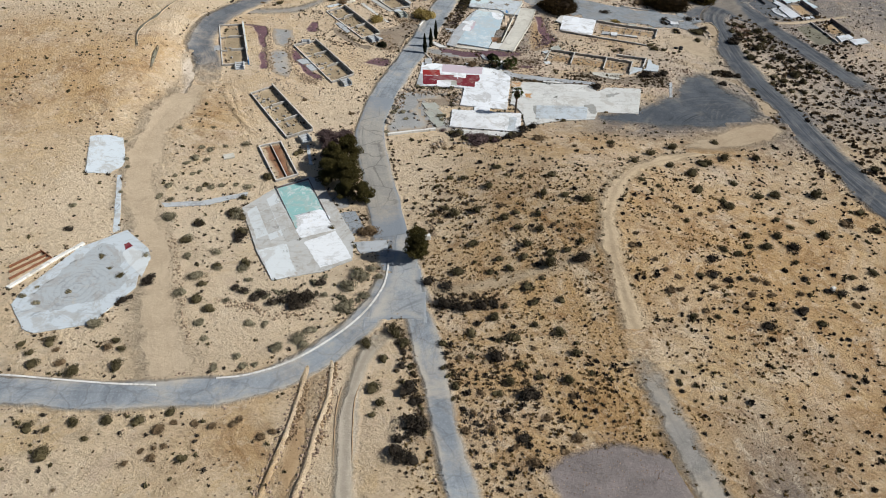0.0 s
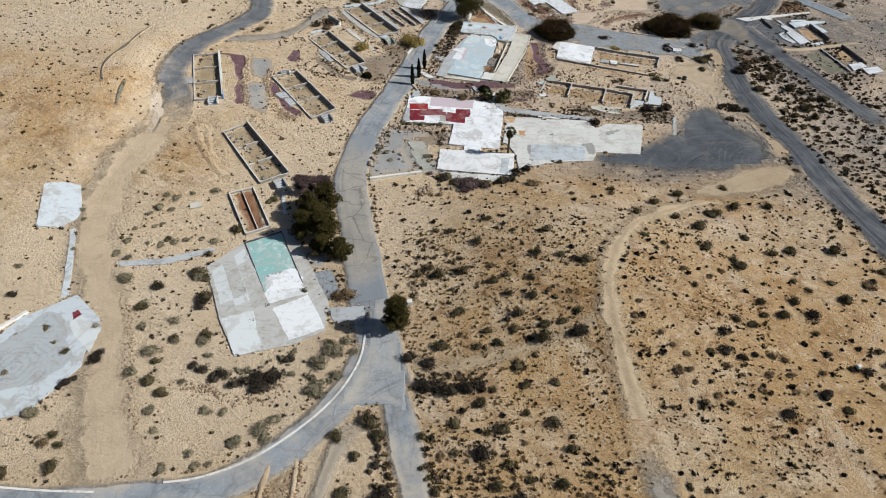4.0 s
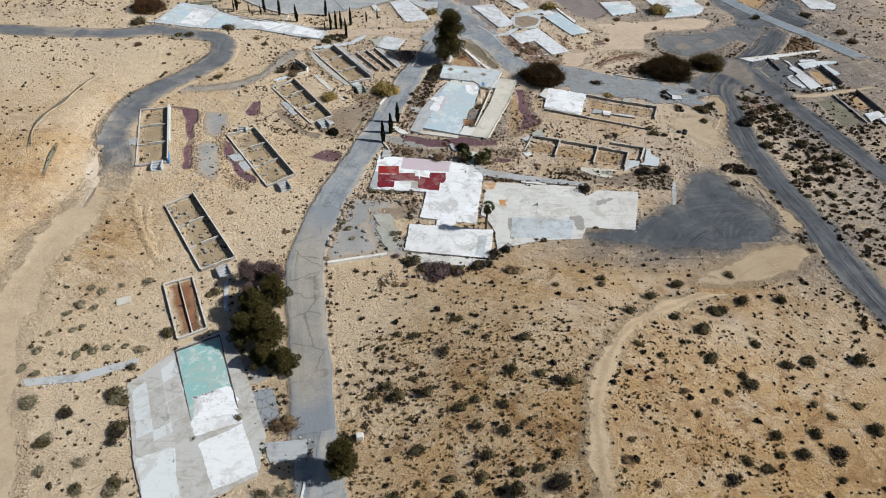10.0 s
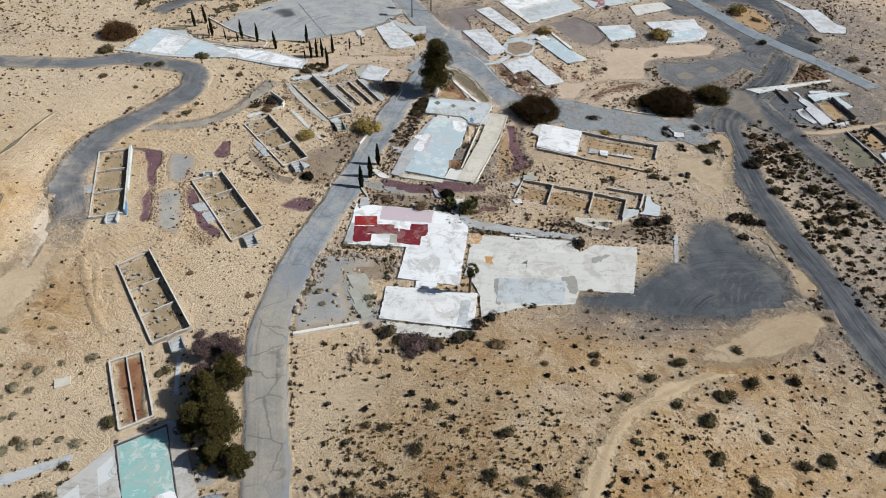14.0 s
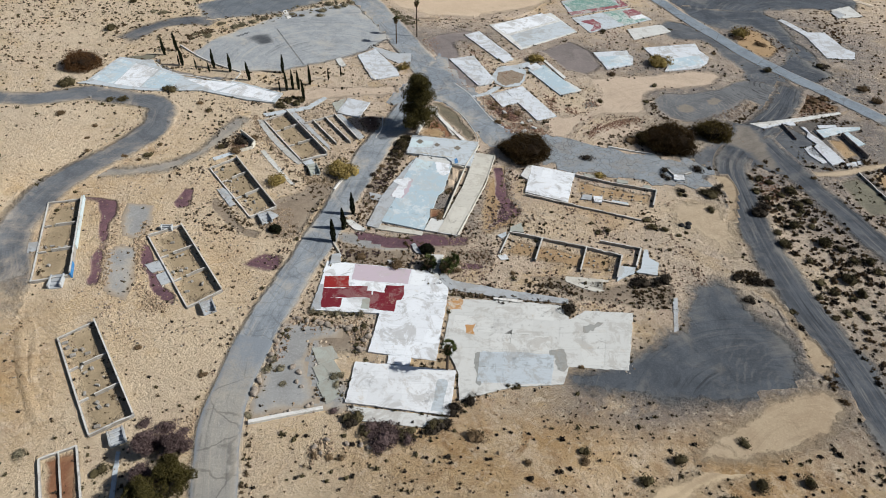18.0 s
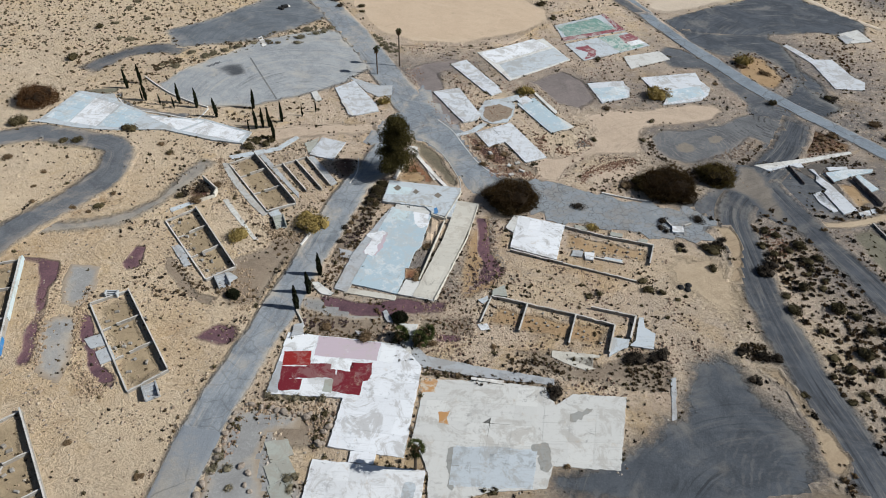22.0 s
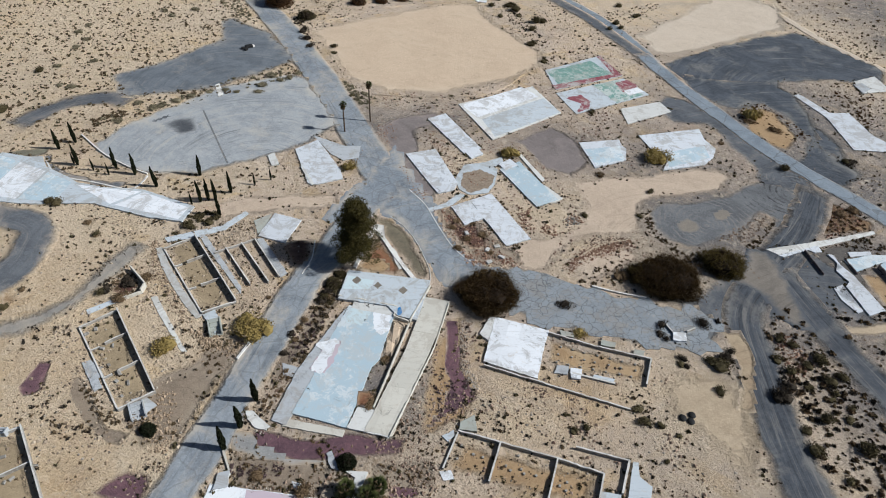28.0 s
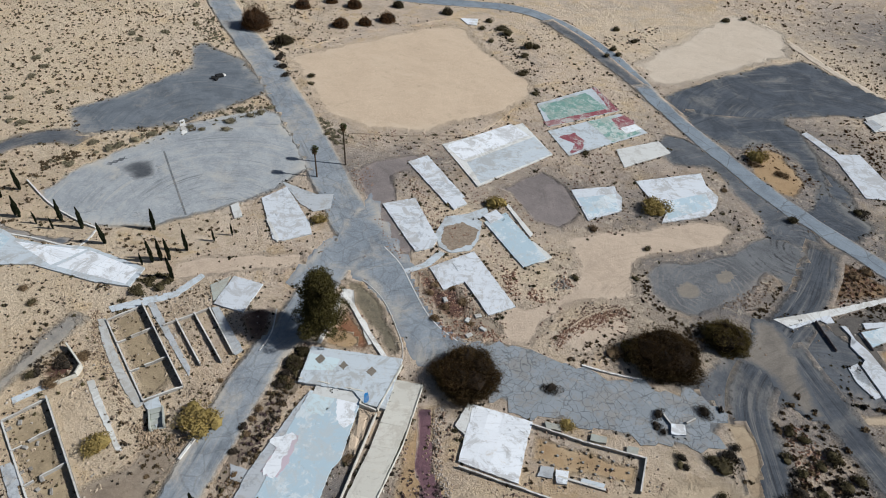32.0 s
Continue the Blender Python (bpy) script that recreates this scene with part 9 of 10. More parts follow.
# rusty racks beside the plaza
racks = tagged(ruin("pipe_rack", "rusty pipe rack lying on the sand", (-58.5, 66.1)), category="pipe rack")
for a, b in (([(-61.1, 65.6), (-58.4, 69.4)]), ([(-60.6, 64.6), (-57.4, 68.7)]), ([(-59.9, 63.3), (-56.6, 68.3)])):
    wall(racks, "pipe", (a, b), 0.5, 0.18, rust)
wall(racks, "pipe", [(-58.7, 69.5), (-56.5, 68.1)], 0.5, 0.18, rust)
kerb("kerb", [(-59.3, 61.6), (-57.7, 64.6), (-56.0, 67.8), (-53.5, 71.8)], 0.5, 0.3, "white concrete edge of the plaza")
plaza = [ob for ob in floors if ob.name.startswith("plaza_slab")][0]
plate(plaza, "red_panel", [(-47.8, 72.1), (-47.3, 72.7), (-46.4, 71.9), (-47.1, 70.8)], 0.165, paint_red)
plate(plaza, "white_panel", [(-47.3, 70.3), (-46.3, 71.6), (-43.0, 69.5), (-42.7, 65.3), (-45.6, 67.9)], 0.163, paint_pale)
# earth banks and stone edgings
berm("gully_bank", [(-16.7, 50.1), (-16.8, 46.7), (-17.2, 42.0), (-18.1, 36.1), (-18.8, 31.0), (-19.4, 27.0)], 3.4, 0.55, "eroded sandy gully bank with a sharp edge")
berm("gully_bank", [(-13.8, 51.0), (-13.4, 46.0), (-14.1, 40.6), (-14.5, 35.9), (-15.4, 31.0), (-15.8, 27.0)], 3.4, 0.55, "eroded sandy gully bank with a sharp edge")
berm("track_bank", [(-12.0, 46.9), (-12.2, 43.6), (-11.9, 39.6), (-11.5, 35.9)], 0.9, 0.2, "low sandy bank beside the double track", bank_earth)
berm("track_bank", [(-9.6, 48.5), (-10.2, 45.1), (-10.0, 40.9), (-9.5, 35.9)], 0.9, 0.2, "low sandy bank beside the double track", bank_earth)
berm("rut_bank", [(-45.1, 118.9), (-43.8, 116.4), (-42.2, 113.4), (-40.6, 110.8), (-39.0, 108.3), (-37.3, 106.3), (-35.5, 105.3)], 7.0, 0.5, "curved eroded rut bank beside the cabin")
berm("rut_bank", [(-42.1, 118.7), (-41.8, 116.3), (-41.1, 113.8), (-39.9, 110.9), (-38.4, 109.0)], 6.0, 0.4, "faint eroded rut bank beside the cabin")
berm("oval_bank", [(5.2, 230.0), (14.4, 230.5), (23.7, 232.1), (30.8, 234.1), (37.1, 239.9), (42.7, 248.7)], 1.6, 0.5, "low rim bank of the sandy field")
berm("oval_bank", [(-16.2, 267.0), (-7.7, 274.1), (2.7, 284.1), (15.9, 292.4), (25.2, 299.6), (31.7, 301.8)], 1.6, 0.5, "low rim bank of the sandy field")
berm("island_bank", [(46.0, 180.1), (49.5, 183.0), (52.9, 184.7), (56.2, 185.6)], 1.8, 0.5, "stony bank round a sandy island")

plate(pool_deck, "worn_panel", [(-24.2, 80.8), (-19.4, 82.6), (-17.9, 79.2), (-22.8, 76.9)], 0.276, concrete_white, "paint worn to white concrete", 0.9)
# three low dark strips along the sides of the pool floor
pool_edge = tagged(ruin("pool_coping_wall", "thin dark edging round the faded pool floor", (-28.4, 88.0)), category="low wall")
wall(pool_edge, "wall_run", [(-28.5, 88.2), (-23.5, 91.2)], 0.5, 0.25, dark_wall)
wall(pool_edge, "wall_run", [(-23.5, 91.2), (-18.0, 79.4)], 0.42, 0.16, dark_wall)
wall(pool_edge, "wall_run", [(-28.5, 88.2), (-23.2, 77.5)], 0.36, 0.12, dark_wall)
plate(pool_deck, "white_panel", [(-27.8, 72.2), (-23.9, 73.7), (-21.2, 66.9), (-24.4, 65.6)], 0.278, paint_pale)
slab("asphalt_pad", [(-17.0, 82.0), (-14.4, 82.6), (-12.3, 77.7), (-14.6, 76.4)], 0.08, asphalt_piece, "dark grey asphalt pad beside the pool deck")

panels(longslab, [(-62.9, 187.4), (-60.8, 197.6), (-56.7, 196.1), (-58.0, 185.8)], 4, 2, 0.31, concrete_sky)
panels(longslab, [(-57.7, 185.9), (-56.7, 196.0), (-50.9, 193.7), (-52.1, 185.1)], 4, 3, 0.31, concrete_white)
panels(longslab, [(-51.8, 185.2), (-50.4, 193.5), (-45.1, 191.0), (-45.4, 185.1)], 3, 3, 0.31, concrete_sky)
panels(longslab, [(-44.1, 190.4), (-38.4, 189.8), (-32.2, 189.7), (-36.1, 185.5)], 3, 2, 0.31, concrete_white)
panels(longslab, [(-35.3, 185.4), (-31.7, 189.6), (-22.6, 186.1), (-23.4, 182.7)], 2, 5, 0.31, concrete_white)

slab("garden_pad", [(8.2, 140.9), (8.8, 141.3), (10.0, 138.8), (9.1, 138.9)], 0.35, concrete_grey, "tilted pale concrete pad under a shrub")
slab("garden_pad", [(4.5, 137.1), (6.0, 136.8), (5.8, 135.7), (5.2, 135.8)], 0.12, concrete_white, "small white concrete pad in dry weeds")
slab("garden_pad", [(-4.6, 136.1), (-3.3, 138.0), (-3.0, 137.6), (-3.2, 135.7)], 0.3, concrete_tan, "pale concrete ramp at the hall corner")
slab("garden_kerb", [(-4.8, 140.6), (-4.6, 140.7), (-3.2, 138.1), (-3.4, 138.0)], 0.4, concrete_cream, "pale kerb beside the road and cypress")
slab("garden_kerb", [(-3.3, 146.4), (-2.9, 146.5), (-1.3, 145.0), (0.2, 144.2), (0.0, 143.8), (-1.6, 144.1), (-2.9, 145.4)], 0.3, concrete_tan, "curved pale kerb under a cypress")
slab("broken_slab", [(22.8, 144.1), (24.4, 145.1), (24.5, 144.2), (23.6, 143.3)], 0.15, concrete_blue, "pale broken slab beside the green tank")
slab("yard_patch", [(22.6, 139.1), (24.0, 139.3), (24.5, 138.1), (23.1, 137.9)], 0.08, concrete_white, "pale crumbled concrete patch on sand")

court_stain = painted("court_stain", (0.34, 0.345, 0.33), (0.27, 0.27, 0.26), 0.02)
plate(court, "stain", [(21.3, 120.8), (25.1, 120.4), (25.8, 124.1), (26.6, 123.8), (26.0, 119.4), (21.2, 120.1)], 0.226, court_stain, "dark damp stain", 0.6)
plate(court, "stain", [(33.8, 123.1), (35.5, 123.9), (37.4, 124.2), (35.6, 122.4), (34.0, 122.3)], 0.226, court_stain, "dark damp stain", 0.6)
plate(court, "stain", [(28.7, 118.7), (30.9, 118.9), (30.7, 115.4), (29.8, 115.1), (29.6, 117.2), (28.7, 117.7)], 0.226, court_stain, "dark damp stain", 0.5)
plate(court, "stain", [(18.2, 118.0), (19.1, 118.3), (19.5, 115.3), (18.7, 112.4), (18.1, 113.0)], 0.226, court_stain, "dark damp stain", 0.5)
plate(court, "rust_panel", [(14.5, 128.9), (16.7, 128.7), (16.5, 126.5), (14.4, 126.8)], 0.229, paint_orange, "orange rust stain", 0.4)
plate(court, "rust_panel", [(16.9, 123.4), (18.5, 123.7), (18.3, 121.4), (17.0, 121.8)], 0.229, paint_orange, "orange rust stain", 0.4)


# ---- scrub and stones, uncountable ----
def scatter(count, lo, hi, density):
    """Random spots on free ground, thinned by density(x, y) from 0 to 1."""
    xy = np.stack([rng.uniform(lo[0], hi[0], count), rng.uniform(lo[1], hi[1], count)], 1)
    keep = rng.uniform(size=count) < density(xy[:, 0], xy[:, 1])
    return np.array([p for p in xy[keep] if clear_at(*p)])


def lumps_of(x, y, s, seed):
    return np.array([noise.noise(Vector((a * s, b * s, seed))) for a, b in zip(x, y)])


def scrub_density(x, y):
    d = 0.45 + 0.9 * lumps_of(x, y, 0.06, 2.0) + 0.5 * lumps_of(x, y, 0.22, 9.0)
    south = (y < 108) & (x > -5)
    bare = np.exp(-(((x + 58) / 16) ** 2 + ((y - 148) / 26) ** 2)) + np.exp(-(((x - 55) / 14) ** 2 + ((y - 150) / 10) ** 2)) + np.exp(-(((x + 22) / 14) ** 2 + ((y - 122) / 14) ** 2))
    far_west = (x < -20) & (y > 225)
    return np.clip(d + 0.35 * south + 0.5 * far_west - 0.35 * bare, 0.03, 1)


def tufts(name, spots, size, mat, label, blades, leaf=0.22):
    n = len(spots)
    z = height(spots[:, 0], spots[:, 1])
    base = np.c_[spots, z]
    r = size * np.minimum(rng.lognormal(0, 0.45, n), 1.9)
    base = np.repeat(base, blades, 0)
    rr = np.repeat(r, blades)
    d = rng.normal(size=(len(base), 3))
    d[:, 2] = np.abs(d[:, 2]) * 0.8
    d /= np.linalg.norm(d, axis=1, keepdims=True)
    p = base + d * rr[:, None] * rng.uniform(0.1, 0.46, len(base))[:, None] * (1, 1, 0.95)
    v, f = leaves(p, leaf)
    c = np.repeat(p, 4, 0)
    v = c + (v - c) * np.repeat(rr, 4)[:, None] * 1.15
    oct_v = np.array([(1, 0, 0), (0, 1, 0), (-1, 0, 0), (0, -1, 0), (0, 0, 1)], float)
    oct_f = np.array([(0, 1, 4), (1, 2, 4), (2, 3, 4), (3, 0, 4)])
    turn = rng.uniform(0, 6.28, n)
    spin = np.stack([np.stack([np.cos(turn), -np.sin(turn), 0 * turn], -1), np.stack([np.sin(turn), np.cos(turn), 0 * turn], -1), np.stack([0 * turn, 0 * turn, 1 + 0 * turn], -1)], 1)
    heart = np.einsum("nij,kj->nki", spin, oct_v * (0.36, 0.28, 0.34)) * rng.uniform(0.8, 1.25, (n, 5, 1)) * r[:, None, None] + np.c_[spots, z][:, None, :]
    me = bpy.data.meshes.new(name)
    me.from_pydata(v.tolist() + heart.reshape(-1, 3).tolist(), [], f.tolist() + (oct_f[None] + len(v) + 5 * np.arange(n)[:, None, None]).reshape(-1, 3).tolist())
    me.materials.append(mat)
    return tagged(new(name, me), label, "scrub", kind="stuff")


spots = scatter(44000, (-115, 20), (160, 300), scrub_density)
k = rng.uniform(size=len(spots))
tufts("low_scrub", spots[k < 0.36], 0.36, leaf_tuft, "scattered dry brown scrub tufts on sand", 13, 0.17)
tufts("low_scrub", spots[(k >= 0.36) & (k < 0.76)], 0.42, leaf_dark, "scattered blackened scrub tufts on sand", 14, 0.17)
tufts("low_scrub", spots[k >= 0.76], 0.56, leaf_creosote, "scattered olive scrub tufts on sand", 16, 0.17)
spots = scatter(1100, (-5, 25), (75, 105), lambda x, y: np.clip(0.5 + 0.8 * lumps_of(x, y, 0.09, 4.0), 0, 1))
tufts("hill_scrub", spots, 0.5, leaf_dark, "dark scrub on the brown hill", 44)
spots = scatter(11500, (-4, 24), (46, 92), lambda x, y: np.clip(0.45 + 1.1 * lumps_of(x, y, 0.16, 17.0) + 0.5 * (x < 24), 0.02, 1) * 0.8)
tufts("hill_weeds", spots, 0.29, leafy("leaf_weed", (0.18, 0.115, 0.048), (0.26, 0.175, 0.078)), "low dry weeds all over the brown hill", 12)
spots = scatter(3800, (66, 92), (104, 172), lambda x, y: np.clip(0.5 + 0.9 * lumps_of(x, y, 0.12, 6.0), 0, 1))
tufts("verge_scrub", spots[::4], 0.6, leaf_dark, "blackish scrub between the roads", 36)
tufts("verge_scrub", spots[2::4], 0.6, leaf_tuft, "dark brown scrub between the roads", 36)
spots = spots[1::2]
tufts("verge_scrub", spots, 0.6, leaf_dry, "brown scrub between the roads", 44)
spots = scatter(8000, (-130, 190), (-12, 340), lambda x, y: np.clip(0.55 + 0.8 * lumps_of(x, y, 0.09, 4.0), 0, 1))
tufts("far_scrub", spots, 0.55, leaf_tuft, "dusty brown scrub on the far flat", 14)
spots = scatter(3200, (120, 200), (200, 345), lambda x, y: 0.5 + 0 * x)
tufts("far_scrub", spots, 0.6, leaf_dry, "dusty brown scrub beyond the northern yard", 18)


def stones(name, spots, size, mat, label):
    """Loose stones: squashed random octahedra sunk into the ground."""
    n = len(spots)
    z = height(spots[:, 0], spots[:, 1])
    unit = np.array([(1, 0, 0), (0, 1, 0), (-1, 0, 0), (0, -1, 0), (0.2, 0.1, 0.8), (0, 0, -0.5)], float)
    r = size * np.minimum(rng.lognormal(0, 0.5, n), 2.0)
    jitter = rng.uniform(0.55, 1.3, (n, 6, 1))
    a = rng.uniform(0, 2 * math.pi, n)
    rot = np.stack([np.stack([np.cos(a), -np.sin(a), 0 * a], -1), np.stack([np.sin(a), np.cos(a), 0 * a], -1), np.stack([0 * a, 0 * a, 0 * a + 1], -1)], 1)
    v = np.einsum("nij,kj->nki", rot, unit) * jitter * r[:, None, None] + np.c_[spots, z + r * 0.15][:, None, :]
    f = np.array([(0, 1, 4), (1, 2, 4), (2, 3, 4), (3, 0, 4), (1, 0, 5), (2, 1, 5), (3, 2, 5), (0, 3, 5)])
    faces = (f[None] + 6 * np.arange(n)[:, None, None]).reshape(-1, 3)
    me = bpy.data.meshes.new(name)
    me.from_pydata(v.reshape(-1, 3).tolist(), [], faces.tolist())
    me.materials.append(mat)
    return tagged(new(name, me), label, "stones", kind="stuff")


stone_tan = leafy("stone_tan", (0.44, 0.34, 0.24), (0.25, 0.185, 0.125))
stone_red = leafy("stone_red", (0.18, 0.125, 0.095), (0.38, 0.29, 0.22))
spots = scatter(16000, (-110, 22), (150, 300), lambda x, y: np.clip(0.35 + 0.9 * lumps_of(x, y, 0.11, 13.0), 0.02, 1))
stones("loose_stones", spots, 0.13, stone_tan, "loose tan stones strewn over the sand")
spots = scatter(30000, (-105, 25), (140, 270), lambda x, y: np.clip(0.5 + 0.7 * lumps_of(x, y, 0.08, 21.0), 0.05, 1))
stones("grit", spots, 0.09, leafy("grit_brown", (0.15, 0.105, 0.065), (0.34, 0.25, 0.16)), "brown grit and pebbles strewn over the sand")
spots = scatter(15000, (-52, 108), (112, 240), lambda x, y: np.clip(0.35 + 1.1 * lumps_of(x, y, 0.13, 31.0), 0.0, 1))
stones("debris", spots, 0.12, leafy("debris_mixed", (0.16, 0.125, 0.10), (0.50, 0.45, 0.38)), "broken concrete and stones strewn between the ruins")
rubble = leafy("rubble", (0.20, 0.10, 0.075), (0.40, 0.27, 0.19))
rubble_grey = leafy("rubble_grey", (0.42, 0.39, 0.35), (0.25, 0.23, 0.20))


def pile(beds, count, size, mat, label):
    """Loose stones filling beds of any outline, thicker in the middle."""
    out = []
    for bed in beds:
        poly = np.array(bed, float)
        lo, hi = poly.min(0), poly.max(0)
        xy = rng.uniform(lo, hi, (count * 6, 2))
        xy = xy[inside(xy, poly)][:count]
        xy = xy + rng.normal(size=xy.shape) * 0.3
        out.append(np.array([q for q in xy if not on_road(*q)]).reshape(-1, 2))
    stones("rubble", np.concatenate(out), size, mat, label)

def brush(beds, count, size, mat, label, blades=32):
    """Thick low brush filling beds of any outline."""
    out = []
    for bed in beds:
        poly = np.array(bed, float)
        lo, hi = poly.min(0), poly.max(0)
        xy = rng.uniform(lo, hi, (count * 4, 2))
        out.append(np.array([q for q in xy[inside(xy, poly)][:count] if not on_road(*q)]).reshape(-1, 2))
    return tufts("brush", np.concatenate(out), size, mat, label, blades, 0.16)


brush([[(-50.0, 211.9), (-38.3, 224.0), (-29.5, 230.3), (-19.4, 240.8), (-13.5, 242.6), (-11.5, 237.6), (-22.8, 228.8), (-32.7, 221.1), (-41.6, 215.4), (-47.6, 209.7)], [(-3.4, 236.4), (2.2, 232.5), (6.7, 228.7), (5.1, 222.7), (0.2, 229.1)], [(-43.6, 280.2), (-38.6, 284.1), (-30.1, 267.9), (-36.2, 269.1)]], 130, 0.6, leaf_sage, "grey-green brush on the verge of the car park")
brush([[(-50.0, 211.9), (-38.3, 224.0), (-29.5, 230.3), (-19.4, 240.8), (-13.5, 242.6), (-11.5, 237.6), (-22.8, 228.8), (-32.7, 221.1), (-41.6, 215.4), (-47.6, 209.7)], [(-50.7, 211.9), (-46.1, 217.6), (-44.3, 215.1), (-48.9, 209.6)]], 90, 0.55, leaf_tuft, "dark brown brush on the verge of the car park")
brush([[(25.9, 133.0), (32.9, 134.0), (39.4, 131.5), (48.0, 134.1), (49.5, 131.0), (48.5, 127.2), (39.8, 127.7), (33.9, 129.1), (32.4, 130.1)], [(26.4, 133.0), (33.8, 132.4), (34.3, 128.3), (27.8, 130.4)], [(14.9, 131.1), (25.5, 129.6), (33.2, 128.6), (33.1, 127.5), (24.3, 128.4), (14.9, 129.5)], [(42.8, 134.2), (48.8, 132.0), (47.6, 127.5), (42.2, 128.8)]], 90, 0.4, leaf_tuft, "dry brown brush along the planting strip")
brush([[(25.9, 133.0), (32.9, 134.0), (39.4, 131.5), (48.0, 134.1), (49.5, 131.0), (48.5, 127.2), (39.8, 127.7), (33.9, 129.1), (32.4, 130.1)], [(43.2, 133.5), (48.6, 131.3), (47.6, 127.5), (42.0, 128.1)], [(14.9, 130.8), (24.4, 129.3), (24.3, 128.4), (14.9, 129.5)]], 40, 0.42, leaf_creosote, "olive brush along the planting strip")
brush([[(74.1, 165.7), (80.1, 164.2), (83.2, 158.0), (83.9, 147.8), (83.8, 138.7), (82.4, 132.2), (71.3, 128.7), (71.8, 134.9), (69.7, 141.6), (69.2, 151.1)], [(60.7, 136.9), (66.4, 136.3), (66.3, 133.1), (60.2, 133.6)]], 120, 0.5, leaf_tuft, "brown brush between the dark roads")
brush([[(74.1, 165.7), (80.1, 164.2), (83.2, 158.0), (83.9, 147.8), (83.8, 138.7), (82.4, 132.2), (71.3, 128.7), (71.8, 134.9), (69.7, 141.6), (69.2, 151.1)], [(60.7, 136.9), (66.4, 136.3), (66.3, 133.1), (60.2, 133.6)]], 30, 0.55, leaf_dark, "blackish brush between the dark roads")
brush([[(44.9, 174.2), (53.4, 182.4), (55.6, 181.0), (53.8, 174.8), (48.1, 172.3)], [(65.1, 181.7), (70.2, 184.1), (68.8, 179.6), (64.7, 178.1)], [(62.4, 194.6), (61.3, 188.1), (65.9, 182.5), (64.4, 181.6), (60.3, 188.0), (60.8, 193.5)], [(76.7, 184.6), (83.6, 190.9), (86.5, 194.9), (85.3, 191.0), (79.8, 184.4)]], 90, 0.45, leaf_tuft, "brown brush round the mesquite island")
brush([[(92.8, 199.0), (100.4, 202.3), (105.3, 194.5), (104.2, 192.5), (88.3, 187.6), (87.0, 189.3)], [(94.4, 240.0), (102.4, 241.9), (107.8, 227.2), (103.2, 222.5), (99.2, 229.1), (93.4, 234.3)], [(124.2, 251.5), (133.7, 249.0), (124.1, 230.4), (123.1, 239.5)]], 110, 0.5, leaf_rust, "rust-brown brush beside the paved road")
brush([[(-4.1, 141.0), (8.6, 139.6), (10.1, 135.7), (-2.6, 135.1)], [(5.7, 142.9), (10.2, 142.1), (12.6, 138.0), (9.9, 137.4)], [(-1.6, 147.0), (0.2, 153.4), (1.9, 152.8), (-0.4, 146.0)], [(13.4, 139.6), (22.0, 140.4), (22.1, 135.9), (14.7, 136.1)]], 80, 0.36, leaf_dry, "dry tan weeds in the garden beds")
brush([[(-3.5, 138.8), (8.7, 138.6), (10.1, 135.7), (-2.6, 135.1)], [(6.1, 143.0), (10.7, 142.1), (13.1, 138.0), (9.9, 137.4)], [(3.1, 166.9), (6.1, 173.9), (7.9, 171.9), (4.8, 165.5)], [(11.0, 147.8), (13.2, 151.3), (13.8, 150.4), (12.5, 147.6)]], 26, 0.42, leaf_creosote, "olive weeds in the garden beds")
brush([[(-1.0, 156.6), (2.6, 164.6), (5.8, 164.4), (2.0, 155.1)], [(21.6, 156.1), (26.0, 154.3), (27.6, 149.9), (21.9, 146.0)], [(-4.1, 139.2), (4.9, 139.2), (4.7, 137.7), (-3.1, 137.3)]], 70, 0.45, leaf_purple, "purplish dry weeds in the garden beds")
brush([[(-7.9, 124.2), (1.3, 122.7), (1.5, 121.1), (-7.7, 122.9)], [(-10.9, 117.0), (-9.3, 123.2), (-7.9, 121.3), (-8.7, 113.6), (-9.8, 110.4)], [(0.8, 118.6), (2.2, 123.7), (3.4, 123.1), (2.0, 117.4)], [(-6.0, 125.3), (2.0, 125.3), (2.2, 124.3), (-5.8, 124.3)]], 34, 0.5, leaf_creosote, "olive bushes on the garden stones")
brush([[(-29.5, 169.1), (-25.0, 169.7), (-24.5, 164.9), (-28.9, 165.5)], [(-18.9, 145.0), (-12.7, 147.4), (-10.4, 142.3), (-15.5, 140.5)], [(-26.7, 149.7), (-21.7, 143.8), (-17.5, 142.9), (-24.1, 148.1)], [(-16.8, 161.2), (-7.7, 160.1), (-8.5, 152.7), (-14.0, 154.1)]], 50, 0.45, leaf_tuft, "brown weeds round the cabin ruins")
brush([[(0.8, 108.5), (4.3, 106.6), (9.3, 106.5), (15.2, 110.9), (18.5, 110.9), (14.8, 105.8), (9.1, 103.4), (3.1, 105.5)]], 70, 0.42, leaf_dark, "dark brush below the terrace edge")
brush([[(0.8, 108.5), (4.3, 106.6), (9.3, 106.5), (15.2, 110.9), (18.5, 110.9), (14.8, 105.8), (9.1, 103.4), (3.1, 105.5)], [(22.4, 113.0), (24.3, 112.8), (23.7, 112.0), (22.3, 112.3)]], 40, 0.45, leaf_creosote, "olive brush below the terrace edge")
brush([[(-33.1, 65.6), (-26.4, 63.4), (-20.6, 64.6), (-16.9, 67.2), (-16.8, 61.9), (-19.6, 59.8), (-26.1, 62.0)], [(-14.7, 62.9), (-11.0, 61.9), (-11.6, 59.0), (-14.9, 59.6)]], 55, 0.62, leaf_sage, "grey-green brush round the pool deck")
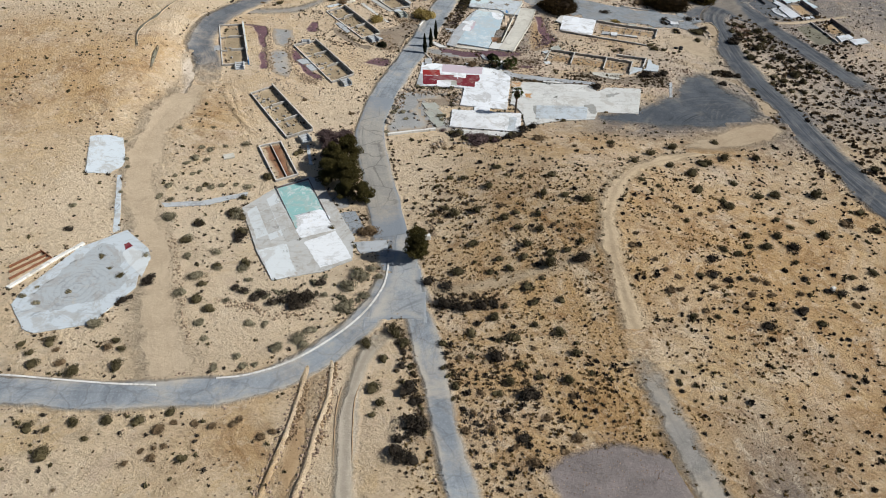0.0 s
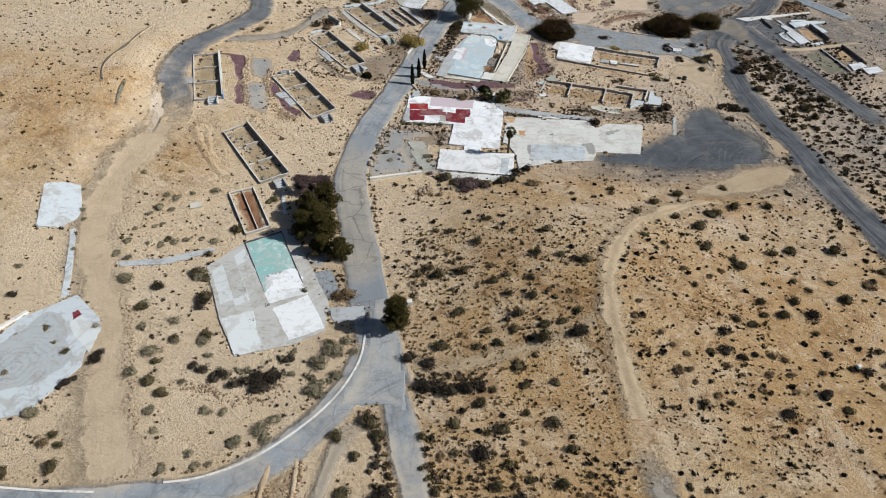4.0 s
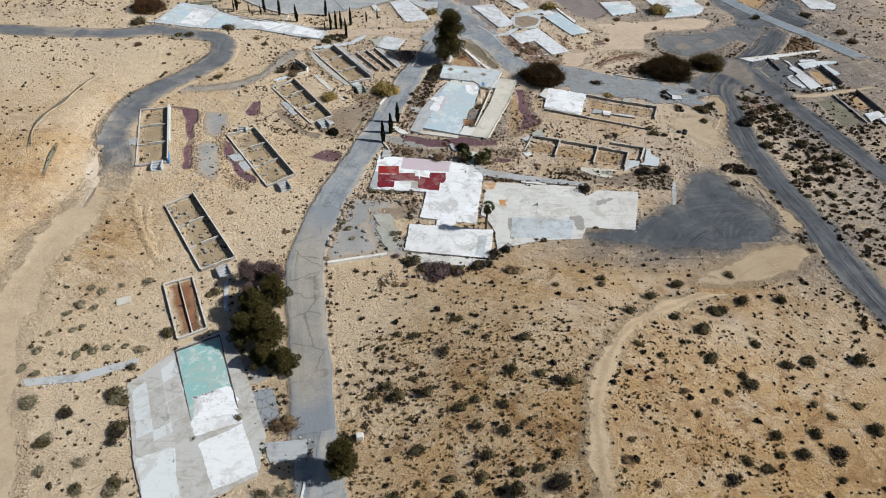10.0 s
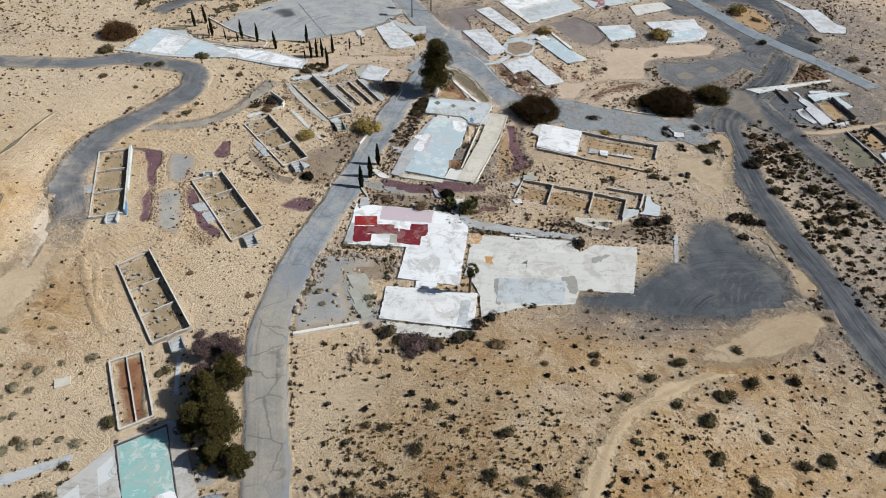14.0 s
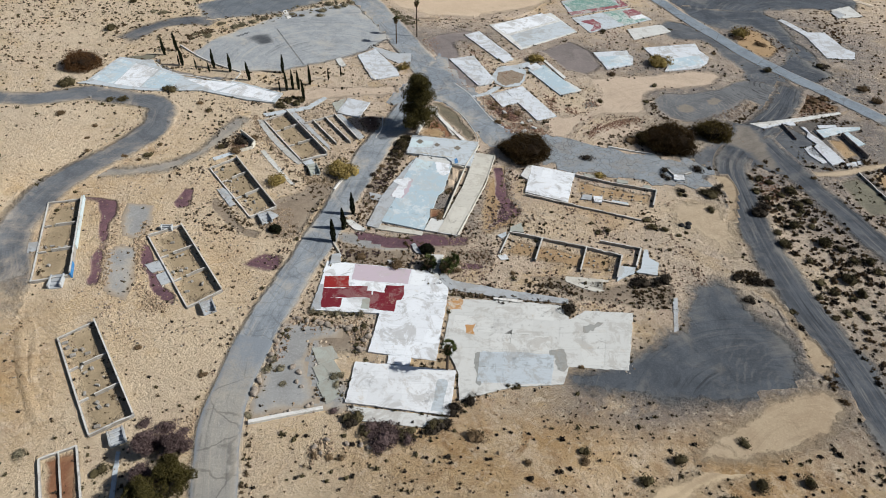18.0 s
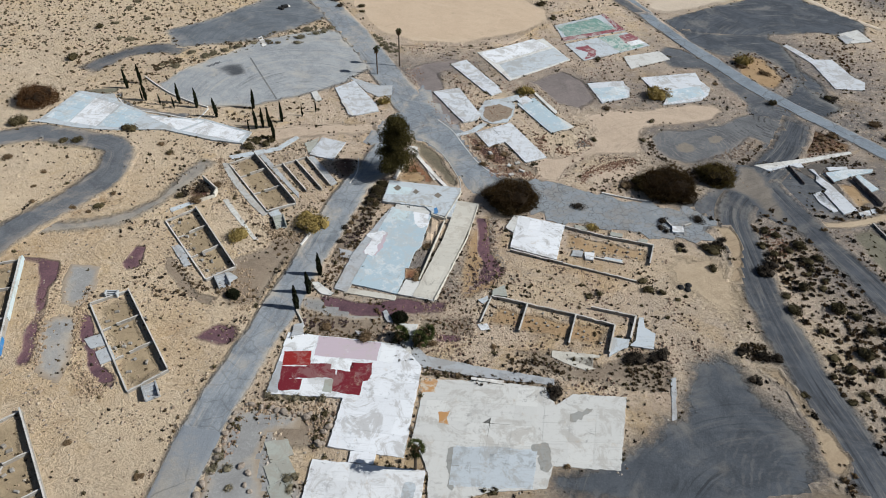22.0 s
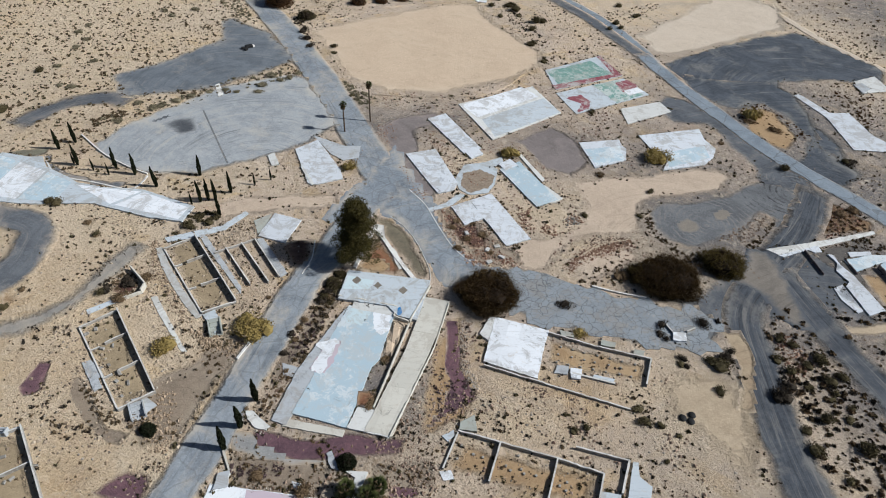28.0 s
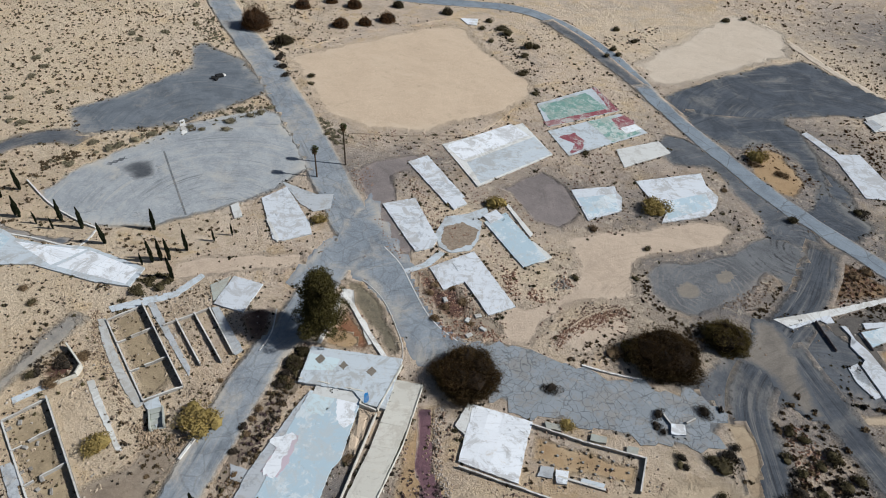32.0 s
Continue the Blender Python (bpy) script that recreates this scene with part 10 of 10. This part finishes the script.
brush([[(-33.1, 65.6), (-26.4, 63.4), (-20.6, 64.6), (-16.9, 67.2), (-16.8, 61.9), (-19.6, 59.8), (-26.1, 62.0)]], 22, 0.42, leaf_dark, "dark brush round the pool deck")
brush([[(-6.4, 57.6), (-3.7, 55.7), (-2.3, 46.6), (-1.0, 41.0), (-4.4, 40.6), (-5.3, 47.6)], [(-1.1, 62.9), (6.5, 63.1), (6.4, 60.2), (-0.5, 59.6)], [(0.4, 51.7), (2.0, 51.6), (2.2, 44.4), (1.0, 44.7)]], 34, 0.5, leaf_tuft, "brown leafless brush beside the road fork")
brush([[(-6.7, 57.6), (-3.2, 55.7), (-2.3, 46.6), (-1.0, 41.0), (-4.8, 40.6), (-5.3, 47.6)], [(-1.6, 62.9), (8.0, 62.9), (7.3, 59.5), (-0.4, 59.0)], [(-4.4, 84.1), (-0.2, 90.6), (6.6, 82.0), (1.3, 73.5), (-0.9, 73.6)]], 60, 0.55, leaf_tuft, "brown brush on the slope beside the road")
brush([[(-11.3, 108.3), (-10.4, 108.3), (-6.9, 84.2), (-7.3, 84.2)], [(-13.6, 82.0), (-10.4, 80.4), (-9.7, 76.7), (-12.6, 77.8)]], 60, 0.4, leaf_tuft, "line of brown weeds on the road verge")
pile([[(21.1, 190.9), (26.6, 188.3), (30.6, 180.5), (23.2, 184.4)], [(28.5, 181.5), (34.5, 179.2), (35.2, 177.1), (27.2, 177.0)], [(23.0, 189.2), (25.0, 182.3), (28.5, 176.1), (26.4, 178.0)]], 300, 0.16, rubble, "red-brown rubble heaped beside the bungalow floors")
pile([[(5.8, 216.9), (11.6, 217.7), (12.2, 211.7), (8.8, 209.6)], [(17.2, 215.0), (19.7, 217.1), (25.9, 205.5), (24.4, 203.8)], [(11.5, 202.9), (13.9, 203.9), (20.0, 194.0), (17.2, 193.1)]], 150, 0.12, rubble, "reddish stones on the bungalow verge")
pile([[(26.2, 202.9), (30.9, 202.4), (31.4, 200.2), (27.2, 197.9)], [(45.2, 190.8), (47.2, 191.7), (48.1, 189.8), (45.5, 188.9)], [(40.3, 188.4), (42.6, 188.0), (42.8, 185.6), (40.4, 186.0)]], 80, 0.16, rubble, "broken red masonry heap on sand")
pile([[(-33.2, 129.2), (-31.7, 128.3), (-26.7, 123.7), (-30.1, 123.9)], [(-36.3, 142.3), (-35.3, 143.1), (-33.6, 133.5), (-34.3, 132.3)], [(-40.8, 136.1), (-39.9, 136.8), (-36.9, 127.7), (-37.6, 127.7)], [(-16.2, 148.1), (-13.2, 149.1), (-11.9, 142.4), (-14.5, 142.2)]], 170, 0.14, stone_tan, "tan stone edging along the gravel strips")
pile([[(-14.4, 126.6), (-12.5, 132.7), (-11.4, 131.1), (-13.7, 123.6)], [(-8.4, 124.2), (1.3, 124.1), (1.5, 122.6), (-8.1, 122.7)], [(-0.3, 124.6), (2.0, 125.2), (2.4, 117.9), (0.9, 117.9)], [(-2.4, 103.3), (-0.4, 104.7), (0.0, 102.1), (-2.2, 100.4)]], 150, 0.15, stone_tan, "rough stones edging the garden terrace")
pile([[(-15.4, 143.0), (-11.9, 144.2), (-10.8, 140.1), (-13.7, 139.9)], [(-14.2, 159.2), (-11.9, 160.1), (-8.4, 156.2), (-11.9, 156.5)], [(-18.3, 145.2), (-14.6, 145.5), (-13.9, 143.1), (-17.9, 143.7)]], 180, 0.13, stone_tan, "heap of tan rocks on the sandy slope")
pile([[(11.5, 146.4), (18.6, 146.8), (18.0, 140.4), (13.0, 141.1)], [(20.2, 152.2), (27.0, 153.7), (25.5, 147.1), (19.5, 145.8)], [(9.3, 136.9), (15.1, 137.6), (15.4, 133.7), (10.3, 134.4)]], 170, 0.13, stone_red, "reddish lava stones on the garden slope")
pile([[(46.8, 183.0), (49.9, 185.6), (56.3, 186.2), (56.4, 184.4)], [(73.3, 187.6), (82.0, 193.6), (85.3, 194.6), (79.1, 186.8)], [(28.8, 154.0), (39.4, 151.1), (47.8, 149.2), (39.5, 151.6)]], 190, 0.14, stone_red, "stony edging of sandy islands")
pile([[(-18.8, 50.8), (-16.8, 52.1), (-15.8, 46.9), (-16.7, 43.6)], [(-15.1, 48.1), (-13.8, 48.1), (-13.2, 38.9), (-14.1, 38.9)], [(2.2, 43.8), (7.1, 43.4), (6.3, 39.2), (2.8, 39.7)], [(-42.7, 77.0), (-42.0, 77.0), (-31.9, 53.4), (-32.6, 53.4)]], 190, 0.12, stone_tan, "stones eroding out of the gully banks")
pile([[(11.1, 37.7), (19.1, 40.5), (27.2, 35.3), (12.9, 32.6)]], 900, 0.07, stone_red, "brown gravel heap by the hill track")
pile([[(95.1, 201.2), (102.3, 198.9), (105.9, 197.0), (91.3, 189.0)], [(87.7, 190.7), (97.0, 194.2), (99.4, 193.0), (88.2, 187.5)]], 200, 0.14, stone_red, "dark stony verge by the paved road")
pile([[(-42.3, 75.5), (-41.8, 75.6), (-36.8, 64.1), (-37.6, 64.1)], [(-37.6, 64.1), (-37.0, 64.1), (-31.7, 53.1), (-32.4, 53.1)], [(-29.7, 61.3), (-26.7, 60.7), (-23.4, 59.3), (-26.8, 60.1)], [(-23.5, 59.7), (-21.0, 59.3), (-16.1, 62.4), (-20.5, 58.8)]], 120, 0.14, stone_tan, "line of stones edging the sandy track")
pile([[(-9.8, 96.8), (-8.8, 96.8), (-7.4, 85.6), (-8.0, 85.6)], [(-3.3, 82.3), (-2.6, 82.2), (-0.7, 75.4), (-1.6, 74.8)], [(-18.4, 108.1), (-17.3, 108.9), (-17.7, 101.7), (-18.3, 101.7)]], 90, 0.16, stone_tan, "stones along the road verge")

pile([[(-7.9, 124.2), (1.3, 122.7), (1.5, 121.1), (-7.7, 122.9)], [(-10.9, 117.0), (-9.3, 123.2), (-7.9, 121.3), (-8.7, 113.6)], [(0.8, 118.6), (2.2, 123.7), (3.4, 123.1), (2.0, 117.4)]], 130, 0.15, stone_red, "rough red-brown stones edging the garden terrace")
pile([[(44.4, 179.3), (53.8, 184.5), (54.1, 182.8), (45.4, 177.9)], [(92.9, 198.5), (99.9, 201.2), (105.0, 194.0), (88.3, 187.6)], [(26.2, 187.4), (30.0, 186.1), (35.3, 178.6), (29.9, 176.7)], [(35.9, 191.0), (38.6, 192.2), (38.8, 186.1), (36.9, 185.9)]], 160, 0.15, rubble, "red-brown rubble on sand")
pile([[(-42.0, 147.7), (-41.0, 147.4), (-37.2, 129.5), (-37.1, 126.8)], [(-36.5, 139.5), (-35.7, 139.6), (-32.6, 130.0), (-33.4, 129.9)], [(-32.6, 130.0), (-30.8, 128.0), (-26.6, 125.0), (-28.4, 124.2)]], 140, 0.17, stone_tan, "orange-tan stones edging the gravel paths")
pile([[(25.0, 164.3), (26.8, 164.8), (26.1, 157.0), (26.6, 153.7), (25.2, 154.3), (24.4, 158.3)], [(21.8, 149.6), (28.1, 151.8), (25.9, 147.3), (20.9, 144.8)], [(13.4, 139.6), (22.0, 141.0), (22.5, 135.9), (14.7, 136.1)]], 170, 0.15, stone_red, "lava stones strewn over the garden")

pile([[(87.4, 188.8), (94.5, 199.0), (99.8, 202.6), (103.1, 197.0), (104.8, 192.7), (93.0, 188.5)], [(72.6, 162.9), (77.1, 164.5), (78.9, 159.2), (73.6, 155.1)]], 260, 0.18, rubble, "brown rocks on the stony verge")
brush([[(87.4, 188.8), (94.5, 199.0), (99.8, 202.6), (103.1, 197.0), (104.8, 192.7), (93.0, 188.5)], [(105.1, 191.3), (106.1, 185.9), (100.8, 186.0), (94.0, 186.8)]], 70, 0.5, leaf_tuft, "brown brush on the stony verge")
brush([[(89.6, 174.4), (91.0, 175.7), (91.1, 172.2), (90.1, 171.8)], [(84.5, 178.4), (89.4, 178.0), (87.2, 167.9), (83.9, 173.7)], [(90.0, 162.5), (95.5, 164.1), (95.1, 155.0), (91.5, 156.0)]], 30, 0.4, leaf_creosote, "olive weeds round an eastern house")
pile([[(-39.3, 117.7), (-35.7, 121.1), (-25.2, 106.7), (-29.5, 103.6)], [(-52.4, 144.6), (-47.5, 146.4), (-42.3, 129.2), (-47.3, 127.2)], [(-34.3, 138.9), (-29.9, 142.0), (-19.8, 128.4), (-23.9, 124.7)], [(-29.6, 158.0), (-25.7, 161.8), (-15.7, 148.4), (-19.4, 145.3)], [(-23.4, 175.4), (-19.4, 178.8), (-9.2, 165.2), (-13.6, 162.5)], [(25.0, 144.8), (37.7, 141.2), (35.8, 135.5), (23.0, 139.4)], [(37.7, 141.2), (43.2, 139.3), (41.4, 133.9), (36.0, 135.7)], [(38.9, 162.4), (53.5, 158.0), (51.8, 153.5), (37.3, 156.9)], [(-13.7, 176.6), (-9.5, 179.2), (-3.9, 171.2), (-7.9, 168.9)]], 55, 0.13, stone_tan, "broken masonry littering the ruined rooms")
brush([[(-39.3, 117.7), (-35.7, 121.1), (-25.2, 106.7), (-29.5, 103.6)], [(-52.4, 144.6), (-47.5, 146.4), (-42.3, 129.2), (-47.3, 127.2)], [(-34.3, 138.9), (-29.9, 142.0), (-19.8, 128.4), (-23.9, 124.7)], [(-29.6, 158.0), (-25.7, 161.8), (-15.7, 148.4), (-19.4, 145.3)], [(-23.4, 175.4), (-19.4, 178.8), (-9.2, 165.2), (-13.6, 162.5)], [(25.0, 144.8), (37.7, 141.2), (35.8, 135.5), (23.0, 139.4)], [(37.7, 141.2), (43.2, 139.3), (41.4, 133.9), (36.0, 135.7)], [(38.9, 162.4), (53.5, 158.0), (51.8, 153.5), (37.3, 156.9)], [(-13.7, 176.6), (-9.5, 179.2), (-3.9, 171.2), (-7.9, 168.9)]], 26, 0.33, leaf_tuft, "dry weeds growing in the ruined rooms", 30)
pile([[(-18.0, 49.8), (-16.1, 46.9), (-16.1, 44.3), (-16.3, 41.8), (-16.7, 38.9), (-17.3, 38.9), (-16.9, 41.8), (-16.9, 44.3), (-17.1, 46.9)], [(-13.6, 51.1), (-12.9, 51.1), (-13.0, 48.1), (-13.3, 45.1), (-13.5, 41.5), (-13.4, 38.9), (-13.9, 38.9), (-14.3, 41.5), (-14.2, 45.1), (-13.8, 48.1)]], 420, 0.13, leafy("rubble_brown", (0.13, 0.085, 0.05), (0.36, 0.25, 0.15)), "brown stones along the eroded gully edges")
pile([[(-32.0, 61.8), (-28.6, 60.6), (-24.3, 59.1), (-19.4, 58.8), (-16.9, 60.8), (-16.5, 60.3), (-19.3, 58.1), (-24.2, 58.4), (-28.4, 59.8), (-31.7, 61.0)]], 160, 0.12, stone_tan, "curved line of stones below the pool deck")
for x, y in [(55.0, 64.4)]:
    tagged(block(None, "utility_box", x, y, 0.7, 0.5, 0.8, kerb_white, 20), "small white utility box on the scrub slope", "utility box")
for x, y in [(-2.4, 74.9)]:
    tagged(block(None, "utility_box", x, y, 0.9, 0.7, 0.9, kerb_white, 10), "white utility box beside the road pine", "utility box")
for x, y in [(-38.6, 96.8)]:
    tagged(block(None, "broken_slab", x, y, 1.9, 1.4, 0.25, concrete_cream, 25, 4), "broken pale concrete slab lying on sand", "concrete slab")
brush([[(-0.8, 46.0), (10.4, 48.7), (14.0, 40.9), (9.8, 33.7), (2.6, 33.2)], [(2.0, 53.6), (8.9, 54.7), (10.4, 48.7), (4.7, 46.1)]], 90, 0.4, leaf_tuft, "brown brush on the slope beside the road", 30)
brush([[(-0.8, 46.0), (10.4, 48.7), (14.0, 40.9), (9.8, 33.7), (2.6, 33.2)], [(10.5, 50.5), (22.5, 51.5), (20.5, 39.1), (14.0, 40.9)]], 40, 0.5, leaf_dark, "dark brush on the brown slope", 30)


# weeds and crumbs gathered along floor edges and road verges
def along(lines, gap, off, keep, seed):
    """Spots beside each line, off metres out on a random scatter, where a slow noise exceeds keep."""
    out = []
    for line in lines:
        d = np.diff(line, axis=0)
        for p, v in zip(line[:-1], d):
            size = float(np.linalg.norm(v))
            if size < 0.05:
                continue
            m = rng.poisson(size / gap)
            side = np.array((-v[1], v[0])) / size
            q = p + v * rng.uniform(0, 1, (m, 1)) + side * (off + rng.normal(size=(m, 1)) * 0.22)
            out.extend(w for w in q if noise.noise(Vector((w[0] * 0.21, w[1] * 0.21, seed))) > keep)
    return np.array(out)


rings = []
for ring_line in OUTLINES:
    area = sum(a[0] * b[1] - b[0] * a[1] for a, b in zip(ring_line, np.roll(ring_line, -1, axis=0)))
    closed = np.concatenate([ring_line, ring_line[:1]])
    rings.append(closed[::-1] if area > 0 else closed)
verges = []
for line, reach in PAVED:
    if line[:, 1].max() < 330 and reach < 4.6:
        ahead = np.gradient(line, axis=0)
        ahead /= np.linalg.norm(ahead, axis=1, keepdims=True)
        side = np.stack([-ahead[:, 1], ahead[:, 0]], 1)
        verges += [line + side * (reach + 0.25), (line - side * (reach + 0.25))[::-1]]
for gap, size, mat, keep, seed, blades, label in ((1.1, 0.4, leaf_tuft, 0.02, 3.0, 14, "dry brown weeds"), (1.8, 0.5, leaf_dark, 0.1, 8.0, 14, "blackened weeds"), (2.0, 0.55, leaf_creosote, 0.08, 14.0, 16, "olive weeds")):
    tufts("edge_weeds", along(rings, gap, 0.3, keep, seed), size, mat, label + " gathered along the concrete floor edges", blades, 0.17)
    spots = along(verges, gap * 1.3, 0.2, keep, seed + 1)
    spots = np.array([q for q in spots if clear_at(*q) and not on_road(*q)])
    tufts("verge_weeds", spots, size, mat, label + " lining the road verges", blades, 0.17)
stones("edge_crumbs", along(rings, 0.45, 0.25, -0.05, 21.0), 0.12, leafy("crumb_mixed", (0.20, 0.155, 0.12), (0.55, 0.50, 0.44)), "crumbled concrete along the floor edges")
stones("verge_stones", along(verges, 0.9, 0.1, 0.0, 27.0), 0.13, stone_red, "stones lining the road verges")
# litter between the ruins
for lo, hi, count, seed, mat, size, label in (
    ((-36, 118), (-3, 184), 9000, 41.0, leafy("litter_tan", (0.17, 0.125, 0.09), (0.50, 0.41, 0.31)), 0.17, "tan rubble littering the slope between the cabins"),
    ((-6, 126), (56, 162), 9000, 47.0, leafy("litter_red", (0.15, 0.09, 0.07), (0.44, 0.33, 0.25)), 0.16, "reddish rubble littering the gardens"),
    ((8, 178), (62, 236), 8000, 53.0, leafy("litter_brick", (0.17, 0.095, 0.075), (0.42, 0.30, 0.23)), 0.15, "brick rubble littering the bungalow ground"),
):
    spots = scatter(count, lo, hi, lambda x, y: np.clip(0.1 + 1.5 * lumps_of(x, y, 0.13, seed) + 0.6 * lumps_of(x, y, 0.5, seed), 0, 1))
    stones("litter", spots, size, mat, label)
    spots = scatter(count // 2, lo, hi, lambda x, y: np.clip(0.05 + 1.4 * lumps_of(x, y, 0.15, seed + 2), 0, 1))
    tufts("litter_weeds", spots[::2], 0.42, leaf_tuft, "brown weeds among the rubble", 12, 0.17)
    tufts("litter_weeds", spots[1::2], 0.42, leaf_dark, "dark weeds among the rubble", 12, 0.17)
chunk = leafy("chunk_brick", (0.13, 0.065, 0.045), (0.50, 0.40, 0.32))
BRICKS = [(20.3, 190.7), (23.6, 191.6), (25.7, 187.6), (28.6, 188.9), (31.5, 184.3), (33.9, 181.7), (36.2, 180.5), (36.0, 177.4), (31.7, 176.0), (28.6, 176.8), (25.8, 179.3), (23.7, 182.2), (21.3, 187.2)]
pile([BRICKS], 1100, 0.12, chunk, "broken brick and concrete chunks heaped beside the bungalow floor")
pile([[(9.2, 187.0), (12.6, 187.0), (15.0, 184.8), (17.2, 181.6), (19.6, 175.0), (19.8, 173.0), (17.2, 174.6), (12.0, 182.8), (11.8, 185.0)]], 500, 0.08, leafy("gravel_mixed", (0.11, 0.095, 0.07), (0.30, 0.26, 0.20)), "olive-grey gravel of the triangular island")
pile([[(25.9, 165.1), (25.5, 161.2), (25.3, 156.9), (26.0, 153.6), (27.7, 151.4), (28.2, 152.0), (26.7, 154.3), (26.1, 156.9), (26.3, 161.3), (26.7, 165.0)]], 420, 0.11, leafy("stone_pale", (0.52, 0.46, 0.40), (0.36, 0.31, 0.26)), "pale stone edging of the lava garden")
pile([BRICKS], 420, 0.13, stone_tan, "tan masonry lumps heaped beside the bungalow floor")
for x, y, turn in ((31.9, 181.6, 20), (30.2, 180.6, 70), (32.6, 179.0, 140), (30.4, 177.6, 35), (26.6, 184.6, 110)):
    tagged(block(None, "masonry_chunk", x, y, 1.1, 0.7, 0.4, concrete_dusty, turn, 8), "broken tan masonry chunk lying on brick rubble", "masonry chunk", "masonry chunks on the rubble")
pile([[(-14.5, 159.0), (-11.7, 158.6), (-6.5, 157.8), (-5.6, 155.9), (-8.0, 155.7), (-11.8, 156.6)]], 340, 0.15, stone_tan, "tan rocks heaped below the green steps")
pile([[(56.3, 185.6), (51.8, 184.3), (47.8, 182.5), (45.0, 179.9), (43.4, 176.8), (44.3, 176.2), (45.8, 178.5), (48.5, 181.0), (53.0, 182.8), (56.6, 184.1)]], 700, 0.13, rubble, "curved bank of broken brick on sand")
pile([[(45.1, 190.4), (47.2, 191.7), (48.0, 189.4), (45.3, 188.5)]], 110, 0.17, rubble_grey, "small heap of pale concrete lumps on sand")
# tufts added only to darken the voids between the bricks
brush([[(21.6, 187.5), (26.8, 188.6), (30.5, 186.5), (33.3, 184.2), (32.2, 178.3), (27.8, 178.0), (25.1, 181.1)]], 70, 0.4, leaf_dark, "dark tufts added to darken the gaps among the brick chunks")
STRIP = [(-26.4, 177.4), (-24.9, 172.6), (-21.6, 167.6), (-18.6, 163.8), (-16.0, 160.7), (-15.1, 161.3), (-17.6, 164.4), (-20.6, 168.2), (-23.6, 172.9), (-25.2, 177.4)]
pile([STRIP], 420, 0.13, stone_tan, "tan stones edging the walk in front of the cabin")
pile([STRIP], 260, 0.12, stone_red, "purplish stones edging the walk in front of the cabin")
brush([[(-30.6, 167.6), (-28.6, 168.9), (-27.6, 166.6), (-29.6, 165.2)]], 26, 0.5, leaf_dark, "dark brush beside the open pit")
HEDGE = [(2.9, 172.5), (6.0, 173.8), (5.8, 166.1), (4.0, 159.4), (2.3, 153.8), (1.0, 154.4), (2.2, 161.4)]
brush([HEDGE], 150, 0.5, leaf_tuft, "brown hedge remains between road and ballroom floor")
brush([HEDGE], 70, 0.55, leaf_dark, "dark hedge remains between road and ballroom floor")
brush([[(3.6, 169.8), (5.0, 173.4), (6.3, 173.2), (5.4, 166.2), (4.2, 165.4)]], 60, 0.6, leaf_creosote, "olive hedge beside the ballroom terrace")
brush([[(-22.4, 183.9), (-20.9, 185.2), (-17.5, 186.0), (-16.6, 184.0), (-19.2, 182.2), (-21.6, 182.0)]], 46, 0.75, leaf_creosote, "dark green brush below the motel floor")
brush([[(-5.1, 178.1), (-2.6, 180.3), (0.3, 179.8), (0.5, 176.4), (-0.3, 173.9), (-2.5, 174.2)]], 40, 0.4, leaf_tuft, "brown weeds on the purplish soil bed")
RIDGES = [[(25.4, 230.3), (32.6, 233.2), (38.5, 237.1), (44.7, 246.9), (52.4, 258.5), (61.8, 266.4), (61.9, 270.9), (52.0, 262.3), (44.0, 249.9), (38.0, 240.2), (32.5, 236.5), (25.2, 233.6)], [(37.5, 295.5), (42.9, 274.0), (47.5, 264.9), (51.6, 268.3), (46.8, 280.5), (42.5, 298.4)], [(67.8, 291.0), (70.7, 275.7), (75.1, 280.6), (80.2, 293.4), (93.3, 307.4), (88.4, 308.2), (77.8, 299.4)]]
brush(RIDGES, 90, 0.5, leaf_tuft, "brown scrub on the low ridges round the fields", 16)
brush(RIDGES, 40, 0.6, leaf_dark, "dark scrub on the low ridges round the fields", 16)
brush([[(-20.6, 272.5), (-17.1, 270.3), (-12.7, 254.0), (-13.5, 250.3), (-17.6, 259.4)]], 70, 0.7, leaf_dark, "dark hedge between the avenue and the sandy field", 18)
pile([[(-17.4, 50.1), (-17.5, 46.7), (-17.9, 42.0), (-18.8, 36.1), (-19.4, 31.0), (-18.3, 31.0), (-17.6, 36.1), (-16.6, 42.0), (-16.2, 46.7), (-16.1, 50.1)], [(-14.3, 51.0), (-14.0, 46.0), (-14.7, 40.6), (-15.1, 35.9), (-15.9, 31.0), (-14.6, 31.0), (-13.8, 35.9), (-13.2, 40.6), (-12.7, 46.0), (-13.1, 51.0)]], 420, 0.12, stone_red, "red-brown stones crumbling along the gully banks")
